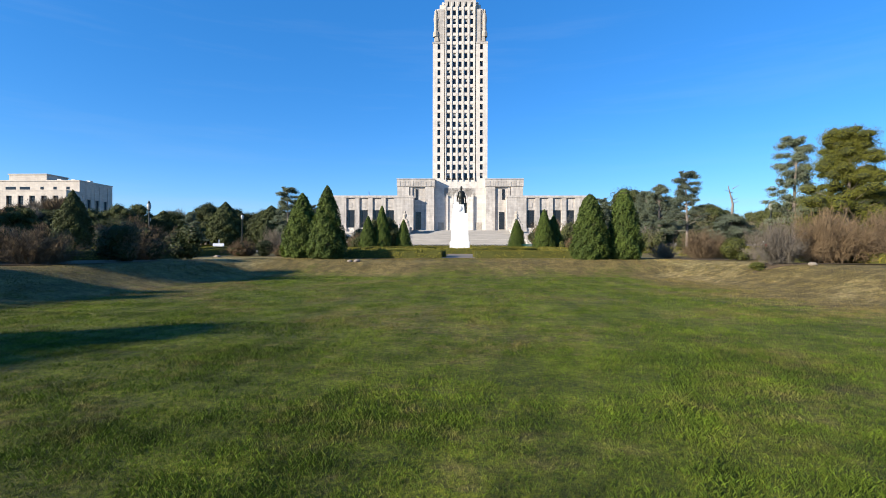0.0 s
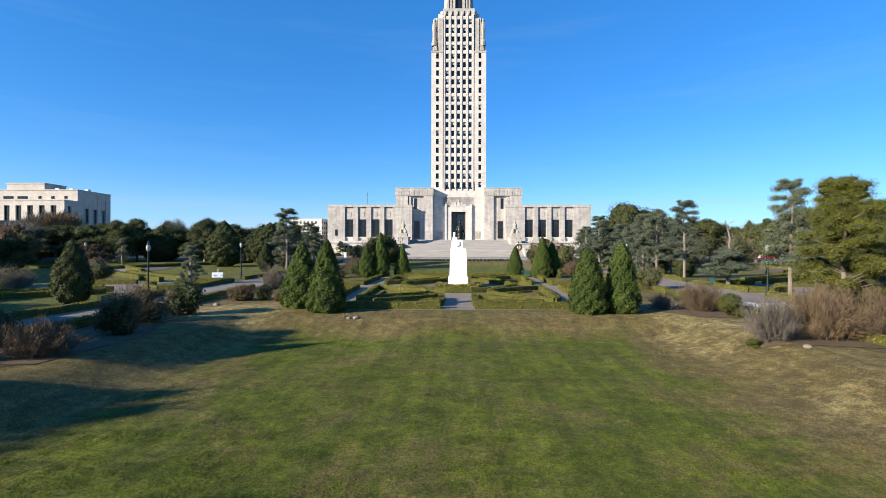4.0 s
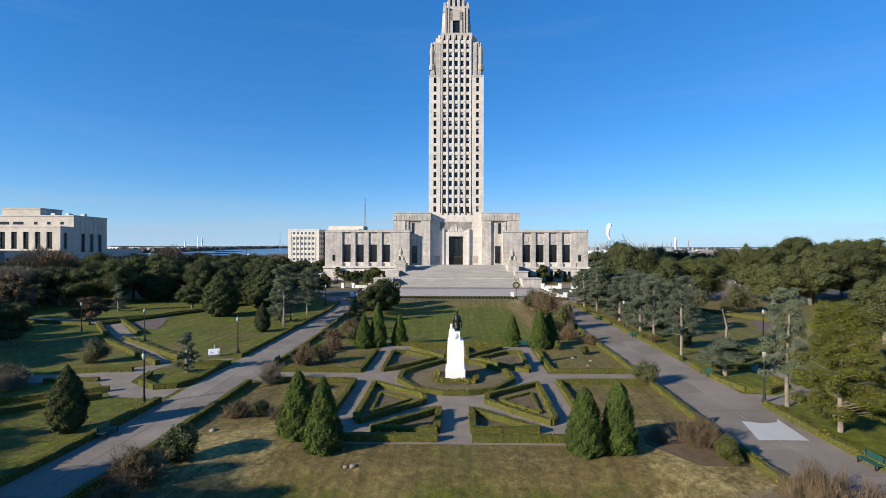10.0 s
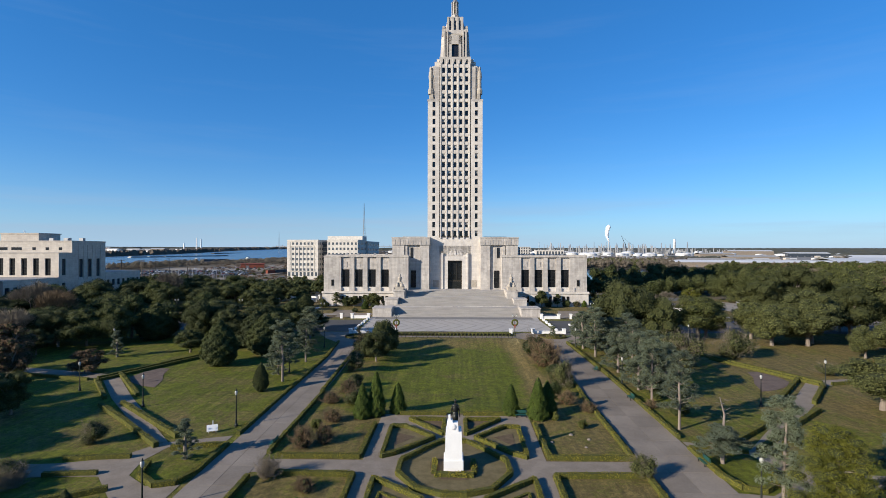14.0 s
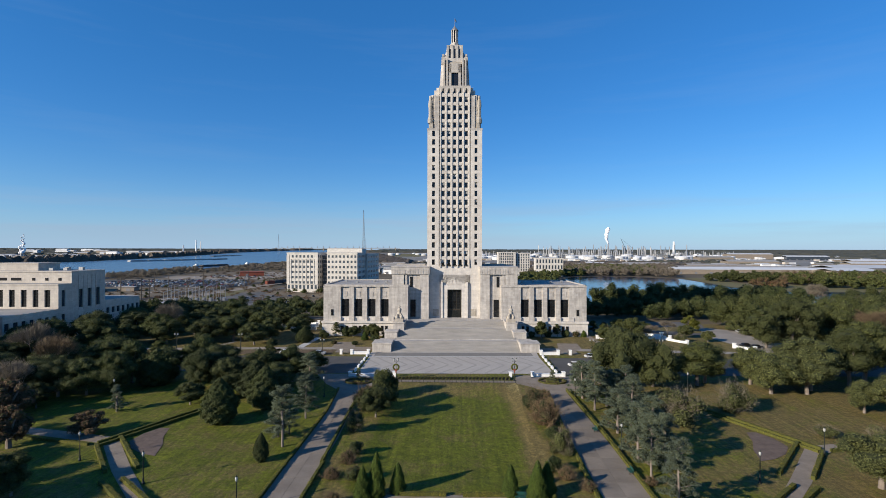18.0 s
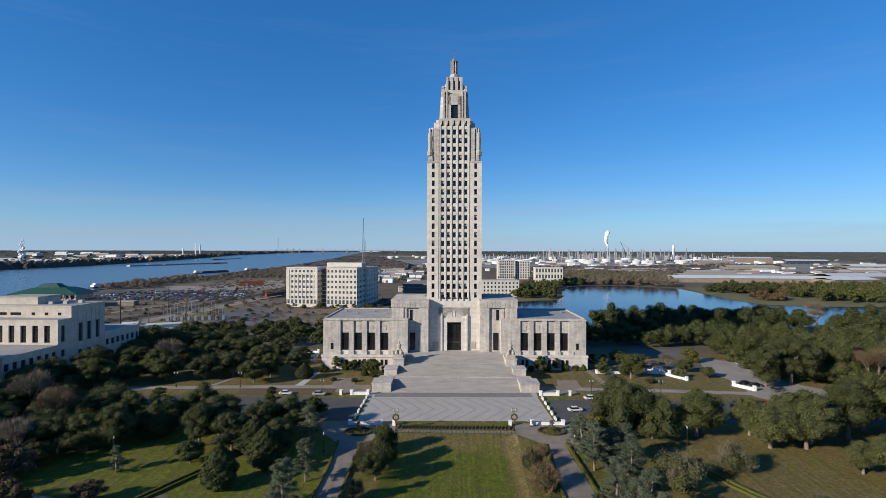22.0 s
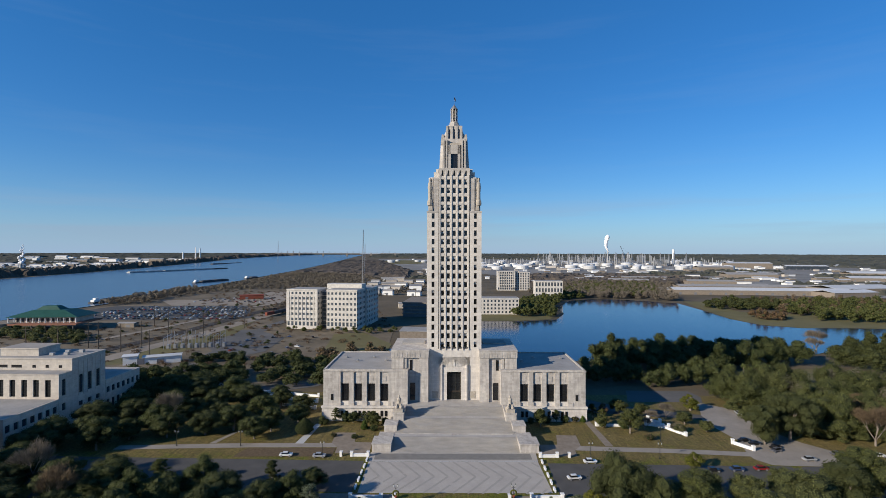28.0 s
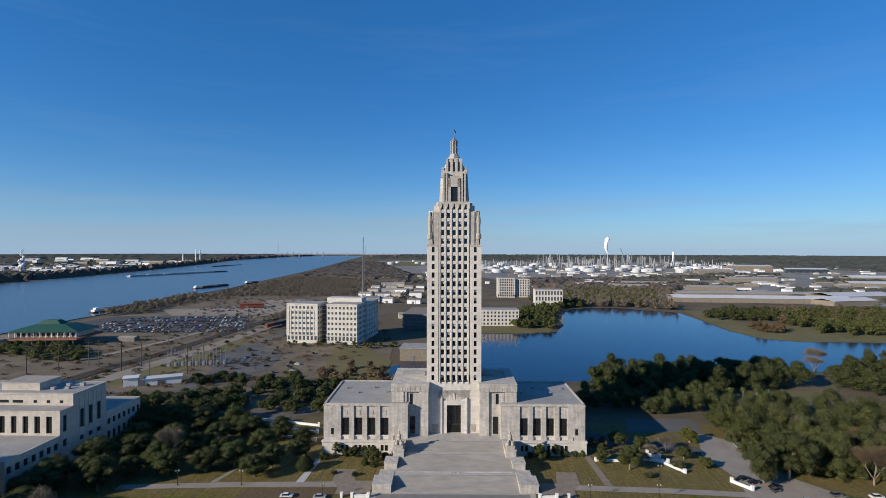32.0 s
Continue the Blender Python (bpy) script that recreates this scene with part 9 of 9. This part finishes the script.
for x, y, rz, c in ((44.4, 163.5, 4, 0), (106.0, 183.2, 10, 2), (108.2, 180.4, 12, 2), (113.5, 177.2, 20, 2), (112, 174.6, 200, 5), (131, 172.0, 5, 5), (-58.0, 165.5, 2, 0), (-46.5, 165.2, 2, 1), (144, 171, 0, 0), (121, 214, 80, 1), (-212, 285, 12, 2), (-160, 300, 80, 0), (-128, 340, 70, 0), (-122, 250, 90, 1),
                    (36.5, 152, 8, 0), (118.5, 167.5, 4, 1), (98, 160, 2, 3), (82, 158.5, 2, 2), (90.0, 159.3, 2, 4)):
    park(x, y, rz, c)
FAR = []
for t, used in CARS:
    paint = t.children[0].data.materials[0]
    c = thing("car", t["label"] if "label" in t else "car parked on the far lot", "car", None, "cars on the riverside lot")
    bm = boxes((-2.2, 2.2, -0.9, 0.9, 0.25, 0.9), bevel=0.1)
    prism(bm, [(-1.2, -0.7), (0.8, -0.7), (0.8, 0.7), (-1.2, 0.7)], 1.3, 1.5, 0.1)
    part("body", bm, paint, c)
    bm = bmesh.new()
    prism(bm, [(-1.6, -0.82), (1.1, -0.82), (1.1, 0.82), (-1.6, 0.82)], 0.88, 1.4, 0.2)
    part("cabin_glass", bm, M["glass"], c)
    FAR.append([c, False])


def park_far(x, y, rz):
    c = FAR[rr.choice((0, 0, 1, 1, 2, 2, 3, 4, 5, 5))]
    m_ = pose(x, y, level(x, y) + 0.3, 0, 0, rz)
    if c[1]:
        copy_thing(c[0], m_).matrix_basis = m_
    else:
        c[0].matrix_basis, c[1] = m_, True


for row in range(9):
    for k in range(44):
        u = k / 43
        x, y = -444 + 200 * u + row * 4 + rr.uniform(-1, 1), 522 + row * 14 + 10 * u + rr.uniform(-0.6, 0.6)
        if rr.random() < 0.8 and x < -236 + (y - 540) * -0.4:
            park_far(x, y, 92 + rr.uniform(-4, 4))
for k in range(40):
    park_far(-380 + rr.uniform(0, 110), 700 + rr.uniform(0, 60), 90 + rr.uniform(-8, 8))
for k in range(12):
    park_far(-180 + rr.uniform(0, 60), 345 + rr.uniform(0, 90), rr.uniform(0, 180))
tr = thing("heritage_train", "rusty dark rail cars on the track", "train", pose(-216, 552, -2.9, 0, 0, 76))
for k in range(6):
    part("rail_car", boxes((k * 15, k * 15 + 14, -1.5, 1.5, 0.8, 4.4), bevel=0.15), M["rust"] if k % 3 == 0 else M["hull"], tr)
